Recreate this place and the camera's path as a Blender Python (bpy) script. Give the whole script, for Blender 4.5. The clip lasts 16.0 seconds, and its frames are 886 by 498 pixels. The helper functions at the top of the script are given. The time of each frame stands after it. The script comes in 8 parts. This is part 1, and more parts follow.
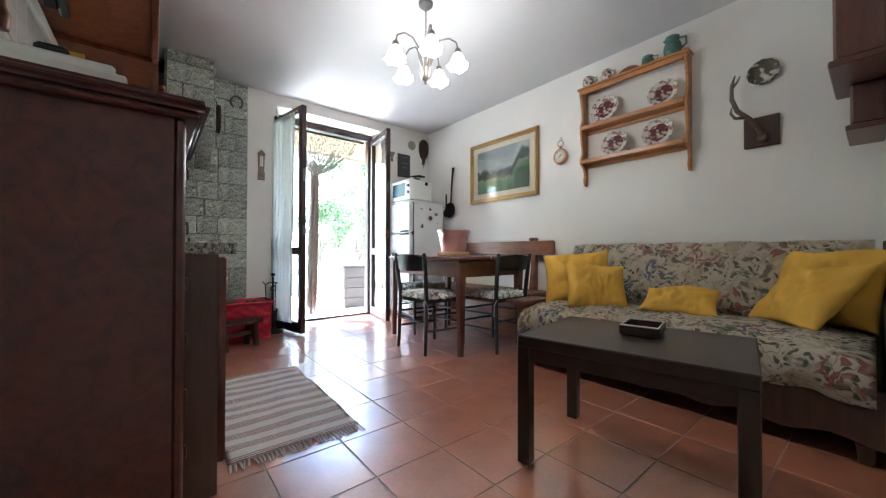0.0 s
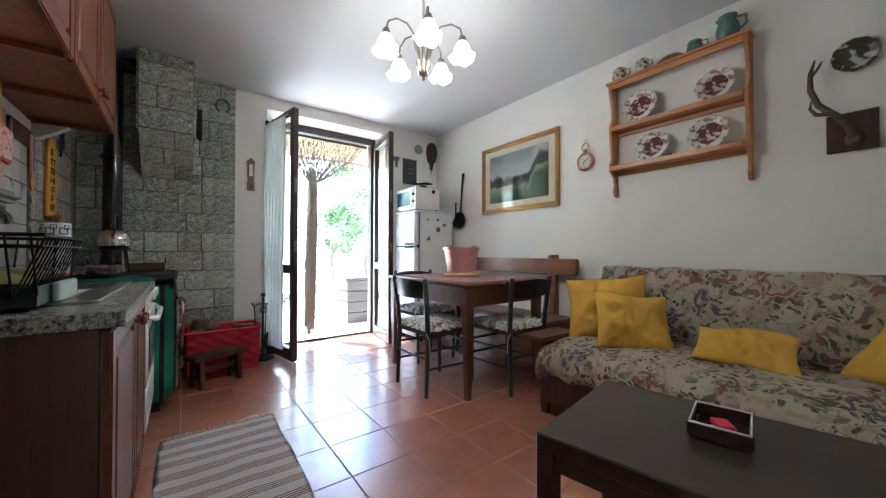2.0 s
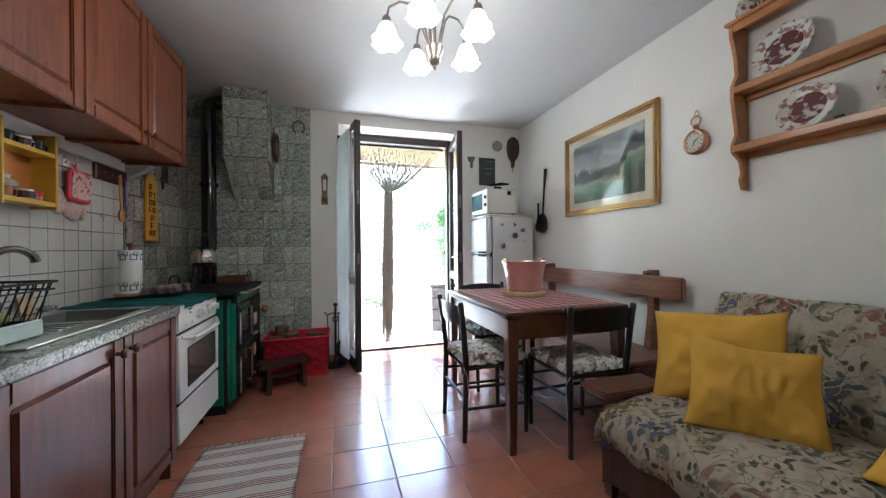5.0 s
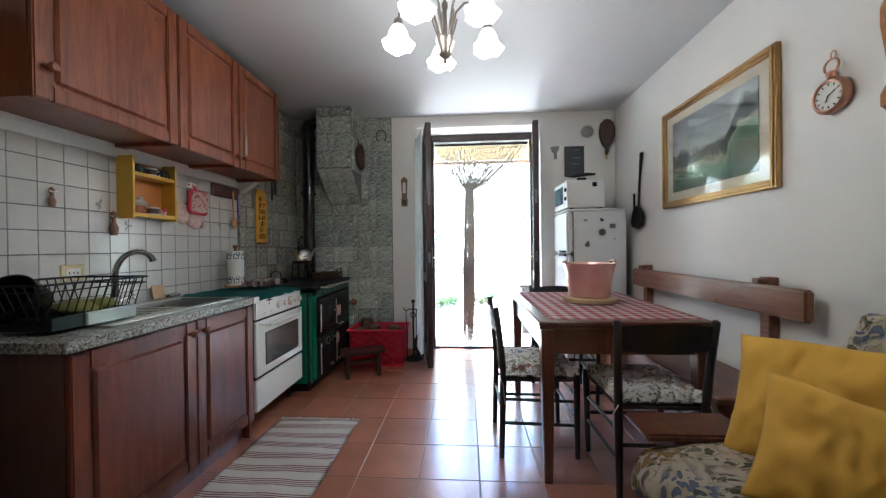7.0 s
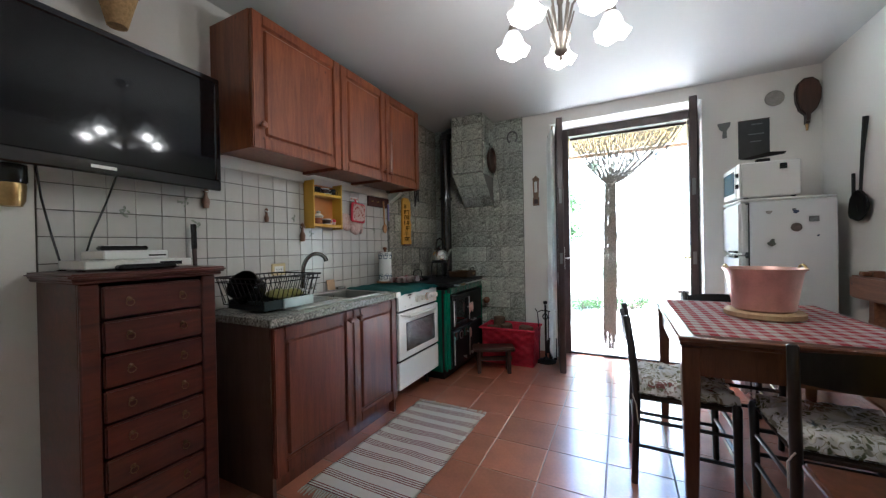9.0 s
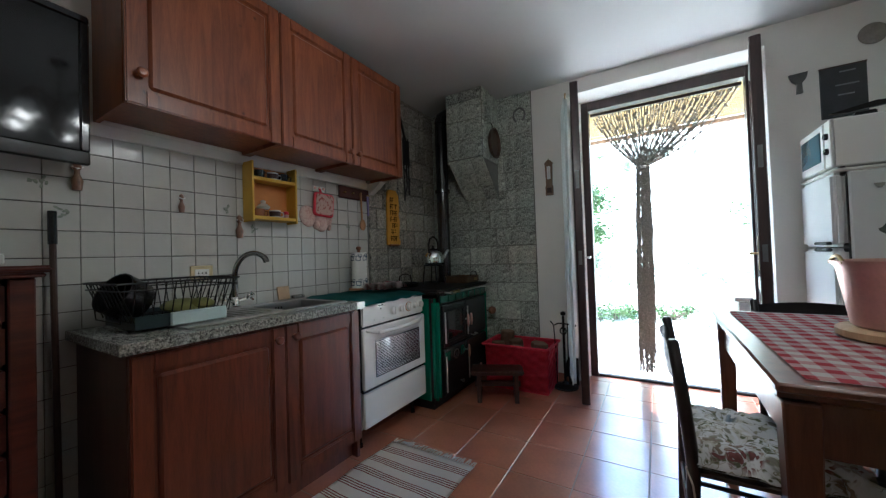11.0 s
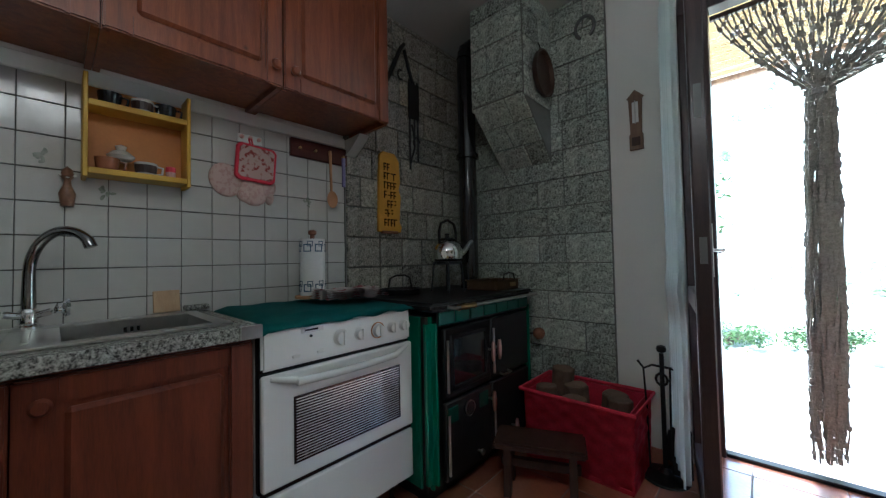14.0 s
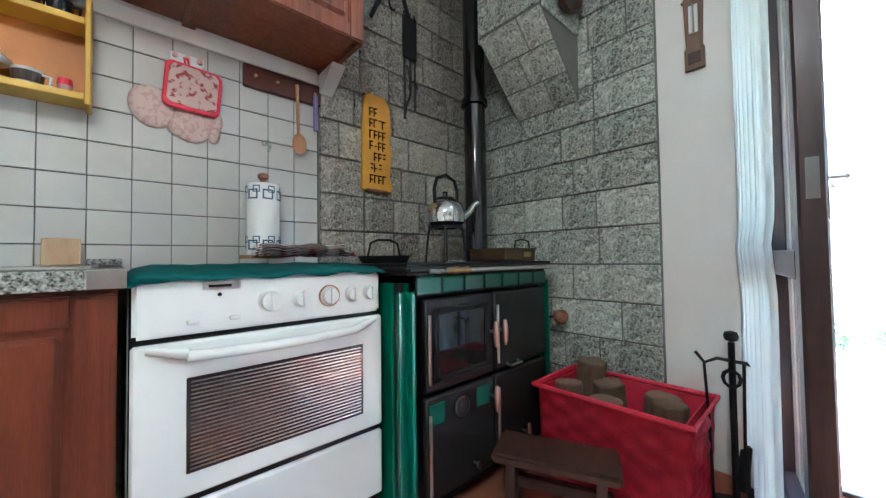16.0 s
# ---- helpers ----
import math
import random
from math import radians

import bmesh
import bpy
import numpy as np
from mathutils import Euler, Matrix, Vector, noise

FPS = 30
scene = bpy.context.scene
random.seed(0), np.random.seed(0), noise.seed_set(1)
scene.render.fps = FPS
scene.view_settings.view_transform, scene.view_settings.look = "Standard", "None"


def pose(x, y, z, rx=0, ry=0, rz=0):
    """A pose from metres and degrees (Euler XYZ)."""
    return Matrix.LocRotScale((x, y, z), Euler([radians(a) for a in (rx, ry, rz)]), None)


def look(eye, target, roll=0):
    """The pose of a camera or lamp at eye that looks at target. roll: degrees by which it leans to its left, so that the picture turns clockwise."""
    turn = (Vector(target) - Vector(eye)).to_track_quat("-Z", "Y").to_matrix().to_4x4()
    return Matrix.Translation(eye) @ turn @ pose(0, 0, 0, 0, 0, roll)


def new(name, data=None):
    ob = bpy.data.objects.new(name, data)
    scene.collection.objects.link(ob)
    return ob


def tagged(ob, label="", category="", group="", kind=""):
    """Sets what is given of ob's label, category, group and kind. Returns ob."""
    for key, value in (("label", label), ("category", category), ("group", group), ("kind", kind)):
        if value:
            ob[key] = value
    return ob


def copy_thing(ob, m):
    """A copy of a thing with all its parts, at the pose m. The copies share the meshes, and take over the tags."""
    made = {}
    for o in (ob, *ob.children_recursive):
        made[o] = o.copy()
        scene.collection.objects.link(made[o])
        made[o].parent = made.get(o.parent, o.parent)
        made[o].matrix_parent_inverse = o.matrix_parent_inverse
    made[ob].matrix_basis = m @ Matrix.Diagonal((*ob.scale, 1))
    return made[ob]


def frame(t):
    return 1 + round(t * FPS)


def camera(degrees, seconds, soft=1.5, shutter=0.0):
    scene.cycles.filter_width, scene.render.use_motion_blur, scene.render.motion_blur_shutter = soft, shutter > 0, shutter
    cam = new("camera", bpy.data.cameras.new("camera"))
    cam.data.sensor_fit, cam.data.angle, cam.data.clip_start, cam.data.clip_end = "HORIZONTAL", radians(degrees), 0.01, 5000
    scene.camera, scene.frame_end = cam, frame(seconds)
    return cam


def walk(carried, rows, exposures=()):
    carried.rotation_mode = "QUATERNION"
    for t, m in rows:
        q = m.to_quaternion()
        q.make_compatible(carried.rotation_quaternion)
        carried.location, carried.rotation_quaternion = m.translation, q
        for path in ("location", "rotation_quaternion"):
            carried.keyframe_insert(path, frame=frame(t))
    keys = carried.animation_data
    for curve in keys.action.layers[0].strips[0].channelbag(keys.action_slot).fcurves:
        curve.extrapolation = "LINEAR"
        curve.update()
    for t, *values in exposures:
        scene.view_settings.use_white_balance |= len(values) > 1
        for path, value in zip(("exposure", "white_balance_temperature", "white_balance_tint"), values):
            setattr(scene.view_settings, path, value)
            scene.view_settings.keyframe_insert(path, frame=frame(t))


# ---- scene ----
cam = camera(102.9, 16.0, 1.3)

PATH = [
    (0, (0.343, 0.498, 0.832), (1.607, 2.048, 0.854), 0.1),
    (0.5, (0.412, 0.573, 0.858), (1.674, 2.125, 0.884), 0.2),
    (1, (0.486, 0.643, 0.905), (1.748, 2.195, 0.928), 0.1),
    (1.5, (0.591, 0.727, 0.959), (1.843, 2.287, 0.981), 0.0),
    (2, (0.668, 0.768, 1.006), (1.861, 2.373, 1.027), 0.1),
    (2.5, (0.744, 0.817, 1.047), (1.860, 2.477, 1.059), 0.0),
    (3, (0.853, 0.868, 1.080), (1.854, 2.600, 1.079), -0.0),
    (3.5, (0.949, 0.868, 1.117), (1.798, 2.679, 1.112), -0.1),
    (4, (1.063, 0.824, 1.136), (1.829, 2.672, 1.135), -0.2),
    (6.3, (1.678, 0.858, 1.149), (1.831, 2.852, 1.138), -0.7),
    (6.5, (1.729, 0.856, 1.153), (1.801, 2.854, 1.141), -0.7),
    (7, (1.855, 0.849, 1.161), (1.725, 2.845, 1.149), -0.7),
    (7.5, (1.884, 0.868, 1.186), (1.621, 2.850, 1.166), -0.7),
    (8, (1.944, 0.848, 1.183), (1.485, 2.794, 1.163), -0.9),
    (8.5, (1.976, 0.823, 1.187), (1.274, 2.696, 1.174), -1.0),
    (9, (1.993, 0.827, 1.185), (1.093, 2.614, 1.173), -1.1),
    (9.2, (1.999, 0.829, 1.184), (1.024, 2.575, 1.172), -1.2),
    (11.3, (1.979, 1.614, 1.103), (0.933, 3.319, 1.140), -1.7),
    (11.5, (1.953, 1.676, 1.106), (0.900, 3.376, 1.138), -1.5),
    (12, (1.889, 1.831, 1.113), (0.818, 3.521, 1.132), -1.1),
    (12.5, (1.809, 2.025, 1.077), (0.689, 3.682, 1.103), -1.2),
    (13, (1.739, 2.177, 1.056), (0.562, 3.793, 1.097), -1.2),
    (13.5, (1.702, 2.339, 1.044), (0.456, 3.903, 1.096), -1.2),
    (14, (1.671, 2.544, 1.047), (0.331, 4.029, 1.106), -1.2),
    (14.5, (1.636, 2.675, 1.028), (0.244, 4.110, 1.092), -1.0),
    (15, (1.568, 2.793, 1.005), (0.140, 4.192, 1.063), -0.7),
    (15.5, (1.531, 2.891, 0.950), (0.078, 4.264, 1.015), -0.7),
    (16, (1.525, 2.947, 0.878), (0.058, 4.305, 0.933), -0.8),
]

# exposure and white balance along the walk
EXPOSURES = [(t, e, 5300 if t < 11 else 5150 if t < 14 else 5000, 8 if t < 11 else 4 if t < 14 else 2) for t, e in ((0.0, 3.95), (0.5, 3.85), (3.5, 3.65), (7.0, 3.55), (9.2, 3.58), (11.5, 2.55), (12.5, 1.75), (13.0, 1.6), (13.5, 1.85), (14.0, 2.8), (14.5, 3.68), (15.0, 4.1), (16.0, 4.65))]
walk(cam, [(t, look(eye, target, roll)) for t, eye, target, roll in PATH], EXPOSURES)

# world, sun and lamps
SUN_EL, SUN_AZ = 64.0, -32.0
world = bpy.data.worlds.new("world")
scene.world = world
world.use_nodes = True
wn = world.node_tree.nodes
sky = wn.new("ShaderNodeTexSky")
sky.sky_type = 'NISHITA'
sky.sun_disc = False
sky.sun_elevation = radians(SUN_EL)
sky.sun_rotation = radians(SUN_AZ)
wn["Background"].inputs["Strength"].default_value = 0.15
world.node_tree.links.new(sky.outputs[0], wn["Background"].inputs["Color"])
sun = new("sun", bpy.data.lights.new("sun", 'SUN'))
sun.data.energy, sun.data.angle, sun.data.color = 5.0, radians(0.5), (1.0, 0.95, 0.87)
sd = Vector((math.sin(radians(SUN_AZ)) * math.cos(radians(SUN_EL)), math.cos(radians(SUN_AZ)) * math.cos(radians(SUN_EL)), math.sin(radians(SUN_EL))))
sun.matrix_world = look(sd * 30, (0, 0, 0))


# ---- materials ----
def links(m, a, b):
    m.node_tree.links.new(a, b)


def mat(name, color, rough=0.6, metal=0.0, scale=8.0, vary=0.12, bump=0.1, fine=120.0, spec=0.5, coat=0.0, grain=None, dist=0.002, per_object=0.0):
    """A surface whose colour wanders at two scales, with fine relief. grain: stretch of the noise along x, y, z."""
    m = bpy.data.materials.new(name)
    m.use_nodes = True
    n = m.node_tree.nodes
    b = n["Principled BSDF"]
    tc = n.new("ShaderNodeTexCoord")
    mp = n.new("ShaderNodeMapping")
    links(m, tc.outputs["Object"], mp.inputs["Vector"])
    if grain:
        mp.inputs["Scale"].default_value = grain
    no = n.new("ShaderNodeTexNoise")
    no.inputs["Scale"].default_value, no.inputs["Detail"].default_value = scale, 4
    links(m, mp.outputs[0], no.inputs["Vector"])
    nf = n.new("ShaderNodeTexNoise")
    nf.inputs["Scale"].default_value, nf.inputs["Detail"].default_value = fine, 2
    links(m, mp.outputs[0], nf.inputs["Vector"])
    ramp = n.new("ShaderNodeMix")
    ramp.data_type = 'RGBA'
    c0 = [max(0, c * (1 - 2.2 * vary)) for c in color[:3]] + [1]
    c1 = [min(1, c * (1 + 2.2 * vary)) for c in color[:3]] + [1]
    ramp.inputs[6].default_value, ramp.inputs[7].default_value = c0, c1
    ad = n.new("ShaderNodeMath")
    ad.operation = 'MULTIPLY_ADD'
    ad.inputs[1].default_value = 0.35
    links(m, nf.outputs[0], ad.inputs[0])
    ad2 = n.new("ShaderNodeMath")
    ad2.operation = 'MULTIPLY'
    ad2.inputs[1].default_value = 0.65
    links(m, no.outputs[0], ad2.inputs[0])
    links(m, ad2.outputs[0], ad.inputs[2])
    last = ad.outputs[0]
    if per_object:
        oi = n.new("ShaderNodeObjectInfo")
        a3 = n.new("ShaderNodeMath")
        a3.operation = 'MULTIPLY_ADD'
        a3.inputs[1].default_value = per_object
        links(m, oi.outputs["Random"], a3.inputs[0])
        links(m, last, a3.inputs[2])
        a4 = n.new("ShaderNodeMath")
        a4.operation = 'SUBTRACT'
        a4.use_clamp = True
        a4.inputs[1].default_value = per_object / 2
        links(m, a3.outputs[0], a4.inputs[0])
        last = a4.outputs[0]
    links(m, last, ramp.inputs[0])
    links(m, ramp.outputs[2], b.inputs["Base Color"])
    b.inputs["Roughness"].default_value, b.inputs["Metallic"].default_value = rough, metal
    b.inputs["Specular IOR Level"].default_value = spec
    b.inputs["Coat Weight"].default_value = coat
    b.inputs["Coat Roughness"].default_value = 0.12
    if bump:
        bp = n.new("ShaderNodeBump")
        bp.inputs["Strength"].default_value, bp.inputs["Distance"].default_value = bump, dist
        links(m, ad.outputs[0], bp.inputs["Height"])
        links(m, bp.outputs[0], b.inputs["Normal"])
    return m


def wood(name, color, dark, rough=0.35, grain=(1.5, 1.5, 14), scale=3.0, coat=0.3, axis="z", bump=0.15):
    """Boards with long grain bands; axis is the way the grain runs."""
    m = bpy.data.materials.new(name)
    m.use_nodes = True
    n = m.node_tree.nodes
    b = n["Principled BSDF"]
    tc = n.new("ShaderNodeTexCoord")
    mp = n.new("ShaderNodeMapping")
    st = {"x": (0.8, 9, 9), "y": (9, 0.8, 9), "z": (9, 9, 0.8)}[axis]
    mp.inputs["Scale"].default_value = st
    links(m, tc.outputs["Object"], mp.inputs["Vector"])
    no = n.new("ShaderNodeTexNoise")
    no.inputs["Scale"].default_value, no.inputs["Detail"].default_value, no.inputs["Distortion"].default_value = scale, 6, 1.2
    links(m, mp.outputs[0], no.inputs["Vector"])
    nf = n.new("ShaderNodeTexNoise")
    nf.inputs["Scale"].default_value, nf.inputs["Detail"].default_value = scale * 14, 3
    links(m, mp.outputs[0], nf.inputs["Vector"])
    cr = n.new("ShaderNodeValToRGB")
    cr.color_ramp.elements[0].position, cr.color_ramp.elements[0].color = 0.33, (*dark, 1)
    cr.color_ramp.elements[1].position, cr.color_ramp.elements[1].color = 0.66, (*color, 1)
    mx = n.new("ShaderNodeMath")
    mx.operation = 'MULTIPLY_ADD'
    mx.inputs[1].default_value = 0.3
    links(m, nf.outputs[0], mx.inputs[0])
    m2 = n.new("ShaderNodeMath")
    m2.operation = 'MULTIPLY'
    m2.inputs[1].default_value = 0.7
    links(m, no.outputs[0], m2.inputs[0])
    links(m, m2.outputs[0], mx.inputs[2])
    links(m, mx.outputs[0], cr.inputs[0])
    links(m, cr.outputs[0], b.inputs["Base Color"])
    b.inputs["Roughness"].default_value = rough
    b.inputs["Coat Weight"].default_value, b.inputs["Coat Roughness"].default_value = coat, 0.2
    bp = n.new("ShaderNodeBump")
    bp.inputs["Strength"].default_value, bp.inputs["Distance"].default_value = bump, 0.0015
    links(m, mx.outputs[0], bp.inputs["Height"])
    links(m, bp.outputs[0], b.inputs["Normal"])
    return m


def glass(name, color=(1, 1, 1), rough=0.0):
    """Clear pane glass that lets light straight through and mirrors at its surface."""
    m = bpy.data.materials.new(name)
    m.use_nodes = True
    n = m.node_tree.nodes
    out = n["Material Output"]
    n.remove(n["Principled BSDF"])
    tr = n.new("ShaderNodeBsdfTransparent")
    tr.inputs[0].default_value = (*color, 1)
    gl = n.new("ShaderNodeBsdfGlossy")
    gl.inputs["Roughness"].default_value = rough
    lw = n.new("ShaderNodeLayerWeight")
    pw = n.new("ShaderNodeMath")
    pw.operation = 'POWER'
    pw.inputs[1].default_value = 4.0
    links(m, lw.outputs["Facing"], pw.inputs[0])
    fr = n.new("ShaderNodeMath")
    fr.operation = 'MULTIPLY_ADD'
    fr.inputs[1].default_value, fr.inputs[2].default_value = 0.75, 0.035
    links(m, pw.outputs[0], fr.inputs[0])
    mx = n.new("ShaderNodeMixShader")
    links(m, fr.outputs[0], mx.inputs[0])
    links(m, tr.outputs[0], mx.inputs[1])
    links(m, gl.outputs[0], mx.inputs[2])
    links(m, mx.outputs[0], out.inputs[0])
    return m


PLASTER = mat("white_plaster", (0.80, 0.78, 0.73), 0.85, scale=3, vary=0.025, bump=0.35, fine=60, dist=0.004, spec=0.25)
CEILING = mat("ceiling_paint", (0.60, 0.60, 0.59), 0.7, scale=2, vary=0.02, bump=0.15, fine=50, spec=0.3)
TERRA = mat("glazed_terracotta", (0.44, 0.157, 0.085), 0.30, scale=6, vary=0.24, bump=0.10, fine=60, per_object=0.22, spec=0.9, coat=1.0)
TERRA.node_tree.nodes["Principled BSDF"].inputs["Coat IOR"].default_value = 2.1
TERRA.node_tree.nodes["Principled BSDF"].inputs["Coat Roughness"].default_value = 0.2
GROUT = mat("grey_grout", (0.33, 0.26, 0.22), 0.9, scale=20, vary=0.1)
WTILE = mat("white_glazed_tile", (0.53, 0.515, 0.48), 0.15, scale=5, vary=0.03, bump=0.06, fine=30, per_object=0.3)
WGROUT = mat("dark_grout", (0.10, 0.09, 0.08), 0.9)
STONE = mat("green_grey_stone", (0.40, 0.43, 0.375), 0.7, scale=36, vary=0.40, bump=1.0, fine=150, dist=0.004, per_object=0.10)
# Darker stone for the west wall: soot plus that wall's shade, in one colour.
SOOT_SHADE_STONE = mat("soot_and_shade_stone", (0.29, 0.27, 0.225), 0.75, scale=36, vary=0.42, bump=1.0, fine=150, dist=0.004, per_object=0.10)


def sharpen(m, lo, hi):
    """Puts more contrast between the two tones of a surface."""
    n = m.node_tree.nodes
    mix = [x for x in n if x.bl_idname == "ShaderNodeMix"][0]
    src = mix.inputs[0].links[0].from_socket
    r = n.new("ShaderNodeMapRange")
    r.inputs["From Min"].default_value, r.inputs["From Max"].default_value = lo, hi
    links(m, src, r.inputs["Value"])
    links(m, r.outputs[0], mix.inputs[0])


for m in (STONE, SOOT_SHADE_STONE):
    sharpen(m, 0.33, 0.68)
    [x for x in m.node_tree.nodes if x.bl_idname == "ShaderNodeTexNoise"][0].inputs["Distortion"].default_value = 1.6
MORTAR = mat("mortar", (0.20, 0.20, 0.18), 0.95, scale=20, vary=0.1)
REDWOOD = wood("cherry_stained_pine", (0.190, 0.046, 0.020), (0.085, 0.019, 0.010), 0.33, coat=0.25)
UPPERWOOD = wood("orange_brown_varnished_pine", (0.30, 0.088, 0.030), (0.15, 0.036, 0.014), 0.33, coat=0.25)
CHESTWOOD = wood("mahogany_stain", (0.105, 0.021, 0.012), (0.042, 0.009, 0.007), 0.35, axis="y")
SIDEWOOD = wood("dark_brown_laminate", (0.115, 0.060, 0.042), (0.075, 0.038, 0.027), 0.45, coat=0.1)
DARKWOOD = wood("dark_walnut", (0.075, 0.032, 0.02), (0.03, 0.014, 0.01), 0.4, coat=0.2)
BLACKWOOD = wood("black_brown_lacquer", (0.042, 0.025, 0.017), (0.022, 0.014, 0.010), 0.38, coat=0.05, axis="y", bump=0.05)
TABLEWOOD = wood("brown_table_wood", (0.17, 0.06, 0.028), (0.09, 0.03, 0.015), 0.35)
BENCHWOOD = wood("brown_pine", (0.30, 0.12, 0.055), (0.15, 0.052, 0.024), 0.4, axis="y")
PINE = wood("honey_pine", (0.52, 0.24, 0.08), (0.36, 0.14, 0.04), 0.4, axis="y")

def knots(m, scale):
    """Small dark knots scattered over a wood."""
    n = m.node_tree.nodes
    b = n["Principled BSDF"]
    src = b.inputs["Base Color"].links[0].from_socket
    tc = n.new("ShaderNodeTexCoord")
    v = n.new("ShaderNodeTexVoronoi")
    v.inputs["Scale"].default_value = scale
    links(m, tc.outputs["Object"], v.inputs["Vector"])
    r = n.new("ShaderNodeMapRange")
    for key, val in (("From Min", 0.03), ("From Max", 0.10), ("To Min", 0.75), ("To Max", 0.0)):
        r.inputs[key].default_value = val
    links(m, v.outputs["Distance"], r.inputs["Value"])
    x = n.new("ShaderNodeMix")
    x.data_type = 'RGBA'
    links(m, r.outputs[0], x.inputs[0])
    links(m, src, x.inputs[6])
    x.inputs[7].default_value = (0.045, 0.013, 0.007, 1)
    links(m, x.outputs[2], b.inputs["Base Color"])


knots(UPPERWOOD, 9.0)
knots(BENCHWOOD, 7.0)
FRAMEWOOD = wood("door_walnut", (0.055, 0.026, 0.022), (0.028, 0.014, 0.012), 0.4)
GRANITE = mat("speckled_granite", (0.265, 0.265, 0.24), 0.25, scale=120, vary=0.38, bump=0.03, fine=220)
sharpen(GRANITE, 0.38, 0.62)
WHITE = mat("white_enamel", (0.80, 0.80, 0.77), 0.25, scale=4, vary=0.02, bump=0.0)
PLASTICWHITE = mat("white_plastic", (0.74, 0.74, 0.70), 0.4, scale=4, vary=0.03, bump=0.0)
FRIDGEW = mat("fridge_paint", (0.72, 0.74, 0.74), 0.3, scale=4, vary=0.03, bump=0.05)
GREEN = mat("green_enamel", (0.010, 0.17, 0.095), 0.2, scale=6, vary=0.1, bump=0.0, coat=0.4)
BLACK = mat("black_iron", (0.009, 0.009, 0.009), 0.48, spec=0.35, scale=20, vary=0.25, bump=0.2)
BLACKPL = mat("black_plastic", (0.012, 0.012, 0.013), 0.25, scale=10, vary=0.1, bump=0.0)
OVENGLASS = mat("dark_oven_glass", (0.02, 0.021, 0.023), 0.06, scale=10, vary=0.1, bump=0.0, spec=0.8)
SCREEN = mat("tv_screen", (0.006, 0.006, 0.007), 0.07, scale=10, vary=0.1, bump=0.0, spec=0.35)
STEEL = mat("brushed_steel", (0.62, 0.61, 0.58), 0.28, 1.0, scale=30, vary=0.08, bump=0.05)
CHROME = mat("chrome", (0.78, 0.78, 0.77), 0.1, 1.0, scale=10, vary=0.03, bump=0.0)
DULLBRASS = mat("dull_brass", (0.16, 0.10, 0.055), 0.45, 0.8, scale=40, vary=0.2)
# Chrome for the spout, with the dark room's reflection put into its colour.
TAPMETAL = mat("dark_reflection_chrome", (0.28, 0.28, 0.275), 0.16, 1.0, scale=20, vary=0.1, bump=0.0)
BRASS = mat("old_brass", (0.45, 0.30, 0.13), 0.35, 1.0, scale=40, vary=0.2, bump=0.1)
COPPER = mat("copper", (0.84, 0.54, 0.47), 0.36, 1.0, scale=14, vary=0.12, bump=0.15)
GOLD = mat("gilt_frame", (0.44, 0.27, 0.10), 0.35, 0.75, scale=25, vary=0.15, bump=0.2)
RED = mat("red_painted_wicker", (0.68, 0.030, 0.065), 0.5, scale=30, vary=0.2, bump=0.3)
YELLOWC = mat("yellow_cotton", (0.66, 0.38, 0.045), 0.9, scale=6, vary=0.08, bump=0.25, fine=240)
YELLOWP = mat("yellow_paint", (0.60, 0.36, 0.03), 0.45, scale=8, vary=0.06)
CURTAIN = mat("white_voile", (0.74, 0.77, 0.74), 0.9, scale=8, vary=0.05, bump=0.1, fine=200)
GLASS = glass("window_glass")
PEWTERD = mat("dark_pewter", (0.16, 0.16, 0.155), 0.5, 0.4)


# ---- shaping helpers ----
def part(name, bm, material, parent=None, label="", kind="", smooth=False, category=""):
    me = bpy.data.meshes.new(name)
    top = parent
    while top is not None and top.parent is not None:
        top = top.parent
    if top is not None:
        bmesh.ops.transform(bm, matrix=top.matrix_basis.inverted(), verts=bm.verts)
    bm.normal_update()
    bm.to_mesh(me)
    bm.free()
    for m in (material if isinstance(material, (list, tuple)) else [material]):
        me.materials.append(m)
    if smooth:
        me.shade_smooth()
        if smooth != "all":
            me.set_sharp_from_angle(angle=radians(40))
    ob = new(name, me)
    ob.parent = parent
    return tagged(ob, label, category, "", kind)


def thing(name, x=0, y=0, z=0, rz=0, label="", category="", group="", rx=0, ry=0):
    ob = new(name)
    ob.empty_display_size = 0.05
    ob.matrix_basis = pose(x, y, z, rx, ry, rz)
    return tagged(ob, label, category, group)


def box(x0, y0, z0, x1, y1, z1, bev=0.0, bm=None, m=None, seg=1):
    out = bm or bmesh.new()
    b = bmesh.new() if bm else out
    bmesh.ops.create_cube(b, size=1)
    bmesh.ops.scale(b, vec=(abs(x1 - x0), abs(y1 - y0), abs(z1 - z0)), verts=b.verts)
    if bev:
        bmesh.ops.bevel(b, geom=list(b.edges), offset=min(bev, abs(x1 - x0) / 2.2, abs(y1 - y0) / 2.2, abs(z1 - z0) / 2.2), segments=seg, affect='EDGES', clamp_overlap=True)
    bmesh.ops.translate(b, vec=((x0 + x1) / 2, (y0 + y1) / 2, (z0 + z1) / 2), verts=b.verts)
    if m is not None:
        bmesh.ops.transform(b, matrix=m, verts=b.verts)
    if bm:
        join(out, b)
    return out


def join(bm, b):
    me = bpy.data.meshes.new("t")
    b.to_mesh(me)
    b.free()
    bm.from_mesh(me)
    bpy.data.meshes.remove(me)
    return bm


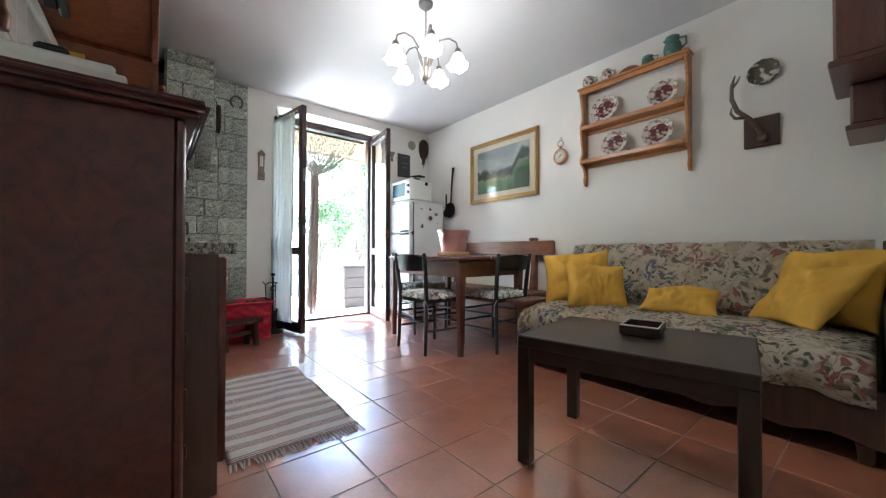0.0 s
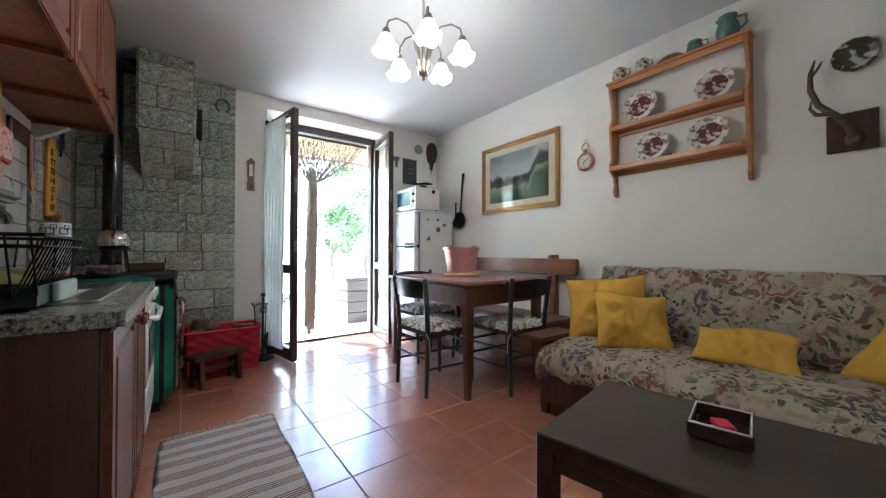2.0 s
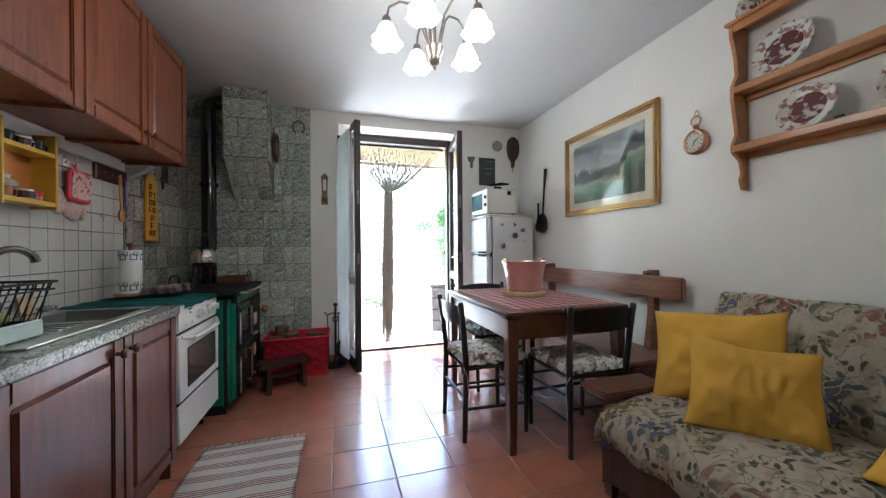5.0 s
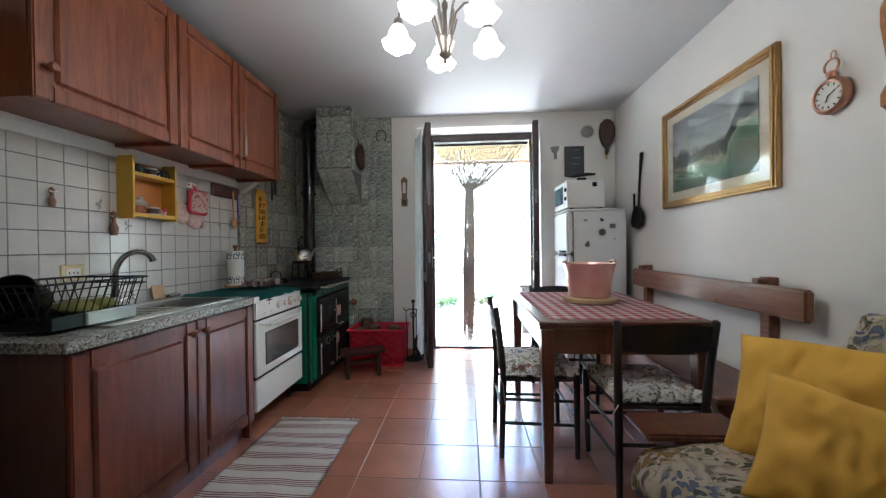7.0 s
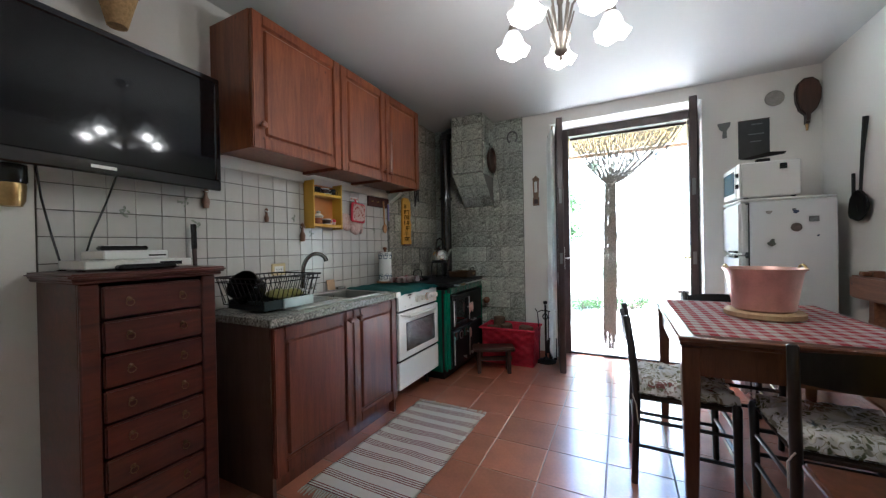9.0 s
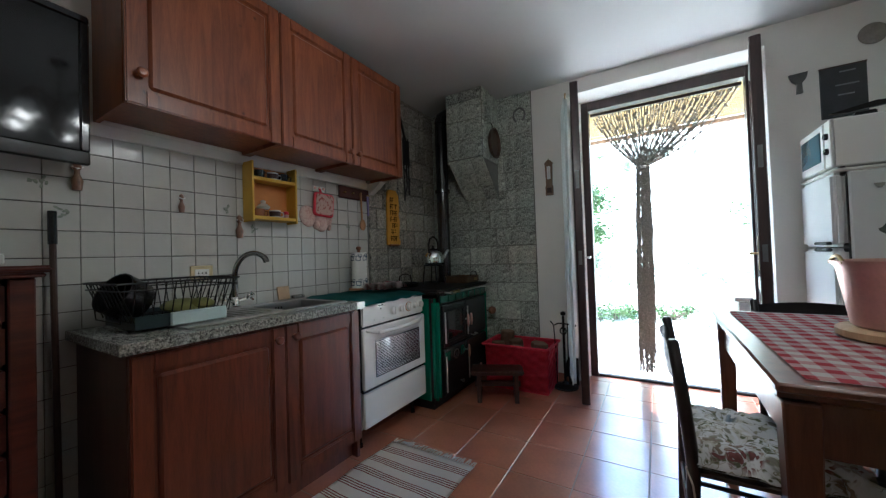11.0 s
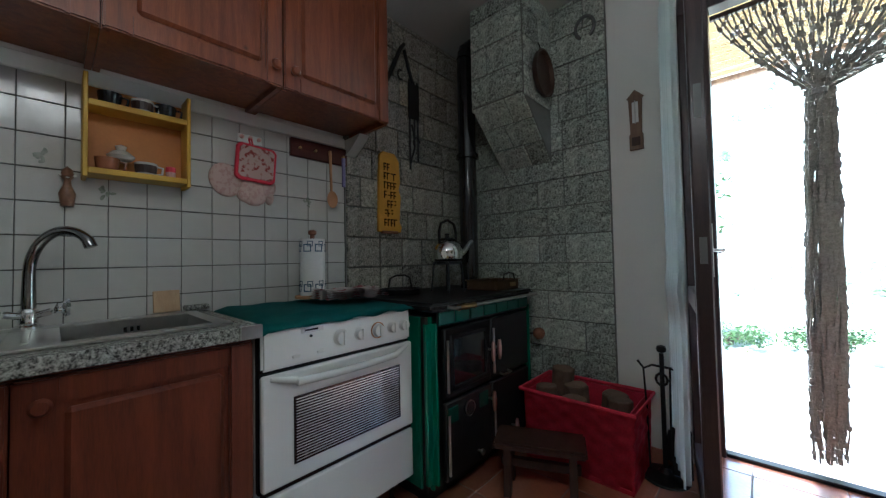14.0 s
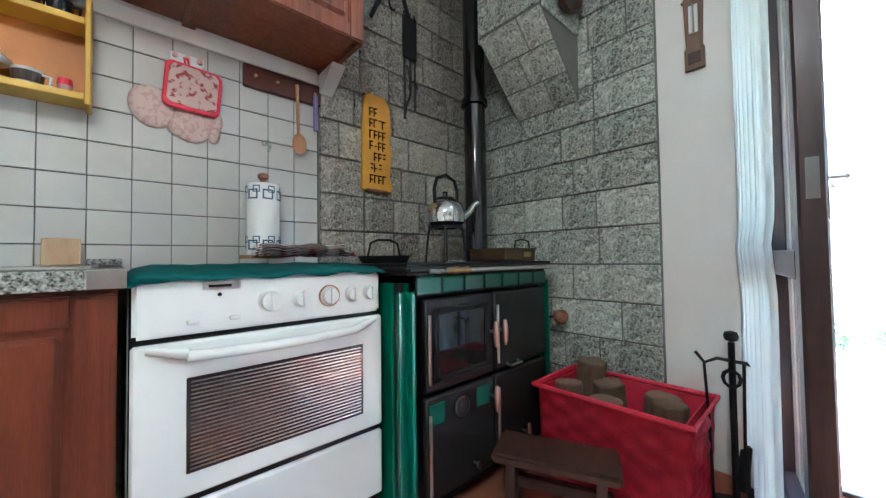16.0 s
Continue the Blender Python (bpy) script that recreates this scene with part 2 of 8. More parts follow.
def lathe(profile, seg=20, at=(0, 0, 0), m=None, bm=None):
    """Turns (radius, height) pairs round the z axis."""
    b = bmesh.new()
    rings = []
    for r, z in profile:
        if r < 1e-5:
            rings.append([b.verts.new((at[0], at[1], at[2] + z))])
        else:
            rings.append([b.verts.new((at[0] + r * math.cos(2 * math.pi * i / seg), at[1] + r * math.sin(2 * math.pi * i / seg), at[2] + z)) for i in range(seg)])
    for a, c in zip(rings, rings[1:]):
        for i in range(seg):
            j = (i + 1) % seg
            if len(a) == 1 and len(c) == 1:
                continue
            if len(a) == 1:
                b.faces.new((a[0], c[j], c[i]))
            elif len(c) == 1:
                b.faces.new((a[i], a[j], c[0]))
            else:
                b.faces.new((a[i], a[j], c[j], c[i]))
    bmesh.ops.recalc_face_normals(b, faces=b.faces)
    if m is not None:
        bmesh.ops.transform(b, matrix=m, verts=b.verts)
    return join(bm, b) if bm else b


def tube(points, r=0.005, seg=8, bm=None, cap=True):
    """A round bar along points; r is one radius or one a point."""
    b = bm or bmesh.new()
    pts = [Vector(p) for p in points]
    rs = r if isinstance(r, (list, tuple)) else [r] * len(pts)
    ref = None
    rings = []
    for i, p in enumerate(pts):
        d = (pts[min(i + 1, len(pts) - 1)] - pts[max(i - 1, 0)]).normalized()
        if ref is None:
            ref = d.orthogonal().normalized()
        ref = (ref - d * ref.dot(d)).normalized()
        s = d.cross(ref)
        rings.append([b.verts.new(p + rs[i] * (ref * math.cos(2 * math.pi * k / seg) + s * math.sin(2 * math.pi * k / seg))) for k in range(seg)])
    for a, c in zip(rings, rings[1:]):
        for k in range(seg):
            b.faces.new((a[k], a[(k + 1) % seg], c[(k + 1) % seg], c[k]))
    if cap:
        b.faces.new(rings[0][::-1])
        b.faces.new(rings[-1])
    return b


def prism(outline, z0, z1, m=None, bm=None, bev=0.0):
    """A flat outline in x, y given thickness in z, then placed by m."""
    b = bmesh.new()
    lo = [b.verts.new((x, y, z0)) for x, y in outline]
    hi = [b.verts.new((x, y, z1)) for x, y in outline]
    b.faces.new(lo[::-1])
    b.faces.new(hi)
    k = len(lo)
    for i in range(k):
        b.faces.new((lo[i], lo[(i + 1) % k], hi[(i + 1) % k], hi[i]))
    bmesh.ops.recalc_face_normals(b, faces=b.faces)
    if bev:
        bmesh.ops.bevel(b, geom=list(b.edges), offset=bev, segments=1, affect='EDGES', clamp_overlap=True)
    if m is not None:
        bmesh.ops.transform(b, matrix=m, verts=b.verts)
    return join(bm, b) if bm else b


def grid(fn, nu, nv, bm=None, closed_u=False):
    """A sheet of quads through fn(u, v), u and v from 0 to 1."""
    b = bm or bmesh.new()
    vs = [[b.verts.new(fn(i / nu, j / nv)) for j in range(nv + 1)] for i in range(nu + (0 if closed_u else 1))]
    n = nu
    for i in range(n):
        a, c = vs[i], vs[(i + 1) % len(vs)]
        for j in range(nv):
            b.faces.new((a[j], c[j], c[j + 1], a[j + 1]))
    return b


FACE_EAST = Matrix(((0, 0, 1, 0), (1, 0, 0, 0), (0, 1, 0, 0), (0, 0, 0, 1)))    # outline x -> world y, y -> z, thickness -> +x
FACE_WEST = Matrix(((0, 0, -1, 0), (-1, 0, 0, 0), (0, 1, 0, 0), (0, 0, 0, 1)))  # outline x -> world -y, y -> z, thickness -> -x
FACE_SOUTH = Matrix(((1, 0, 0, 0), (0, 0, -1, 0), (0, 1, 0, 0), (0, 0, 0, 1)))  # outline x -> world x, y -> z, thickness -> -y


# ---- the room ----
RX, RS, RN, RZ = 3.40, 0.22, 4.60, 2.55
DX0, DX1, DZ = 1.44, 2.64, 2.43

floor = part("floor", box(-0.3, -0.1, -0.12, RX + 0.3, 4.98, -0.002), GROUT, label="glazed terracotta tile floor with grey joints", kind="structure")
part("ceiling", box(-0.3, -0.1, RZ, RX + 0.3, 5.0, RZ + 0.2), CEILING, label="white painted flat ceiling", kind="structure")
wall_west = part("wall_west", box(-0.3, RS - 0.3, 0, 0, 5.0, RZ), PLASTER, label="white plastered wall behind the kitchen units", kind="structure")
part("wall_east", box(RX, RS - 0.3, 0, RX + 0.3, 5.0, RZ), PLASTER, label="white plastered wall behind the sofa", kind="structure")
part("wall_south", prism([(0, RS - 0.3), (RX, RS - 0.3), (RX, 0.46), (2.35, 0.46), (2.35, RS), (0, RS)], 0, RZ), PLASTER, label="white plastered wall at the sofa's end", kind="structure")
bm = prism([(0, RN), (1.345, RN), (DX0, 4.86), (DX0, 5.0), (0, 5.0)], 0, RZ)
box(DX1, RN, 0, RX, 5.0, RZ, bm=bm)
box(1.3, RN + 0.001, DZ, DX1, 5.0, RZ, bm=bm)
wall_north = part("wall_north", bm, PLASTER, label="thick white plastered wall with the garden door", kind="structure")
part("baseboard", box(1.08, RN - 0.011, 0, 1.345, RN, 0.075, 0.002), TERRA, label="low terracotta skirting tiles along the walls", kind="structure")
part("baseboard", box(DX1, RN - 0.011, 0, RX, RN, 0.075, 0.002), TERRA, label="low terracotta skirting tiles along the walls", kind="structure")
part("baseboard", box(RX - 0.011, RS, 0, RX, RN - 0.012, 0.075, 0.002), TERRA, label="low terracotta skirting tiles along the walls", kind="structure")
part("baseboard", box(0, RS, 0, 0.011, 1.33, 0.075, 0.002), TERRA, label="low terracotta skirting tiles along the walls", kind="structure")

# ---- the garden door ----
FY = 4.86
bm = box(DX0, FY, 0, DX0 + 0.06, FY + 0.09, DZ, 0.004)
box(DX1 - 0.06, FY, 0, DX1, FY + 0.09, DZ, 0.004, bm=bm)
box(DX0 + 0.06, FY, DZ - 0.08, DX1 - 0.06, FY + 0.09, DZ, 0.004, bm=bm)
door_frame = part("door_frame", bm, FRAMEWOOD, label="dark brown wooden door frame set in the wall", kind="structure")
part("threshold", box(DX0 + 0.06, FY + 0.02, 0, DX1 - 0.06, FY + 0.07, 0.018, 0.003), BLACK, label="dark metal door threshold strip", kind="structure")


def door_leaf(name, hinge, swing, width, flip, label):
    """A glazed leaf hinged at the origin along +x, then swung into the room."""
    leaf = thing(name, hinge[0], hinge[1], 0.01, swing, label=label)
    leaf["kind"] = "structure"
    M = leaf.matrix_basis.copy()
    h, st, th = 2.33, 0.062, 0.055
    bm = box(0, -th / 2, 0, st, th / 2, h, 0.006)
    box(width - st, -th / 2, 0, width, th / 2, h, 0.006, bm=bm)
    box(st, -th / 2, h - 0.075, width - st, th / 2, h, 0.005, bm=bm)
    box(st, -th / 2, 0, width - st, th / 2, 0.11, 0.005, bm=bm)
    box(st, -th / 2, 0.80, width - st, th / 2, 0.88, 0.005, bm=bm)
    bmesh.ops.transform(bm, matrix=M, verts=bm.verts)
    part("leaf_frame", bm, FRAMEWOOD, leaf, "dark brown wooden leaf frame")
    for z0, z1 in ((0.11, 0.80), (0.88, h - 0.075)):
        bm = box(st - 0.005, -0.004, z0 - 0.005, width - st + 0.005, 0.004, z1 + 0.005)
        bmesh.ops.transform(bm, matrix=M, verts=bm.verts)
        ob = part("pane", bm, GLASS, leaf, "clear glass pane")
        ob.visible_shadow = False
    bm = lathe([(0.006, 0), (0.006, 0.04)], 8, m=pose(width - 0.03, -0.02 * flip, 1.05, 90 * flip))
    tube([(width - 0.03, -flip * 0.06, 1.05), (width - 0.05, -flip * 0.065, 1.05), (width - 0.15, -flip * 0.065, 1.045)], 0.008, bm=bm)
    box(width - 0.045, -flip * 0.028 - 0.002, 0.95, width - 0.015, -flip * 0.028 + 0.003, 1.15, 0.001, bm=bm)
    bmesh.ops.transform(bm, matrix=M, verts=bm.verts)
    part("handle", bm, BRASS if flip > 0 else STEEL, leaf, "metal lever handle with its plate")
    bm = bmesh.new()
    for z in (0.35, 1.2, 2.0):
        tube([(-0.004, 0, z), (-0.004, 0, z + 0.09)], 0.009, bm=bm)
    box(width - 0.001, -0.012, 1.0, width + 0.003, 0.012, 1.10, bm=bm)
    box(width - 0.001, -0.012, 1.55, width + 0.003, 0.012, 1.68, bm=bm)
    bmesh.ops.transform(bm, matrix=M, verts=bm.verts)
    part("hinge", bm, PEWTERD, leaf, "dull grey hinges and lock plates")
    return leaf


door_left = door_leaf("door_1", (1.405, 4.745), -79.6, 0.585, -1, "dark brown glazed garden door leaf opened into the room beside the stone wall")
door_right = door_leaf("door_2", (2.615, 4.80), -99.5, 0.60, 1, "dark brown glazed garden door leaf opened into the room beside the fridge")


def curtain(name, x0, x1, y, z0, z1, label, turn=0.0):
    def f(u, v):
        w = 0.016 * math.sin(u * 34) + 0.006 * math.sin(u * 81 + 2)
        g = 0.55 + 0.45 * (1 - v)
        return Vector((x0 + (x1 - x0) * u * (1 - 0.12 * math.sin(v * 3.1)), y + w * g + 0.01 * math.sin(v * 5 + u * 3), z0 + (z1 - z0) * v))
    t = thing(name, (x0 + x1) / 2, y, z0, label=label, category="curtain")
    bm = grid(f, 70, 24)
    ext = bmesh.ops.solidify(bm, geom=bm.faces[:], thickness=0.0015)
    part("cloth", bm, CURTAIN, t, smooth="all")
    part("rod", tube([(x0 - 0.01, y, z1), (x1 + 0.01, y, z1)], 0.005), BRASS, t, "thin brass curtain rod")
    return t


def leaf_curtain():
    t = thing("curtain", 1.43, 4.5, 0.12, label="sheer white voile curtain hung on the opened door leaf", category="curtain")
    def f(u, v):
        y = 4.22 + 0.40 * u
        x = 1.435 - 0.105 * u - 0.014 * math.sin(u * 42) - 0.006 * math.sin(u * 90 + 1) - 0.012 * (1 - v)
        x -= 0.035 * math.exp(-((v - 0.36) / 0.03) ** 2) * 0.3
        return Vector((x, y + 0.012 * math.sin(v * 6), 0.12 + 2.14 * v))
    bm = grid(f, 64, 30)
    bmesh.ops.solidify(bm, geom=bm.faces[:], thickness=0.0015)
    part("cloth", bm, CURTAIN, t, smooth="all")
    part("rod", tube([(1.445, 4.19, 2.27), (1.345, 4.64, 2.27)], 0.006), BRASS, t, "thin brass curtain rod")
    part("bracket", box(1.330, 4.59, 2.235, 1.360, 4.63, 2.31, 0.002), BLACK, t, "small black rod bracket")


leaf_curtain()


def bead_curtain():
    """Strings of rope and beads hung from the door's head, gathered in a knot and falling as one bundle."""
    t = thing("string_curtain", 2.0, 4.99, 0.03, label="brown rope string curtain gathered in a knot in the doorway", category="curtain")
    rnd = random.Random(4)
    kx, ky, kz = 1.90, 4.99, 1.805
    bm = bmesh.new()
    for i in range(46):
        u = (i + 0.5) / 46
        x = DX0 + 0.07 + (DX1 - DX0 - 0.14) * u
        pts = []
        sag = rnd.uniform(0.0, 0.10)
        ox = rnd.uniform(-0.045, 0.045)
        oy = rnd.uniform(-0.035, 0.035)
        for k in range(9):
            v = k / 8
            e = v ** 1.25
            z = 2.34 + (kz - 2.34) * v - sag * math.sin(v * math.pi) * abs(u - 0.45) * 1.6
            pts.append((x + (kx + ox * 0.4 - x) * e + rnd.uniform(-0.005, 0.005), ky + oy * v, z))
        tube(pts, 0.0055, 4, bm=bm, cap=False)
        for k in range(1, 9):
            if rnd.random() < 0.9:
                a = Vector(pts[k]).lerp(Vector(pts[k - 1]), rnd.random())
                box(a.x - 0.009, a.y - 0.008, a.z - 0.012, a.x + 0.009, a.y + 0.008, a.z + 0.012, bm=bm, m=None)
    part("string_fan", bm, ROPE, t, "fanned strings under the door head", kind="stuff")
    bm = bmesh.new()
    for i in range(60):
        a, r = rnd.uniform(0, 6.28), 0.052 * math.sqrt(rnd.random())
        x, y = kx + r * math.cos(a), ky + 0.6 * r * math.sin(a)
        pts, low = [], 0.04 + 0.28 * rnd.random() ** 2
        n = 16
        for k in range(n + 1):
            v = k / n
            z = kz + 0.01 + (low - kz) * v
            s = 1 + 0.35 * math.sin(v * 2.6)
            pts.append((kx - 0.03 * v + (x - kx) * s + rnd.uniform(-0.008, 0.008), y + rnd.uniform(-0.006, 0.006), z))
        tube(pts, 0.0052, 4, bm=bm, cap=False)
        for k in range(n * 2):
            if rnd.random() < 0.5:
                v = rnd.random() * n
                j = min(int(v), n - 1)
                c = Vector(pts[j]).lerp(Vector(pts[j + 1]), v - j)
                w = rnd.uniform(0.006, 0.010)
                box(c.x - w, c.y - w, c.z - 0.011, c.x + w, c.y + w, c.z + 0.011, bm=bm)
    part("strand", bm, ROPE, t, "hanging bundle of knotted strings", kind="stuff")
    part("tie", lathe([(0.030, -0.02), (0.040, -0.01), (0.040, 0.012), (0.030, 0.02)], 14, (kx, ky, kz)), ROPE, t, "rope tie round the strings")
    part("head_rail", box(DX0 + 0.06, 4.975, 2.335, DX1 - 0.06, 5.0, 2.36, 0.002), DARKWOOD, t, "thin wooden head rail")


ROPE = mat("brown_rope", (0.34, 0.315, 0.27), 0.9, scale=60, vary=0.35, bump=0.3)
bead_curtain()


# ---- the kitchen wall ----
def panel_door(name, parent, x, y0, y1, z0, z1, wood_m, stile=0.062, knob=None, knob_m=None, label=""):
    """A framed door with a raised field, facing +x."""
    th = 0.022
    d = part(name, box(x, y0 + 0.002, z0 + 0.002, x + 0.010, y1 - 0.002, z1 - 0.002), wood_m, parent, label, smooth=True)
    for a in (y0, y1 - stile):
        part("stile", box(x + 0.0005, a, z0, x + th, a + stile, z1, 0.005, seg=2), wood_m, d, smooth=True)
    for a in (z0, z1 - stile):
        part("rail", box(x + 0.0005, y0 + stile, a, x + th - 0.0005, y1 - stile, a + stile, 0.005, seg=2), wood_m, d, smooth=True)
    g = 0.013
    part("raised_panel", box(x + 0.0005, y0 + stile + g, z0 + stile + g, x + th + 0.001, y1 - stile - g, z1 - stile - g, 0.0105), wood_m, d)
    if knob:
        part("knob", lathe([(0.0, 0.0), (0.009, 0.0), (0.008, 0.012), (0.017, 0.018), (0.019, 0.027), (0.013, 0.035), (0, 0.037)], 16, m=pose(x + th, knob[0], knob[1], 0, 90, 0)), knob_m or wood_m, d, "round turned wooden knob", smooth=True)
    return d


def sink_unit():
    t = thing("sink_cabinet", 0.25, 2.45, 0, label="cherry-stained pine sink cabinet with two panelled doors", category="cabinet")
    part("side_panel", box(0.01, 1.935, 0.0, 0.514, 1.955, 0.826), SIDEWOOD, t, "dark brown laminate side panel")
    part("side_panel", box(0.01, 2.93, 0.0, 0.514, 2.95, 0.826), REDWOOD, t)
    part("bottom_panel", box(0.01, 1.955, 0.10, 0.514, 2.93, 0.12), REDWOOD, t)
    part("back_panel", box(0.01, 1.955, 0.12, 0.02, 2.93, 0.69), REDWOOD, t)
    part("top_rail", box(0.498, 1.955, 0.79, 0.514, 2.93, 0.826), REDWOOD, t)
    part("plinth", box(0.45, 1.95, 0, 0.47, 2.945, 0.10), REDWOOD, t)
    panel_door("door", t, 0.516, 1.938, 2.487, 0.105, 0.815, REDWOOD, knob=(2.445, 0.76))
    panel_door("door", t, 0.516, 2.490, 2.947, 0.105, 0.815, REDWOOD, knob=(2.53, 0.76))
    w = thing("worktop", 0.26, 2.45, 0.827, label="speckled grey granite-look worktop with an inset sink", category="worktop")
    for q in ((0.0, 1.905, 0.565, 2.13), (0.0, 2.90, 0.565, 2.962), (0.0, 2.13, 0.09, 2.90), (0.48, 2.13, 0.565, 2.90)):
        part("slab", box(q[0], q[1], 0.827, q[2], q[3], 0.865, 0.002), GRANITE, w)
    part("edge_strip", box(0.554, 2.905, 0.828, 0.569, 2.963, 0.866, 0.001), STEEL, w, "steel end strip on the worktop's corner")
    s = thing("sink", 0.27, 2.5, 0.79, label="stainless steel sink with a drainer and one bowl", category="sink")
    y0, y1, x0, x1 = 2.12, 2.91, 0.07, 0.49
    bx0, bx1, by0, by1 = 0.14, 0.45, 2.56, 2.87
    bm = box(x0, y0, 0.866, bx0, y1, 0.874, 0.002)
    box(bx1, y0, 0.866, x1, y1, 0.874, 0.002, bm=bm)
    box(bx0, y0, 0.866, bx1, by0, 0.872, 0.0, bm=bm)
    box(bx0, by1, 0.866, bx1, y1, 0.872, 0.0, bm=bm)
    for i in range(9):
        box(0.16, 2.16 + i * 0.042, 0.872, 0.41, 2.172 + i * 0.042, 0.876, 0.001, bm=bm)
    part("rim", bm, STEEL, s, smooth=True)
    bm = box(bx0, by0, 0.70, bx1, by1, 0.703)
    for a in ((bx0 - 0.002, by0, bx0, by1), (bx1, by0, bx1 + 0.002, by1), (bx0, by0 - 0.002, bx1, by0), (bx0, by1, bx1, by1 + 0.002)):
        box(a[0], a[1], 0.70, a[2], a[3], 0.868, bm=bm)
    part("bowl", bm, STEEL, s)
    part("drain", lathe([(0, 0.704), (0.03, 0.704), (0.038, 0.708), (0.04, 0.704)], 18, ((bx0 + bx1) / 2, 2.71, 0)), CHROME, s, smooth=True)
    bm = bmesh.new()
    for i in range(3):
        box(bx0 - 0.001, 2.70 + i * 0.016, 0.835, bx0 + 0.0015, 2.708 + i * 0.016, 0.85, bm=bm)
    part("overflow", bm, BLACKPL, s, "dark overflow slots")
    f = thing("tap", 0.10, 2.50, 0.874, label="chrome swan-neck mixer tap with two cross handles", category="tap")
    pts = []
    for i in range(15):
        a = i / 14 * math.pi * 0.72
        e = (1 - math.cos(a)) / 1.64
        pts.append((0.105 + 0.085 * e, 2.50 + 0.115 * e, 1.03 + 0.125 * math.sin(a)))
    pts.append((0.193, 2.622, 1.105))
    neck = [(0.105, 2.50, 0.89), (0.105, 2.50, 0.98)] + pts
    part("spout", tube(neck, [0.016, 0.015] + [0.0135] * 14 + [0.015, 0.016], 12), TAPMETAL, f, smooth=True)
    part("base", lathe([(0.03, 0), (0.03, 0.006), (0.02, 0.012), (0.02, 0.05), (0.014, 0.058)], 18, (0.105, 2.50, 0.874)), CHROME, f, smooth=True)
    for s_ in (-1, 1):
        bm = tube([(0.105, 2.50, 0.905), (0.12, 2.50 + s_ * 0.045, 0.92)], 0.010, 10)
        c = Vector((0.126, 2.50 + s_ * 0.062, 0.927))
        lathe([(0.012, -0.014), (0.014, 0), (0.008, 0.014)], 12, c, bm=bm)
        for a in range(4):
            an = a * math.pi / 2 + 0.4
            tube([c, c + Vector((math.cos(an) * 0.012, s_ * 0.008, math.sin(an) * 0.012)) * 2], [0.005, 0.007], 8, bm=bm)
        part("handle", bm, CHROME, f, "cross-shaped tap handle", smooth=True)


sink_unit()


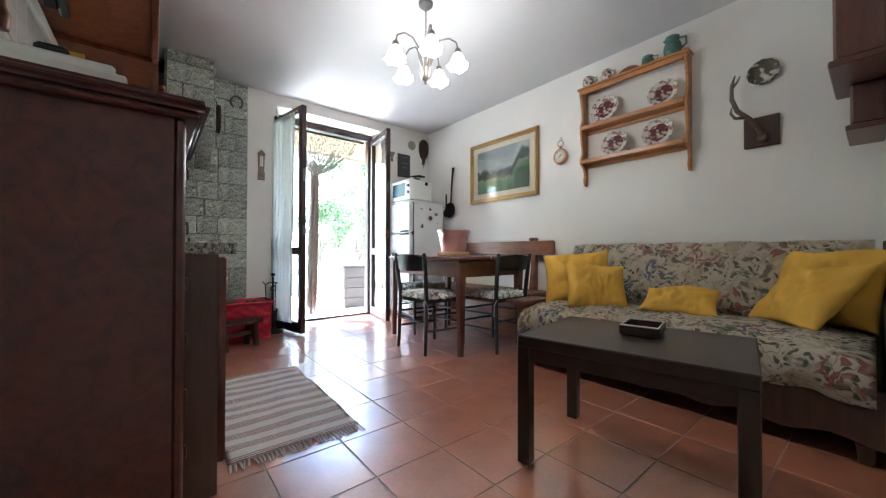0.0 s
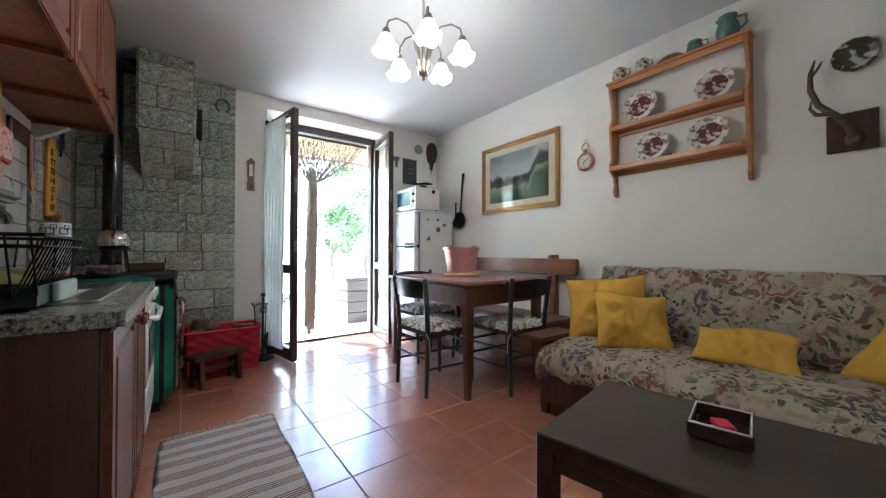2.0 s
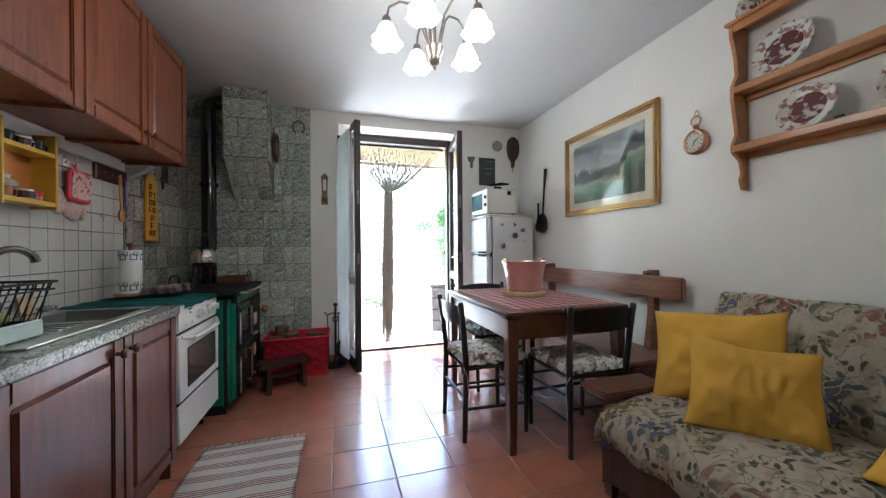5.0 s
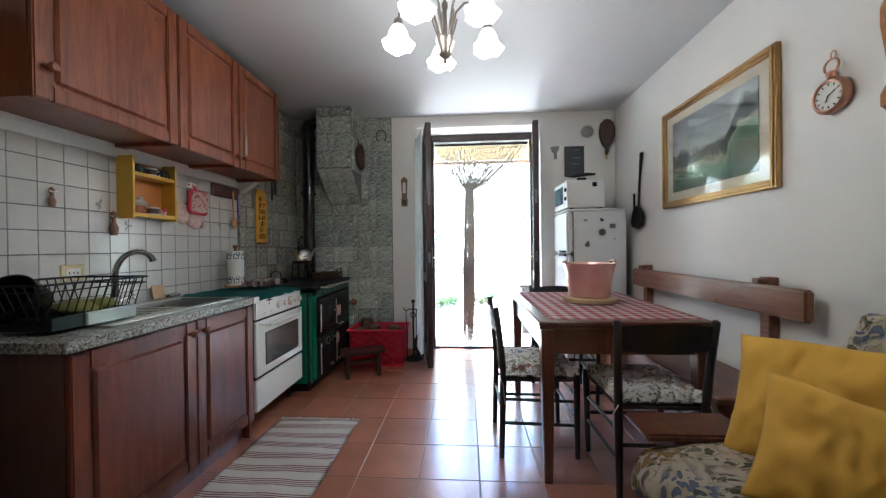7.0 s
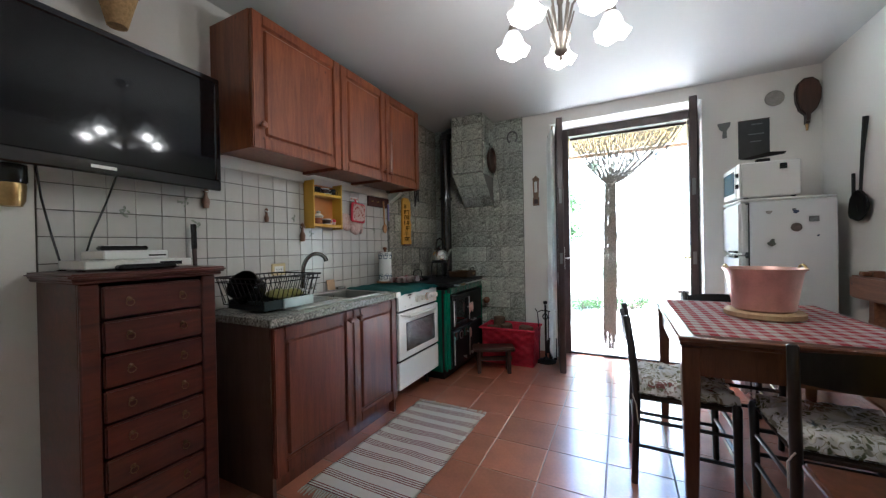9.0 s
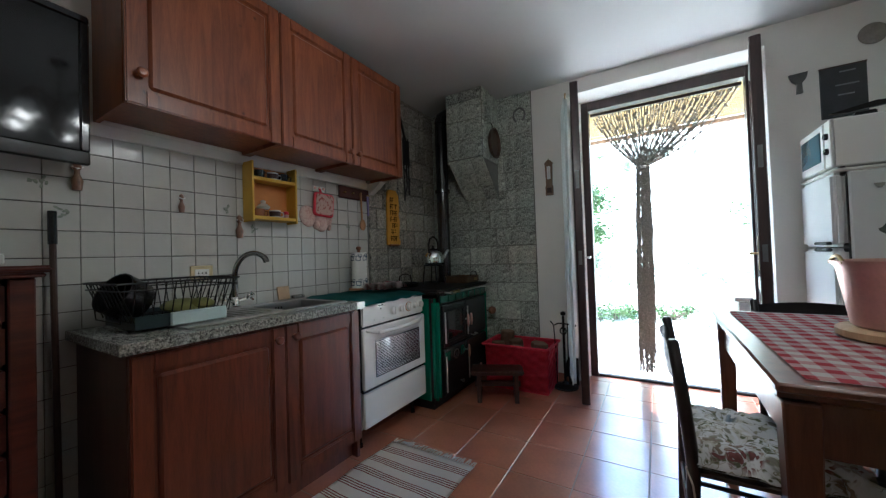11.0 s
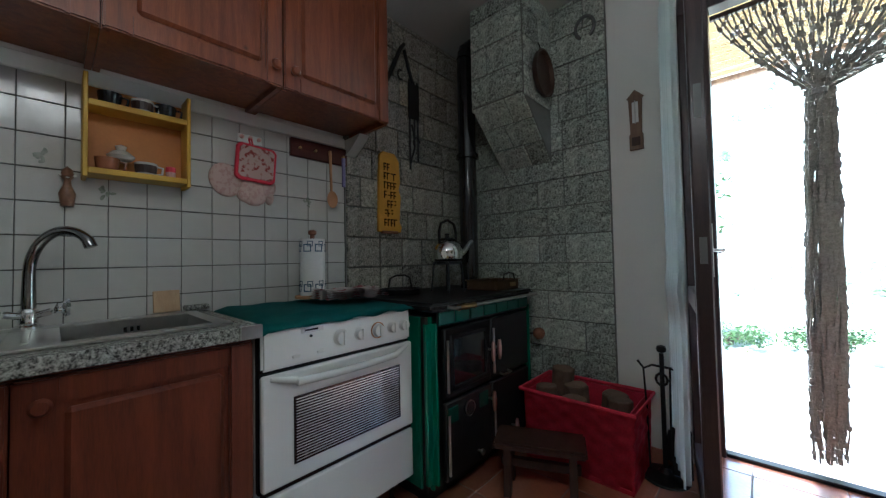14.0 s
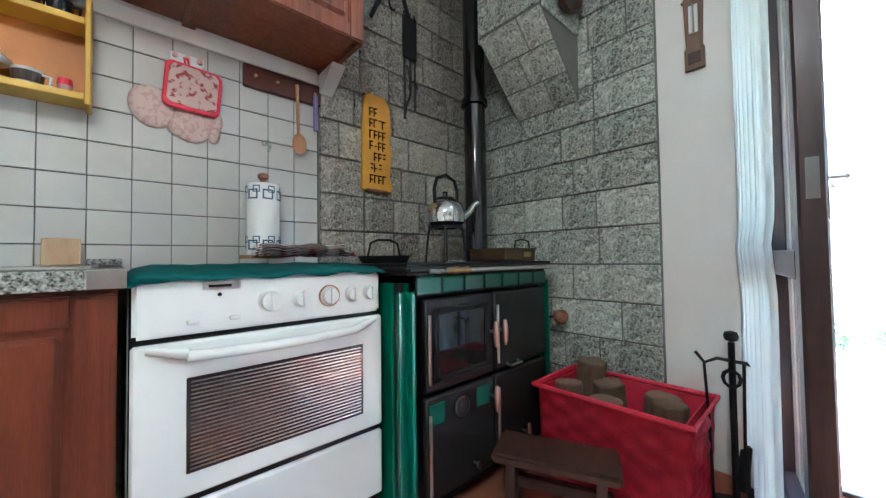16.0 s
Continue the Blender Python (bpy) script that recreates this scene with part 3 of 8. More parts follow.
def oven():
    y0, y1, X = 2.965, 3.585, 0.53
    t = thing("cooker", 0.26, (y0 + y1) / 2, 0, label="white freestanding gas cooker with a striped glass oven door", category="cooker")
    bm = box(0.02, y0, 0.115, X - 0.035, y1, 0.845, 0.004)
    part("body", bm, WHITE, t)
    # Solid black slab, drawn as the shade in the joint behind the door.
    part("trim", box(X - 0.036, y0 + 0.002, 0.34, X - 0.012, y1 - 0.002, 0.846, 0.002), BLACKPL, t, "black slab standing for the shade behind the oven door")
    part("panel", box(X - 0.012, y0 + 0.006, 0.712, X + 0.006, y1 - 0.006, 0.840, 0.008, seg=2), WHITE, t, "white control panel", smooth=True)
    tags = bmesh.new()
    box(X + 0.006, y0 + 0.13, 0.812, X + 0.0075, y0 + 0.21, 0.830, bm=tags)
    lg = part("badge", tags, STEEL, t, "small maker's plate with unreadable writing")
    part("lettering", box(X + 0.0075, y0 + 0.142, 0.818, X + 0.008, y0 + 0.19, 0.824), BLACKPL, lg)
    for i, (y, r) in enumerate(((3.245, 0.027), (3.325, 0.022), (3.405, 0.024), (3.480, 0.021), (3.540, 0.021))):
        m = pose(X + 0.006, y, 0.775, 0, 90, 0)
        bm = lathe([(r * 1.15, 0), (r * 1.15, 0.003), (r, 0.005), (r * 0.92, 0.02), (0, 0.021)], 20, m=m)
        k = part("knob", bm, PLASTICWHITE, t, "round white burner knob", smooth=True)
        if i == 2:
            part("ring", lathe([(r * 1.18, 0.002), (r * 1.32, 0.002), (r * 1.32, 0.006), (r * 1.18, 0.006)], 24, m=m), PINE, k, "thin copper-coloured ring")
        bm = box(X + 0.020, y - 0.003, 0.775 - r * 0.9, X + 0.032, y + 0.003, 0.775 + r * 0.9, 0.001)
        part("grip", bm, PLASTICWHITE, k)
    for y in (3.065, 3.15):
        part("button", box(X + 0.006, y, 0.737, X + 0.013, y + 0.025, 0.747, 0.002), PLASTICWHITE, t)
    part("lamp", lathe([(0.005, 0), (0.004, 0.004), (0, 0.005)], 10, m=pose(X + 0.006, 3.13, 0.80, 0, 90, 0)), BLACKPL, t)
    bm = box(X - 0.010, y0 + 0.004, 0.352, X + 0.014, y1 - 0.004, 0.700, 0.006)
    d = part("oven_door", bm, WHITE, t, smooth=True)
    bm = box(X + 0.0135, y0 + 0.10, 0.405, X + 0.017, y1 - 0.075, 0.618, 0.002)
    part("window", bm, OVENGLASS, d, "dark reflecting oven glass")
    bm = bmesh.new()
    for i in range(22):
        z = 0.413 + i * 0.0092
        box(X + 0.0168, y0 + 0.108, z, X + 0.0174, y1 - 0.083, z + 0.0035, bm=bm)
    part("stripes", bm, STEEL, d, "thin pale lines printed across the glass")
    pts = [(X + 0.013, y0 + 0.03, 0.69), (X + 0.035, y0 + 0.10, 0.675)] + [(X + 0.045, y0 + 0.10 + 0.40 * i / 6, 0.672 - 0.006 * math.sin(i / 6 * math.pi)) for i in range(7)] + [(X + 0.035, y1 - 0.10, 0.675), (X + 0.013, y1 - 0.03, 0.69)]
    hb = tube(pts, [0.008] + [0.013] * 9 + [0.008], 10)
    part("handle", hb, WHITE, d, "long curved white handle", smooth=True)
    # Black strip that draws the shade between oven door and drawer.
    part("gap", box(X - 0.012, y0 + 0.006, 0.336, X + 0.002, y1 - 0.006, 0.352), BLACKPL, t)
    part("drawer", box(X - 0.012, y0 + 0.004, 0.135, X + 0.012, y1 - 0.004, 0.334, 0.006), WHITE, t, smooth=True)
    for x in (0.06, 0.45):
        for y in (y0 + 0.05, y1 - 0.05):
            part("foot", lathe([(0.016, 0), (0.016, 0.02), (0.010, 0.022), (0.010, 0.116)], 12, (x, y, 0)), BLACKPL, t)
    c = thing("cloth_cover", 0.27, 3.28, 0.846, label="teal cloth laid over the cooker top", category="cloth")
    def f(u, v):
        x, y = 0.03 + 0.520 * u, y0 - 0.012 + (y1 - y0 + 0.024) * v
        z = 0.853 + 0.016 * min(1, (1 - u) * 5, v * 8, (1 - v) * 8) + 0.004 * math.sin(u * 9 + v * 14) * math.sin(v * 11)
        e = max(0, u - 0.965) * 28
        z -= e * 0.016 + 0.004 * math.sin(v * 30) * e
        if v < 0.03 or v > 0.97:
            z -= 0.010
        return Vector((x, y, z))
    bm = grid(f, 44, 40)
    bmesh.ops.solidify(bm, geom=bm.faces[:], thickness=-0.003)
    part("cloth", bm, TEALCLOTH, c, smooth="all")


TEALCLOTH = mat("teal_cloth", (0.015, 0.16, 0.15), 0.9, scale=20, vary=0.15, bump=0.3, fine=260)
oven()


def wood_cooker():
    y0, y1, X = 3.605, 4.47, 0.64
    t = thing("wood_stove", 0.31, (y0 + y1) / 2, 0, label="dark green enamelled wood-burning cooker with black doors", category="stove")
    part("body", box(0.02, y0 + 0.01, 0.05, X - 0.05, y1 - 0.01, 0.80), BLACK, t)
    bm = box(0.03, y0, 0.07, X - 0.075, y0 + 0.012, 0.80, 0.003)
    part("side", box(0.03, y1 - 0.012, 0.07, X - 0.075, y1, 0.80, 0.003), GREEN, t, "glossy green enamelled side panel")
    for i in range(3):
        box(X - 0.2 + i * 0.03, y0 - 0.0012, 0.72, X - 0.19 + i * 0.03, y0, 0.77, bm=bm)
    part("side", bm, GREEN, t, "glossy green enamelled side panel")
    for y in (y0 + 0.033, y1 - 0.033):
        part("corner_post", box(X - 0.078, y - 0.033, 0.07, X - 0.004, y + 0.033, 0.80, 0.028, seg=4), GREEN, t, "rounded green corner post", smooth=True)
    part("plinth", box(0.05, y0 + 0.03, 0, X - 0.07, y1 - 0.03, 0.07), BLACK, t)
    bm = box(0.01, y0 - 0.004, 0.825, X + 0.012, y1 + 0.004, 0.862, 0.014, seg=3)
    part("hotplate", bm, BLACK, t, "black cast-iron cooking plate", smooth=True)
    bm = bmesh.new()
    for i, y in enumerate((3.70, 3.81, 3.92, 4.03, 4.14, 4.25, 4.36)):
        box(X - 0.006, y - 0.050, 0.762, X + 0.004, y + 0.050, 0.818, 0.003, bm=bm)
    part("tile_band", bm, GREENTILE, t, "band of dark green tiles under the plate")
    part("band", box(X - 0.03, y0 + 0.06, 0.755, X - 0.005, y1 - 0.06, 0.824), BLACK, t)

    def fire_door(ya, yb, za, zb, glazed):
        bm = box(X - 0.02, ya, za, X + 0.006, yb, zb, 0.006)
        d = part("oven_door" if not glazed else "fire_door", bm, BLACK, t, "black iron door", smooth=True)
        if glazed:
            bm = bmesh.new()
            w = 0.022
            for a in ((ya + 0.03, za + 0.03, ya + 0.03 + w, zb - 0.03), (yb - 0.03 - w, za + 0.03, yb - 0.03, zb - 0.03), (ya + 0.03, za + 0.03, yb - 0.03, za + 0.03 + w), (ya + 0.03, zb - 0.03 - w, yb - 0.03, zb - 0.03)):
                box(X + 0.006, a[0], a[1], X + 0.016, a[2], a[3], 0.004, bm=bm)
            part("surround", bm, BLACK, d)
            part("glass", box(X + 0.004, ya + 0.05, za + 0.05, X + 0.008, yb - 0.05, zb - 0.05), OVENGLASS, d, "sooty dark glass")
        tube_bm = tube([(X + 0.012, ya + 0.012, za + 0.03), (X + 0.012, ya + 0.012, zb - 0.05)], 0.006, 8)
        part("hinge_rod", tube_bm, STEEL, d, "steel hinge rod")
        return d

    d = fire_door(y0 + 0.075, 4.02, 0.44, 0.745, True)
    d2 = fire_door(4.03, y1 - 0.075, 0.44, 0.745, False)
    d3 = fire_door(y0 + 0.075, 4.02, 0.09, 0.425, False)
    d4 = fire_door(4.03, y1 - 0.075, 0.09, 0.425, False)
    for dd, y, z in ((d, 3.995, 0.60), (d2, 4.05, 0.60), (d3, 3.995, 0.36), (d4, 4.20, 0.16)):
        bm = tube([(X + 0.006, y, z), (X + 0.035, y, z)], 0.006, 8)
        part("latch", bm, STEEL, dd)
        part("handle", lathe([(0.006, -0.055), (0.011, -0.03), (0.012, 0.0), (0.009, 0.03), (0.006, 0.04)], 12, (X + 0.04, y, z)), COPPER, dd, "turned copper-brown handle", smooth=True)
    part("side_knob", lathe([(0, -0.03), (0.022, -0.024), (0.036, 0.0), (0.030, 0.022), (0.012, 0.034), (0, 0.036)], 18, m=pose(X + 0.03, y1 + 0.02, 0.595, 40, 60, 0)), BENCHWOOD, t, "round copper-brown knob at the stove's corner", smooth=True)
    part("knob_rod", tube([(X - 0.03, y1 - 0.01, 0.595), (X + 0.03, y1 + 0.018, 0.595)], 0.006, 8), BLACK, t)
    for y in (3.72, 3.95):
        part("air_vent", box(X + 0.006, y - 0.035, 0.335, X + 0.012, y + 0.035, 0.405, 0.002), GREENTILE, d3, "small green tile on the lower door")
    dial = part("draught_dial", lathe([(0.0, 0.0), (0.034, 0.0), (0.034, 0.008), (0.026, 0.012), (0.0, 0.010)], 20, m=pose(X + 0.006, 3.835, 0.365, 0, 90, 0)), BLACK, d3, "round iron draught dial", smooth=True)
    part("ring", lathe([(0.030, 0.006), (0.036, 0.006), (0.036, 0.011), (0.030, 0.011)], 22, m=pose(X + 0.006, 3.835, 0.365, 0, 90, 0)), STEEL, t, "worn bright ring of the dial")
    for y in (3.90, 4.06):
        part("ash_knob", lathe([(0.006, 0.0), (0.006, 0.014), (0.014, 0.020), (0.015, 0.030), (0, 0.034)], 12, m=pose(X + 0.006, y, 0.145, 0, 90, 0)), STEEL, t, "small worn steel knob on the ash door", smooth=True)
    part("damper_handle", tube([(X + 0.006, 4.10, 0.455), (X + 0.03, 4.10, 0.452), (X + 0.03, 4.17, 0.452), (X + 0.006, 4.17, 0.455)], 0.006, 8), STEEL, t, "small steel damper handle")
    rl = [(X + 0.012, 3.70, 0.838), (X + 0.055, 3.70, 0.838), (X + 0.055, 4.42, 0.838), (X + 0.012, 4.42, 0.838)]
    part("rail", tube(rl, 0.008, 10), STEEL, t, "towel rail along the plate")
    part("ferrule", lathe([(0.009, -0.06), (0.014, -0.05), (0.010, -0.02), (0.014, 0.0), (0.011, 0.05), (0.014, 0.06)], 12, m=pose(X + 0.055, 3.78, 0.838, 90)), BRASS, t, "brass end piece of the rail", smooth=True)
    pan_r = [(0.30, 4.10, 0.862), (0.30, 4.10, 0.875)]
    p = thing("stove_pipe", 0.255, 4.37, 0.862, label="glossy black stove pipe rising into the corner", category="pipe")
    part("pipe", lathe([(0.062, 0.0), (0.062, 0.02), (0.058, 0.022), (0.058, 0.60), (0.061, 0.60), (0.061, 0.63), (0.058, 0.63), (0.058, 1.40), (0.05, 1.55)], 28, (0.255, 4.37, 0.862)), GLOSSBLACK, p, smooth=True)
    part("elbow", tube([(0.255, 4.37, 2.36), (0.26, 4.38, 2.42), (0.30, 4.41, 2.45), (0.40, 4.42, 2.46)], 0.058, 20), GLOSSBLACK, p, smooth=True)
    part("collar", lathe([(0.062, 0.0), (0.072, 0.002), (0.072, 0.03), (0.062, 0.032)], 28, (0.255, 4.37, 1.70)), GLOSSBLACK, p)
    k = thing("kettle", 0.30, 4.10, 1.033, label="shiny steel kettle with a black bail handle on the stove", category="kettle")
    part("body", lathe([(0, 0), (0.062, 0), (0.078, 0.012), (0.082, 0.05), (0.070, 0.09), (0.045, 0.108), (0.04, 0.112), (0, 0.114)], 28, (0.30, 4.10, 1.035)), CHROME, k, smooth=True)
    part("lid", lathe([(0.042, 0.112), (0.036, 0.122), (0.012, 0.127), (0.009, 0.135), (0.013, 0.147), (0, 0.150)], 18, (0.30, 4.10, 1.035)), BLACKPL, k, smooth=True)
    part("spout", tube([(0.33, 4.165, 1.07), (0.34, 4.20, 1.095), (0.345, 4.23, 1.135), (0.35, 4.245, 1.145)], [0.02, 0.014, 0.011, 0.011], 10), CHROME, k, smooth=True)
    part("handle", tube([(0.305, 4.038, 1.125), (0.305, 4.035, 1.19), (0.305, 4.05, 1.235), (0.305, 4.10, 1.255), (0.305, 4.15, 1.235), (0.305, 4.165, 1.19), (0.305, 4.162, 1.125)], 0.007, 8), BLACKPL, k, smooth=True)
    k.scale = (1.14, 1.14, 1.10)
    tv = thing("trivet", 0.30, 4.10, 0.862, label="black iron trivet stand under the kettle", category="trivet")
    bm = lathe([(0.055, 0.158), (0.085, 0.158), (0.085, 0.170), (0.055, 0.170), (0.055, 0.158)], 20, (0.30, 4.10, 0.863))
    for sx, sy in ((-1, -1), (-1, 1), (1, -1), (1, 1)):
        tube([(0.30 + sx * 0.055, 4.10 + sy * 0.055, 1.028), (0.30 + sx * 0.062, 4.10 + sy * 0.062, 0.95), (0.30 + sx * 0.068, 4.10 + sy * 0.068, 0.862)], 0.0055, 6, bm=bm)
    part("stand", bm, BLACK, tv)
    pan = thing("roasting_pan", 0.42, 4.33, 0.863, label="shallow dark roasting pan with a wire handle on the stove", category="pan")
    bm = box(0.36, 4.20, 0.863, 0.57, 4.44, 0.872, 0.004)
    for a in ((0.36, 4.20, 0.37, 4.44), (0.56, 4.20, 0.57, 4.44), (0.37, 4.20, 0.56, 4.21), (0.37, 4.43, 0.56, 4.44)):
        box(a[0], a[1], 0.872, a[2], a[3], 0.918, 0.002, bm=bm)
    box(0.352, 4.192, 0.918, 0.360, 4.448, 0.923, 0.002, bm=bm)
    box(0.570, 4.192, 0.918, 0.578, 4.448, 0.923, 0.002, bm=bm)
    box(0.36, 4.192, 0.918, 0.57, 4.200, 0.923, 0.002, bm=bm)
    box(0.36, 4.440, 0.918, 0.57, 4.448, 0.923, 0.002, bm=bm)
    part("tray", bm, DULLBRASS, pan)
    part("badge", box(0.571, 4.34, 0.882, 0.575, 4.40, 0.905, 0.001), BRASS, pan, "brass-coloured plate on the pan")
    part("handle", tube([(0.572, 4.27, 0.923), (0.572, 4.28, 0.955), (0.572, 4.33, 0.963), (0.572, 4.38, 0.955), (0.572, 4.39, 0.923)], 0.004, 6), BLACK, pan)
    g = thing("griddle", 0.2, 3.80, 0.862, label="black iron griddle pan with a raised wire handle", category="pan")
    part("plate", lathe([(0, 0), (0.10, 0), (0.115, 0.03), (0.108, 0.03), (0.095, 0.01), (0, 0.01)], 24, (0.20, 3.82, 0.864)), BLACK, g, smooth=True)
    part("handle", tube([(0.2, 3.735, 0.89), (0.2, 3.75, 0.95), (0.2, 3.79, 0.965), (0.2, 3.85, 0.965), (0.2, 3.89, 0.95), (0.2, 3.905, 0.89)], 0.005, 8), BLACK, g)


GREENTILE = mat("dark_green_tile", (0.01, 0.09, 0.06), 0.15, scale=8, vary=0.15, bump=0.0, coat=0.4)
GLOSSBLACK = mat("gloss_black_enamel", (0.01, 0.01, 0.01), 0.1, scale=8, vary=0.1, bump=0.0, coat=0.6)
wood_cooker()


def upper_units():
    z0, z1, X = 1.71, 2.415, 0.345
    for i, (ya, yb) in enumerate(((1.995, 2.628), (2.63, 3.128), (3.13, 3.642))):
        t = thing("wall_cabinet", 0.16, (ya + yb) / 2, z0, label=("wide" if i == 0 else "narrow") + " cherry-stained pine wall cabinet with a panelled door", category="cabinet", group="kitchen wall cabinets")
        part("side_panel", box(0.0, ya, z0, X - 0.021, ya + 0.018, z1), UPPERWOOD, t)
        part("side_panel", box(0.0, yb - 0.018, z0, X - 0.021, yb, z1), UPPERWOOD, t)
        part("bottom_panel", box(0.0, ya + 0.018, z0 + 0.02, X - 0.022, yb - 0.018, z0 + 0.035), UPPERWOOD, t)
        part("top_panel", box(0.0, ya + 0.018, z1 - 0.018, X - 0.022, yb - 0.018, z1), UPPERWOOD, t)
        part("back_panel", box(0.0, ya + 0.018, z0 + 0.035, 0.006, yb - 0.018, z1 - 0.018), UPPERWOOD, t)
        kn = {0: (ya + 0.045, z0 + 0.12), 1: (yb - 0.035, z0 + 0.07), 2: (ya + 0.035, z0 + 0.07)}[i]
        panel_door("door", t, X - 0.02, ya + 0.002, yb - 0.002, z0 + 0.001, z1 - 0.001, UPPERWOOD, 0.06, kn)
    part("wall_rail", box(0.001, 1.331, 1.655, 0.02, 3.60, 1.708, 0.003), PLASTICWHITE, label="white strip above the kitchen tiles", kind="structure")
    b = thing("cabinet_bracket", 0.05, 3.63, 1.6, label="white plastic bracket at the cabinet's end", category="bracket")
    part("body", prism([(0.0, 1.60), (0.0, 1.70), (0.16, 1.705), (0.10, 1.66)], 3.60, 3.66, m=Matrix(((1, 0, 0, 0), (0, 0, 1, 0), (0, 1, 0, 0), (0, 0, 0, 1)))), PLASTICWHITE, b)


upper_units()


def chest():
    y0, y1, X, H = 1.325, 1.768, 0.385, 1.083
    t = thing("chest_of_drawers", 0.17, (y0 + y1) / 2, 0, label="tall narrow mahogany-stained chest of eight drawers", category="chest of drawers")
    part("side_panel", box(0.02, y0, 0.07, X - 0.016, y0 + 0.02, H), CHESTWOOD, t)
    part("side_panel", box(0.02, y1 - 0.02, 0.07, X - 0.016, y1, H), CHESTWOOD, t)
    part("back_panel", box(0.02, y0 + 0.02, 0.07, 0.03, y1 - 0.02, H), CHESTWOOD, t)
    part("bottom_panel", box(0.03, y0 + 0.02, 0.07, X - 0.02, y1 - 0.02, 0.10), CHESTWOOD, t)
    part("front_post", box(X - 0.016, y0, 0.07, X + 0.002, y0 + 0.055, H, 0.005), CHESTWOOD, t, smooth=True)
    part("front_post", box(X - 0.016, y1 - 0.055, 0.07, X + 0.002, y1, H, 0.005), CHESTWOOD, t, smooth=True)
    bm = box(0.01, y0 - 0.018, H, X + 0.022, y1 + 0.018, H + 0.014, 0.005)
    box(0.01, y0 - 0.032, H + 0.014, X + 0.038, y1 + 0.032, H + 0.036, 0.009, seg=3, bm=bm)
    part("top", bm, CHESTWOOD, t, smooth=True)
    bm = box(0.02, y0 - 0.012, 0.0, X + 0.012, y0 + 0.05, 0.075, 0.006)
    box(0.02, y1 - 0.05, 0.0, X + 0.012, y1 + 0.012, 0.075, 0.006, bm=bm)
    box(0.02, y0 + 0.05, 0.045, X + 0.008, y1 - 0.05, 0.075, 0.004, bm=bm)
    part("plinth", bm, CHESTWOOD, t)
    n, ztop = 8, H - 0.01
    dh = (ztop - 0.095) / n
    for i in range(n):
        za = ztop - (i + 1) * dh
        bm = box(0.05, y0 + 0.06, za + 0.004, X + 0.004, y1 - 0.06, za + dh - 0.005, 0.006, seg=2)
        d = part("drawer", bm, CHESTWOOD, t, smooth=True)
        for y in (y0 + 0.135, y1 - 0.135):
            zc = za + dh * 0.5
            bm = lathe([(0.0, 0), (0.009, 0.0), (0.009, 0.002), (0.004, 0.004), (0.004, 0.010), (0, 0.011)], 14, m=pose(X + 0.004, y, zc + 0.006, 0, 90, 0))
            pts = [(X + 0.013, y + 0.012 * math.sin(a * math.pi / 6), zc - 0.006 - 0.012 * math.cos(a * math.pi / 6) + 0.0) for a in range(-5, 6)]
            tube(pts, 0.002, 6, bm=bm)
            part("pull", bm, DULLBRASS, d, "small dull brass ring pull")


chest()


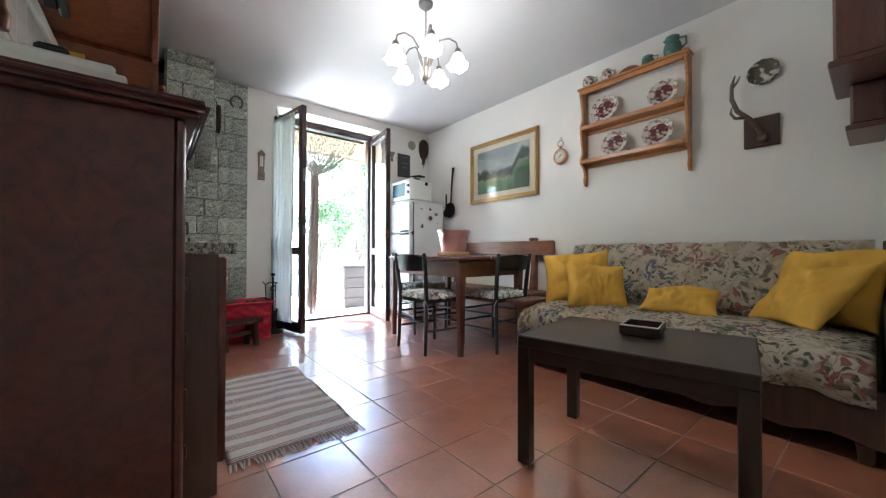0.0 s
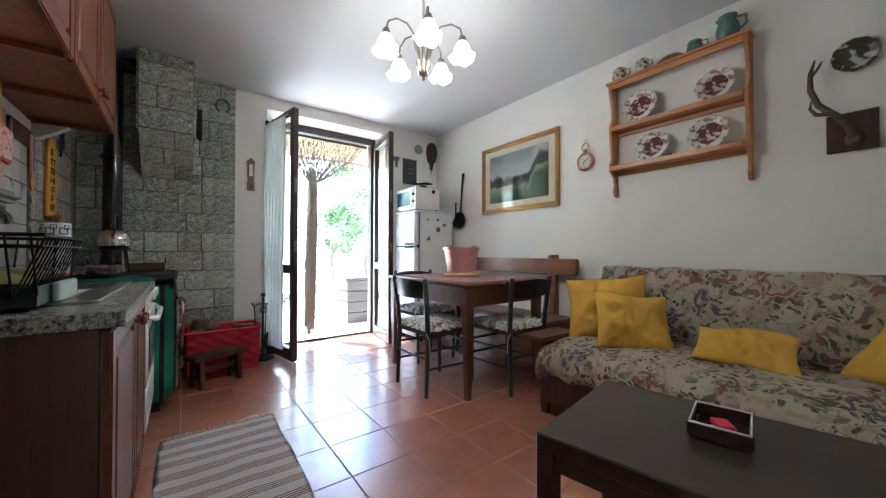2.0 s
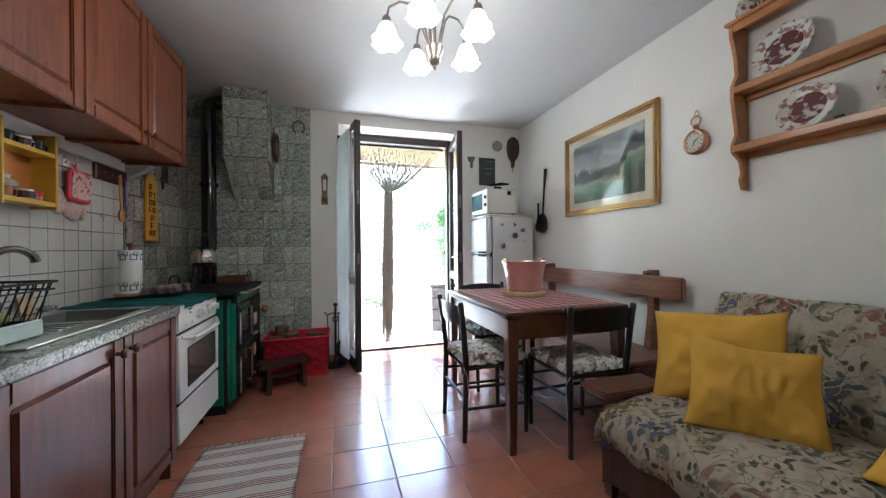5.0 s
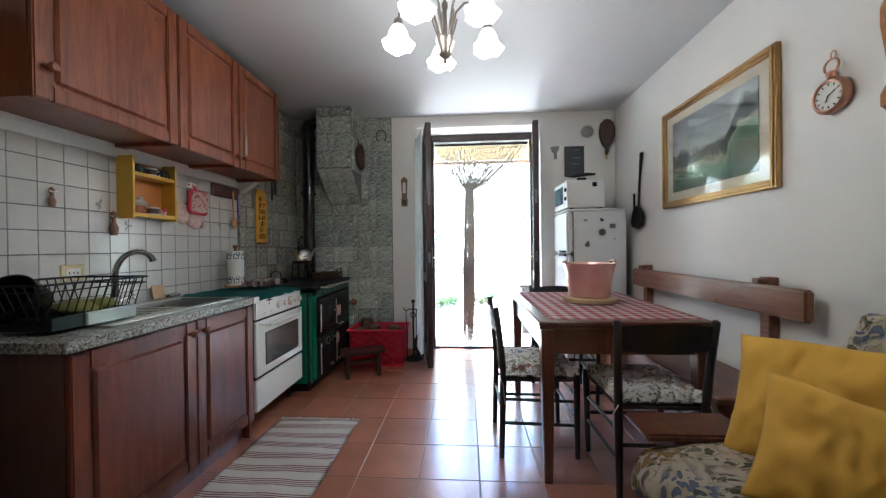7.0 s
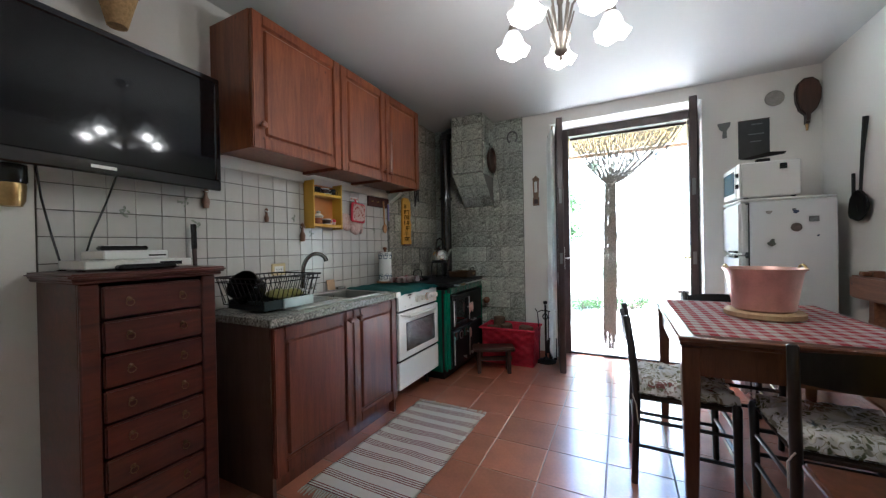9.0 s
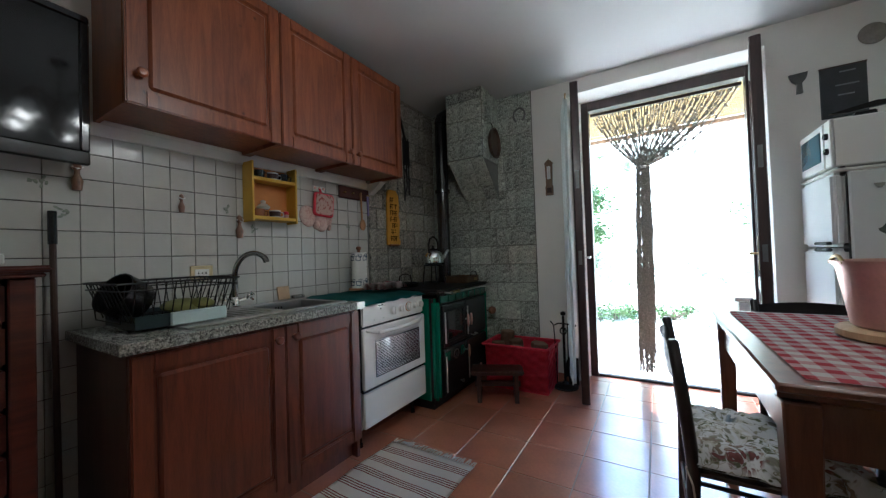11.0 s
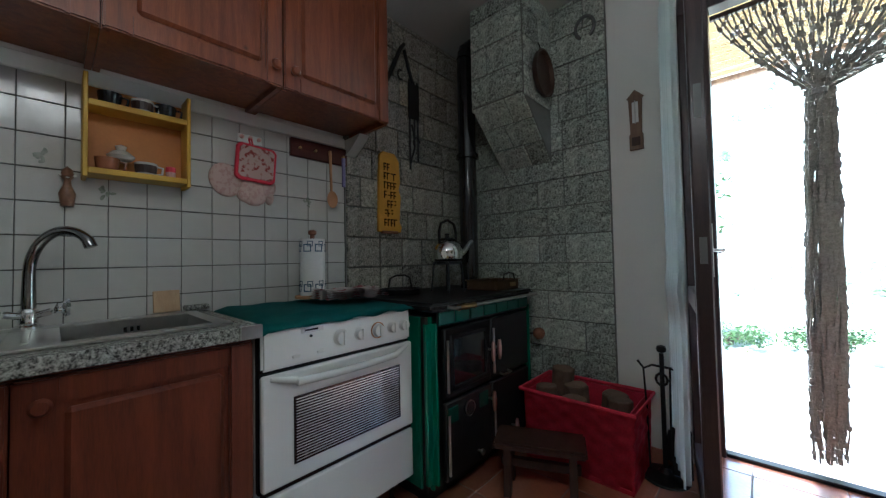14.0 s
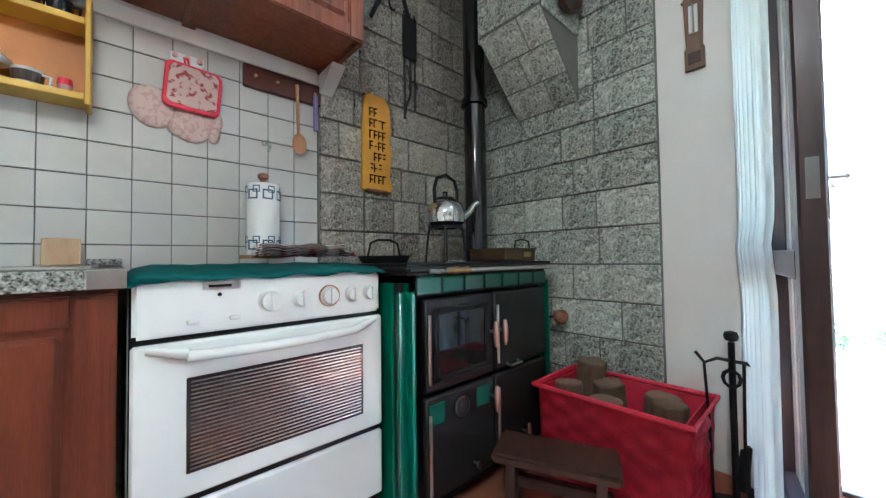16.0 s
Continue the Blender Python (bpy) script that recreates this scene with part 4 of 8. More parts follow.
def tv_set():
    t = thing("television", 0.10, 1.56, 1.5, label="large black flat television on a wall bracket", category="television")
    y0, y1, z0, z1 = 1.03, 1.95, 1.495, 2.07
    M = pose(0.135, 1.925, 1.50, 0, 0, 0) @ pose(0, 0, 0, 0, 0, 4) @ pose(-0.135, -1.925, -1.50)
    def tr(bm):
        bmesh.ops.transform(bm, matrix=M, verts=bm.verts)
        return bm
    part("case", tr(box(0.095, y0 + 0.01, z0 + 0.01, 0.135, y1 - 0.01, z1 - 0.01, 0.008)), BLACKPL, t)
    bm = box(0.13, y0, z0, 0.152, y1, z0 + 0.055, 0.006)
    for a in ((y0, z1 - 0.03, y1, z1), (y0, z0 + 0.05, y0 + 0.03, z1 - 0.025), (y1 - 0.03, z0 + 0.05, y1, z1 - 0.025)):
        box(0.13, a[0], a[1], 0.152, a[2], a[3], 0.006, bm=bm)
    part("bezel", tr(bm), TVGLOSS, t, smooth=True)
    part("screen", tr(box(0.134, y0 + 0.025, z0 + 0.05, 0.146, y1 - 0.025, z1 - 0.025)), SCREEN, t, "dark glossy screen")
    part("badge", tr(box(0.152, 1.43, z0 + 0.022, 0.1535, 1.51, z0 + 0.034)), PLASTICWHITE, t, "small pale maker's mark")
    part("bracket", box(0.0, 1.40, 1.66, 0.10, 1.50, 1.90, 0.004), BLACK, t)
    for ya, yb in ((1.32, 1.38), (1.56, 1.45)):
        c = thing("tv_cable", 0.05, ya, 1.16, label="thin black cable hanging from the television", category="cable")
        part("cable", tube([(0.06, ya, 1.53), (0.04, ya + (yb - ya) * 0.3, 1.40), (0.035, ya + (yb - ya) * 0.7, 1.27), (0.05, yb, 1.16)], 0.004, 6), BLACKPL, c)
    d = thing("receiver", 0.2, 1.50, 1.121, label="flat pale grey satellite receiver on the chest", category="receiver")
    part("case", box(0.07, 1.37, 1.126, 0.30, 1.72, 1.158, 0.004), PLASTICWHITE, d)
    part("display", box(0.30, 1.60, 1.134, 0.3015, 1.68, 1.148), BLACKPL, d, "dark display window")
    for y in (1.37, 1.67):
        for x in (0.10, 0.27):
            part("foot", box(x - 0.01, y - 0.01, 1.121, x + 0.01, y + 0.01, 1.126), BLACKPL, d)
    d = thing("receiver", 0.2, 1.55, 1.158, label="small white set-top box stacked on the receiver", category="receiver")
    part("case", box(0.08, 1.43, 1.159, 0.28, 1.64, 1.195, 0.005), WHITE, d)
    part("slot", box(0.28, 1.57, 1.172, 0.2815, 1.63, 1.177), BLACKPL, d)
    d = thing("remote_control", 0.25, 1.53, 1.196, label="black remote control lying on the white box", category="remote control")
    part("case", box(0.17, 1.445, 1.196, 0.215, 1.60, 1.214, 0.006), BLACKPL, d)
    part("keys", box(0.175, 1.455, 1.214, 0.21, 1.585, 1.216), PLASTICWHITE, d)
    d = thing("remote_control", 0.31, 1.55, 1.121, label="long black remote control in front of the receiver", category="remote control")
    part("case", box(0.305, 1.45, 1.121, 0.345, 1.64, 1.140, 0.006), BLACKPL, d)
    part("keys", box(0.31, 1.47, 1.140, 0.34, 1.60, 1.142), BLACK, d)
    b = thing("walking_stick", 0.04, 1.865, 0, label="dark stick standing in the gap beside the chest", category="stick")
    part("shaft", tube([(0.10, 1.868, 0.0), (0.045, 1.868, 1.20)], 0.010, 10), DARKWOOD, b)
    part("grip", tube([(0.045, 1.868, 1.20), (0.04, 1.868, 1.325)], 0.013, 10), BLACKPL, b, "black rubber grip")
    w = thing("hanging_vase", 0.05, 1.20, 1.36, label="small dark-banded glass vase hung on the wall", category="vase")
    part("glass", lathe([(0.0, 0), (0.028, 0), (0.036, 0.02), (0.040, 0.07), (0.036, 0.10), (0.032, 0.10), (0.034, 0.07), (0.030, 0.02), (0, 0.012)], 18, (0.045, 1.262, 1.36)), BRASS, w, smooth=True)
    part("band", lathe([(0.037, 0), (0.043, 0.01), (0.042, 0.07), (0.03, 0.075)], 18, (0.045, 1.262, 1.44)), BLACKPL, w, smooth=True)
    b = thing("wall_basket", 0.1, 1.58, 2.1, label="woven straw cone basket with dried flowers on the wall", category="basket")
    bm = lathe([(0.0, 0.0), (0.035, 0.0), (0.075, 0.16), (0.078, 0.22), (0.066, 0.24), (0.060, 0.24), (0.06, 0.1), (0, 0.02)], 20, (0.09, 1.56, 2.15))
    part("cone", bm, STRAW, b, smooth=True)
    bm = bmesh.new()
    for z, r in ((2.31, 0.081), (2.37, 0.083)):
        lathe([(r - 0.012, -0.01), (r, 0), (r - 0.012, 0.01)], 20, (0.09, 1.56, z), bm=bm)
    part("band", bm, DARKWOOD, b)
    rnd = random.Random(7)
    bm = bmesh.new()
    for i in range(26):
        a, l = rnd.uniform(0, 6.28), rnd.uniform(0.05, 0.14)
        s = Vector((0.09, 1.56, 2.38))
        e = s + Vector((0.05 * math.cos(a), 0.8 * l * math.sin(a), 0.2 * l + 0.02))
        tube([s, e], 0.002, 4, bm=bm)
        lathe([(0, 0), (0.010, 0.006), (0.012, 0.014), (0, 0.018)], 6, e, bm=bm)
    part("dried_flowers", bm, DRIED, b, "small brown dried flower heads")
    o = thing("round_griddle", 0.17, 2.30, 2.415, label="round black pan lid lying on the wall cabinet", category="lid")
    part("plate", lathe([(0, 0), (0.12, 0), (0.135, 0.012), (0.13, 0.03), (0.10, 0.042), (0, 0.05)], 28, (0.17, 2.22, 2.416)), BLACK, o, smooth=True)
    o = thing("serving_tray", 0.15, 2.86, 2.415, label="low oval brown tray on the wall cabinet", category="tray")
    part("tray", lathe([(0, 0), (0.10, 0), (0.12, 0.03), (0.115, 0.03), (0.095, 0.008), (0, 0.008)], 24, (0.17, 2.80, 2.416)), DARKWOOD, o, smooth=True)
    # A low domed pot lid with a loop handle, not a whole pot.
    o = thing("stock_pot", 0.15, 3.30, 2.415, label="dark pot lid with a looped handle on the wall cabinet", category="pot")
    part("pot", lathe([(0, 0), (0.07, 0), (0.085, 0.03), (0.06, 0.055), (0, 0.06)], 24, (0.2, 3.32, 2.416)), BLACK, o, smooth=True)
    part("handle", tube([(0.2, 3.27, 2.47), (0.2, 3.29, 2.50), (0.2, 3.35, 2.50), (0.2, 3.37, 2.47)], 0.005, 8), BLACK, o)


TVGLOSS = mat("piano_black", (0.008, 0.008, 0.009), 0.12, scale=8, vary=0.1, bump=0.0, coat=0.5)
STRAW = mat("straw_weave", (0.42, 0.27, 0.12), 0.85, scale=60, vary=0.3, bump=0.8, dist=0.004)
DRIED = mat("dried_flowers", (0.20, 0.09, 0.045), 0.9, scale=40, vary=0.3)
tv_set()


# ---- dining corner ----
def checked(name, a, b, size):
    m = mat(name, a, 0.9, scale=30, vary=0.08, bump=0.2, fine=250)
    n = m.node_tree.nodes
    bs = n["Principled BSDF"]
    src = bs.inputs["Base Color"].links[0].from_socket
    tc = n.new("ShaderNodeTexCoord")
    sep = n.new("ShaderNodeSeparateXYZ")
    links(m, tc.outputs["Object"], sep.inputs[0])
    acc = []
    for k in (0, 1):
        f = n.new("ShaderNodeMath")
        f.operation = 'PINGPONG'
        f.inputs[1].default_value = size
        links(m, sep.outputs[k], f.inputs[0])
        g = n.new("ShaderNodeMath")
        g.operation = 'GREATER_THAN'
        g.inputs[1].default_value = size / 2
        links(m, f.outputs[0], g.inputs[0])
        acc.append(g.outputs[0])
    s = n.new("ShaderNodeMath")
    s.operation = 'ADD'
    links(m, acc[0], s.inputs[0])
    links(m, acc[1], s.inputs[1])
    h = n.new("ShaderNodeMath")
    h.operation = 'MULTIPLY'
    h.inputs[1].default_value = 0.5
    links(m, s.outputs[0], h.inputs[0])
    mx = n.new("ShaderNodeMix")
    mx.data_type = 'RGBA'
    mx.inputs[6].default_value = (*b, 1)
    links(m, h.outputs[0], mx.inputs[0])
    links(m, src, mx.inputs[7])
    links(m, mx.outputs[2], bs.inputs["Base Color"])
    return m


CHECK = checked("red_white_check", (0.55, 0.055, 0.075), (0.80, 0.75, 0.72), 0.032)


def floral(name, base, tint, scale=1.0):
    """Printed cotton: pale ground, grey-green leaf sprays and a few soft blooms."""
    m = bpy.data.materials.new(name)
    m.use_nodes = True
    n = m.node_tree.nodes
    b = n["Principled BSDF"]
    tc = n.new("ShaderNodeTexCoord")
    mp = n.new("ShaderNodeMapping")
    mp.inputs["Scale"].default_value = (scale,) * 3
    links(m, tc.outputs["Object"], mp.inputs["Vector"])
    wob = n.new("ShaderNodeTexNoise")
    wob.inputs["Scale"].default_value, wob.inputs["Detail"].default_value = 9, 2
    links(m, mp.outputs[0], wob.inputs["Vector"])
    add = n.new("ShaderNodeMix")
    add.data_type = 'RGBA'
    add.blend_type = 'LINEAR_LIGHT'
    add.inputs[0].default_value = 0.10
    links(m, mp.outputs[0], add.inputs[6])
    links(m, wob.outputs["Color"], add.inputs[7])

    def layer(src, sc, lo, hi, col, kind, prev, feature='F1', mask=None):
        if kind == "noise":
            t = n.new("ShaderNodeTexNoise")
            t.inputs["Scale"].default_value, t.inputs["Detail"].default_value = sc, 3
            out = t.outputs[0]
        else:
            t = n.new("ShaderNodeTexVoronoi")
            t.feature = feature
            t.inputs["Scale"].default_value = sc
            out = t.outputs["Distance"]
        links(m, src, t.inputs["Vector"])
        r = n.new("ShaderNodeMapRange")
        r.inputs["From Min"].default_value, r.inputs["From Max"].default_value = lo, hi
        links(m, out, r.inputs["Value"])
        fac = r.outputs[0]
        if mask is not None:
            q = n.new("ShaderNodeMath")
            q.operation = 'MULTIPLY'
            links(m, fac, q.inputs[0])
            links(m, mask, q.inputs[1])
            fac = q.outputs[0]
        x = n.new("ShaderNodeMix")
        x.data_type = 'RGBA'
        links(m, fac, x.inputs[0])
        if isinstance(prev, tuple):
            x.inputs[6].default_value = prev
        else:
            links(m, prev, x.inputs[6])
        if isinstance(col, tuple):
            x.inputs[7].default_value = col
        else:
            links(m, col, x.inputs[7])
        return x.outputs[2], fac

    big = n.new("ShaderNodeTexNoise")
    big.inputs["Scale"].default_value = 7
    links(m, mp.outputs[0], big.inputs["Vector"])
    mk = n.new("ShaderNodeMapRange")
    mk.inputs["From Min"].default_value, mk.inputs["From Max"].default_value = 0.40, 0.45
    links(m, big.outputs[0], mk.inputs["Value"])
    c, _ = layer(add.outputs[2], 16, 0.50, 0.62, (base[0] * 0.80, base[1] * 0.76, base[2] * 0.66, 1), "noise", (*base, 1))
    c, _ = layer(add.outputs[2], 25, 0.40, 0.30, (0.15, 0.155, 0.095, 1), "voronoi", c, mask=mk.outputs[0])
    c, _ = layer(add.outputs[2], 11, 0.30, 0.22, (0.26, 0.25, 0.20, 1), "voronoi", c, mask=mk.outputs[0])
    c, _ = layer(add.outputs[2], 13, 0.03, 0.012, (0.34, 0.32, 0.24, 1), "voronoi", c, 'DISTANCE_TO_EDGE', mask=mk.outputs[0])
    vc = n.new("ShaderNodeTexVoronoi")
    vc.inputs["Scale"].default_value = 4.2
    links(m, add.outputs[2], vc.inputs["Vector"])
    ramp = n.new("ShaderNodeValToRGB")
    ramp.color_ramp.interpolation = 'CONSTANT'
    els = ramp.color_ramp.elements
    els[0].position, els[0].color = 0.0, (*tint[0], 1)
    els[1].position, els[1].color = 0.3, (*tint[1], 1)
    for p, cc in ((0.55, tint[2]), (0.78, tint[3])):
        e = els.new(p)
        e.color = (*cc, 1)
    sp = n.new("ShaderNodeSeparateColor")
    links(m, vc.outputs["Color"], sp.inputs[0])
    links(m, sp.outputs[0], ramp.inputs[0])
    pet = n.new("ShaderNodeTexVoronoi")
    pet.inputs["Scale"].default_value = 30
    links(m, add.outputs[2], pet.inputs["Vector"])
    pr = n.new("ShaderNodeMapRange")
    pr.inputs["From Min"].default_value, pr.inputs["From Max"].default_value = 0.15, 0.65
    pr.inputs["To Min"].default_value, pr.inputs["To Max"].default_value = 1.0, 0.45
    links(m, pet.outputs["Distance"], pr.inputs["Value"])
    pm = n.new("ShaderNodeMix")
    pm.data_type = 'RGBA'
    pm.blend_type = 'MULTIPLY'
    pm.inputs[0].default_value = 1
    links(m, ramp.outputs[0], pm.inputs[6])
    links(m, pr.outputs[0], pm.inputs[7])
    fm = n.new("ShaderNodeMapRange")
    fm.inputs["From Min"].default_value, fm.inputs["From Max"].default_value = 0.46, 0.32
    links(m, vc.outputs["Distance"], fm.inputs["Value"])
    hole = n.new("ShaderNodeMapRange")
    hole.inputs["From Min"].default_value, hole.inputs["From Max"].default_value = 0.52, 0.44
    links(m, pet.outputs["Distance"], hole.inputs["Value"])
    mm = n.new("ShaderNodeMath")
    mm.operation = 'MULTIPLY'
    links(m, fm.outputs[0], mm.inputs[0])
    links(m, hole.outputs[0], mm.inputs[1])
    x = n.new("ShaderNodeMix")
    x.data_type = 'RGBA'
    links(m, mm.outputs[0], x.inputs[0])
    links(m, c, x.inputs[6])
    links(m, pm.outputs[2], x.inputs[7])
    links(m, x.outputs[2], b.inputs["Base Color"])
    b.inputs["Roughness"].default_value = 0.9
    b.inputs["Specular IOR Level"].default_value = 0.2
    wv = n.new("ShaderNodeTexNoise")
    wv.inputs["Scale"].default_value, wv.inputs["Detail"].default_value = 14, 5
    links(m, mp.outputs[0], wv.inputs["Vector"])
    bp = n.new("ShaderNodeBump")
    bp.inputs["Strength"].default_value, bp.inputs["Distance"].default_value = 0.4, 0.008
    links(m, wv.outputs[0], bp.inputs["Height"])
    links(m, bp.outputs[0], b.inputs["Normal"])
    return m


SOFACLOTH = floral("floral_sofa_cotton", (0.74, 0.66, 0.53), ((0.52, 0.23, 0.19), (0.26, 0.30, 0.43), (0.46, 0.29, 0.10), (0.24, 0.25, 0.29)), 0.95)
SEATCLOTH = floral("floral_seat_cotton", (0.70, 0.70, 0.70), ((0.25, 0.10, 0.09), (0.16, 0.22, 0.30), (0.12, 0.14, 0.08), (0.34, 0.26, 0.20)), 1.5)


def tapered_leg(x, y, z0, z1, a0, a1):
    bm = bmesh.new()
    lo = [bm.verts.new((x + sx * a0, y + sy * a0, z0)) for sx, sy in ((-1, -1), (1, -1), (1, 1), (-1, 1))]
    hi = [bm.verts.new((x + sx * a1, y + sy * a1, z1)) for sx, sy in ((-1, -1), (1, -1), (1, 1), (-1, 1))]
    bm.faces.new(lo[::-1])
    bm.faces.new(hi)
    for i in range(4):
        bm.faces.new((lo[i], lo[(i + 1) % 4], hi[(i + 1) % 4], hi[i]))
    bmesh.ops.bevel(bm, geom=list(bm.edges), offset=0.004, segments=1, affect='EDGES')
    return bm


def dining_table():
    x0, x1, y0, y1, H = 2.20, 3.01, 2.56, 3.665, 0.798
    t = thing("dining_table", (x0 + x1) / 2, (y0 + y1) / 2, 0, label="brown wooden extending dining table with tapered legs", category="table")
    part("tabletop", box(x0, y0, H - 0.022, x1, y1, H, 0.006), TABLEWOOD, t, smooth=True)
    part("leaf", box(x0 + 0.008, y0 + 0.03, H - 0.044, x1 - 0.008, y1 - 0.03, H - 0.026, 0.004), TABLEWOOD, t, "pull-out leaf under the tabletop")
    for q in ((x0 + 0.035, y0 + 0.035, x1 - 0.035, y0 + 0.055), (x0 + 0.035, y1 - 0.055, x1 - 0.035, y1 - 0.035), (x0 + 0.035, y0 + 0.055, x0 + 0.055, y1 - 0.055), (x1 - 0.055, y0 + 0.055, x1 - 0.035, y1 - 0.055)):
        part("apron", box(q[0], q[1], H - 0.165, q[2], q[3], H - 0.044), TABLEWOOD, t)
    for x in (x0 + 0.045, x1 - 0.045):
        for y in (y0 + 0.045, y1 - 0.045):
            part("leg", tapered_leg(x, y, 0, H - 0.044, 0.020, 0.034), TABLEWOOD, t)
    part("catch", lathe([(0.011, 0), (0.010, 0.004), (0, 0.005)], 12, m=pose(2.55, y0 + 0.0, H - 0.011, 90)), STEEL, t, "small round metal leaf catch")
    c = thing("tablecloth", 2.62, 3.10, H + 0.001, label="red and white checked cotton tablecloth on the dining table", category="tablecloth")
    def f(u, v):
        return Vector((2.26 + 0.72 * u, 2.60 + 1.02 * v, H + 0.004 + 0.0015 * math.sin(u * 13 + 3 * v) * math.sin(v * 9)))
    bm = grid(f, 24, 30)
    bmesh.ops.solidify(bm, geom=bm.faces[:], thickness=-0.002)
    part("cloth", bm, CHECK, c)
    b = thing("wooden_board", 2.63, 3.13, H + 0.007, label="round pale wooden board under the copper pot", category="board")
    part("disc", lathe([(0, 0), (0.150, 0), (0.158, 0.006), (0.158, 0.026), (0.150, 0.032), (0, 0.032)], 36, (2.63, 3.14, H + 0.007)), PALEWOOD, b, smooth=True)
    p = thing("copper_pot", 2.63, 3.13, H + 0.04, label="wide copper preserving pan with two brass handles", category="pot")
    part("bowl", lathe([(0, 0), (0.112, 0), (0.122, 0.008), (0.150, 0.19), (0.162, 0.205), (0.164, 0.211), (0.150, 0.211), (0.142, 0.19), (0.114, 0.012), (0, 0.010)], 40, (2.63, 3.14, H + 0.040)), COPPER, p, smooth=True)
    for s in (-1, 1):
        bm = tube([(2.63 + s * 0.13, 3.14 - 0.05 + 0.1 * k / 6, H + 0.250 + 0.022 * math.sin(k / 6 * math.pi)) for k in range(7)], 0.006, 8)
        bmesh.ops.transform(bm, matrix=Matrix.Translation((s * 0.02, 0, -0.005)), verts=bm.verts)
        part("handle", bm, BRASS, p, "small brass loop handle", smooth=True)


PALEWOOD = wood("pale_board", (0.55, 0.38, 0.22), (0.42, 0.27, 0.14), 0.6, coat=0.0)
dining_table()


def chair_model():
    """A black country chair with its back at y = -0.2; it faces +y."""
    t = thing("dining_chair", label="black-painted wooden dining chair with a tied floral seat pad", category="chair", group="chairs round the table")
    for s in (-1, 1):
        part("back_leg", tube([(s * 0.195, -0.21, 0), (s * 0.19, -0.195, 0.45), (s * 0.20, -0.215, 0.66), (s * 0.208, -0.235, 0.82), (s * 0.208, -0.236, 0.828)], [0.015, 0.019, 0.018, 0.017, 0.010], 10), BLACKWOOD2, t, smooth=True)
        part("front_leg", tube([(s * 0.195, 0.20, 0), (s * 0.205, 0.195, 0.44), (s * 0.205, 0.195, 0.46)], [0.014, 0.019, 0.012], 10), BLACKWOOD2, t, smooth=True)
        for z in (0.18, 0.31):
            part("side_rung", tube([(s * 0.193, -0.205, z + 0.01), (s * 0.198, 0.198, z)], 0.009, 8), BLACKWOOD2, t, smooth=True)
    for z in (0.22, 0.33):
        part("front_rung", tube([(-0.197, 0.198, z), (0.197, 0.198, z)], 0.010, 8), BLACKWOOD2, t, smooth=True)
    part("back_rung", tube([(-0.19, -0.205, 0.26), (0.19, -0.205, 0.26)], 0.009, 8), BLACKWOOD2, t, smooth=True)

    def slat(u, v):
        x = -0.20 + 0.40 * u
        return Vector((x, -0.218 - 0.030 * math.sin(u * math.pi) - 0.018 * v, 0.69 + 0.110 * v + 0.016 * math.sin(u * math.pi) * (1 if v > 0.5 else -0.6)))
    bm = grid(slat, 12, 4)
    bmesh.ops.solidify(bm, geom=bm.faces[:], thickness=0.014)
    part("backrest", bm, BLACKWOOD2, t, smooth=True)
    bm = box(-0.20, -0.20, 0.415, 0.20, 0.205, 0.445, 0.012, seg=2)
    part("seat", bm, RUSH, t, "dark woven seat with a round front rail")

    def pad(u, v, top=1):
        a, b2 = 2 * u - 1, 2 * v - 1
        r = max(abs(a), abs(b2))
        edge = max(0.0, 1 - r ** 6)
        fr = 0.017 * math.sin(34 * u + 3 * v) * math.sin(31 * v) * r ** 4
        tuft = sum(math.exp(-((a - p) ** 2 + (b2 - q) ** 2) / 0.02) for p, q in ((-0.4, -0.4), (0.4, -0.4), (-0.4, 0.4), (0.4, 0.4), (0, 0)))
        h = 0.056 * edge ** 0.5 * (1 - 0.55 * tuft) + 0.006
        return Vector((a * (0.20 + fr), 0.005 + b2 * (0.20 + fr), 0.447 + (h if top else 0) + fr * 0.8))
    bm = grid(lambda u, v: pad(u, v), 32, 32)
    grid(lambda u, v: pad(1 - u, v, 0), 32, 32, bm=bm)
    bmesh.ops.remove_doubles(bm, verts=bm.verts, dist=0.0005)
    part("seat_pad", bm, SEATCLOTH, t, "tufted floral seat pad with a frill", smooth="all")
    for s in (-1, 1):
        part("tie", tube([(s * 0.17, -0.18, 0.45), (s * 0.20, -0.215, 0.44), (s * 0.215, -0.20, 0.40), (s * 0.21, -0.19, 0.30)], 0.003, 5), PALECORD, t, "pale cord tie")
    return t


BLACKWOOD2 = wood("black_painted_wood", (0.026, 0.022, 0.021), (0.014, 0.012, 0.011), 0.3, coat=0.3, bump=0.05)
RUSH = mat("dark_rush", (0.06, 0.04, 0.028), 0.8, scale=30, vary=0.2, bump=0.8)
PALECORD = mat("pale_cord", (0.55, 0.52, 0.46), 0.9)
chair = chair_model()
chair.matrix_basis = pose(2.245, 3.0, 0, 0, 0, -89)
c2 = copy_thing(chair, pose(2.725, 2.685, 0, 0, 0, 0))
c3 = copy_thing(chair, pose(2.60, 3.66, 0, 0, 0, 178))


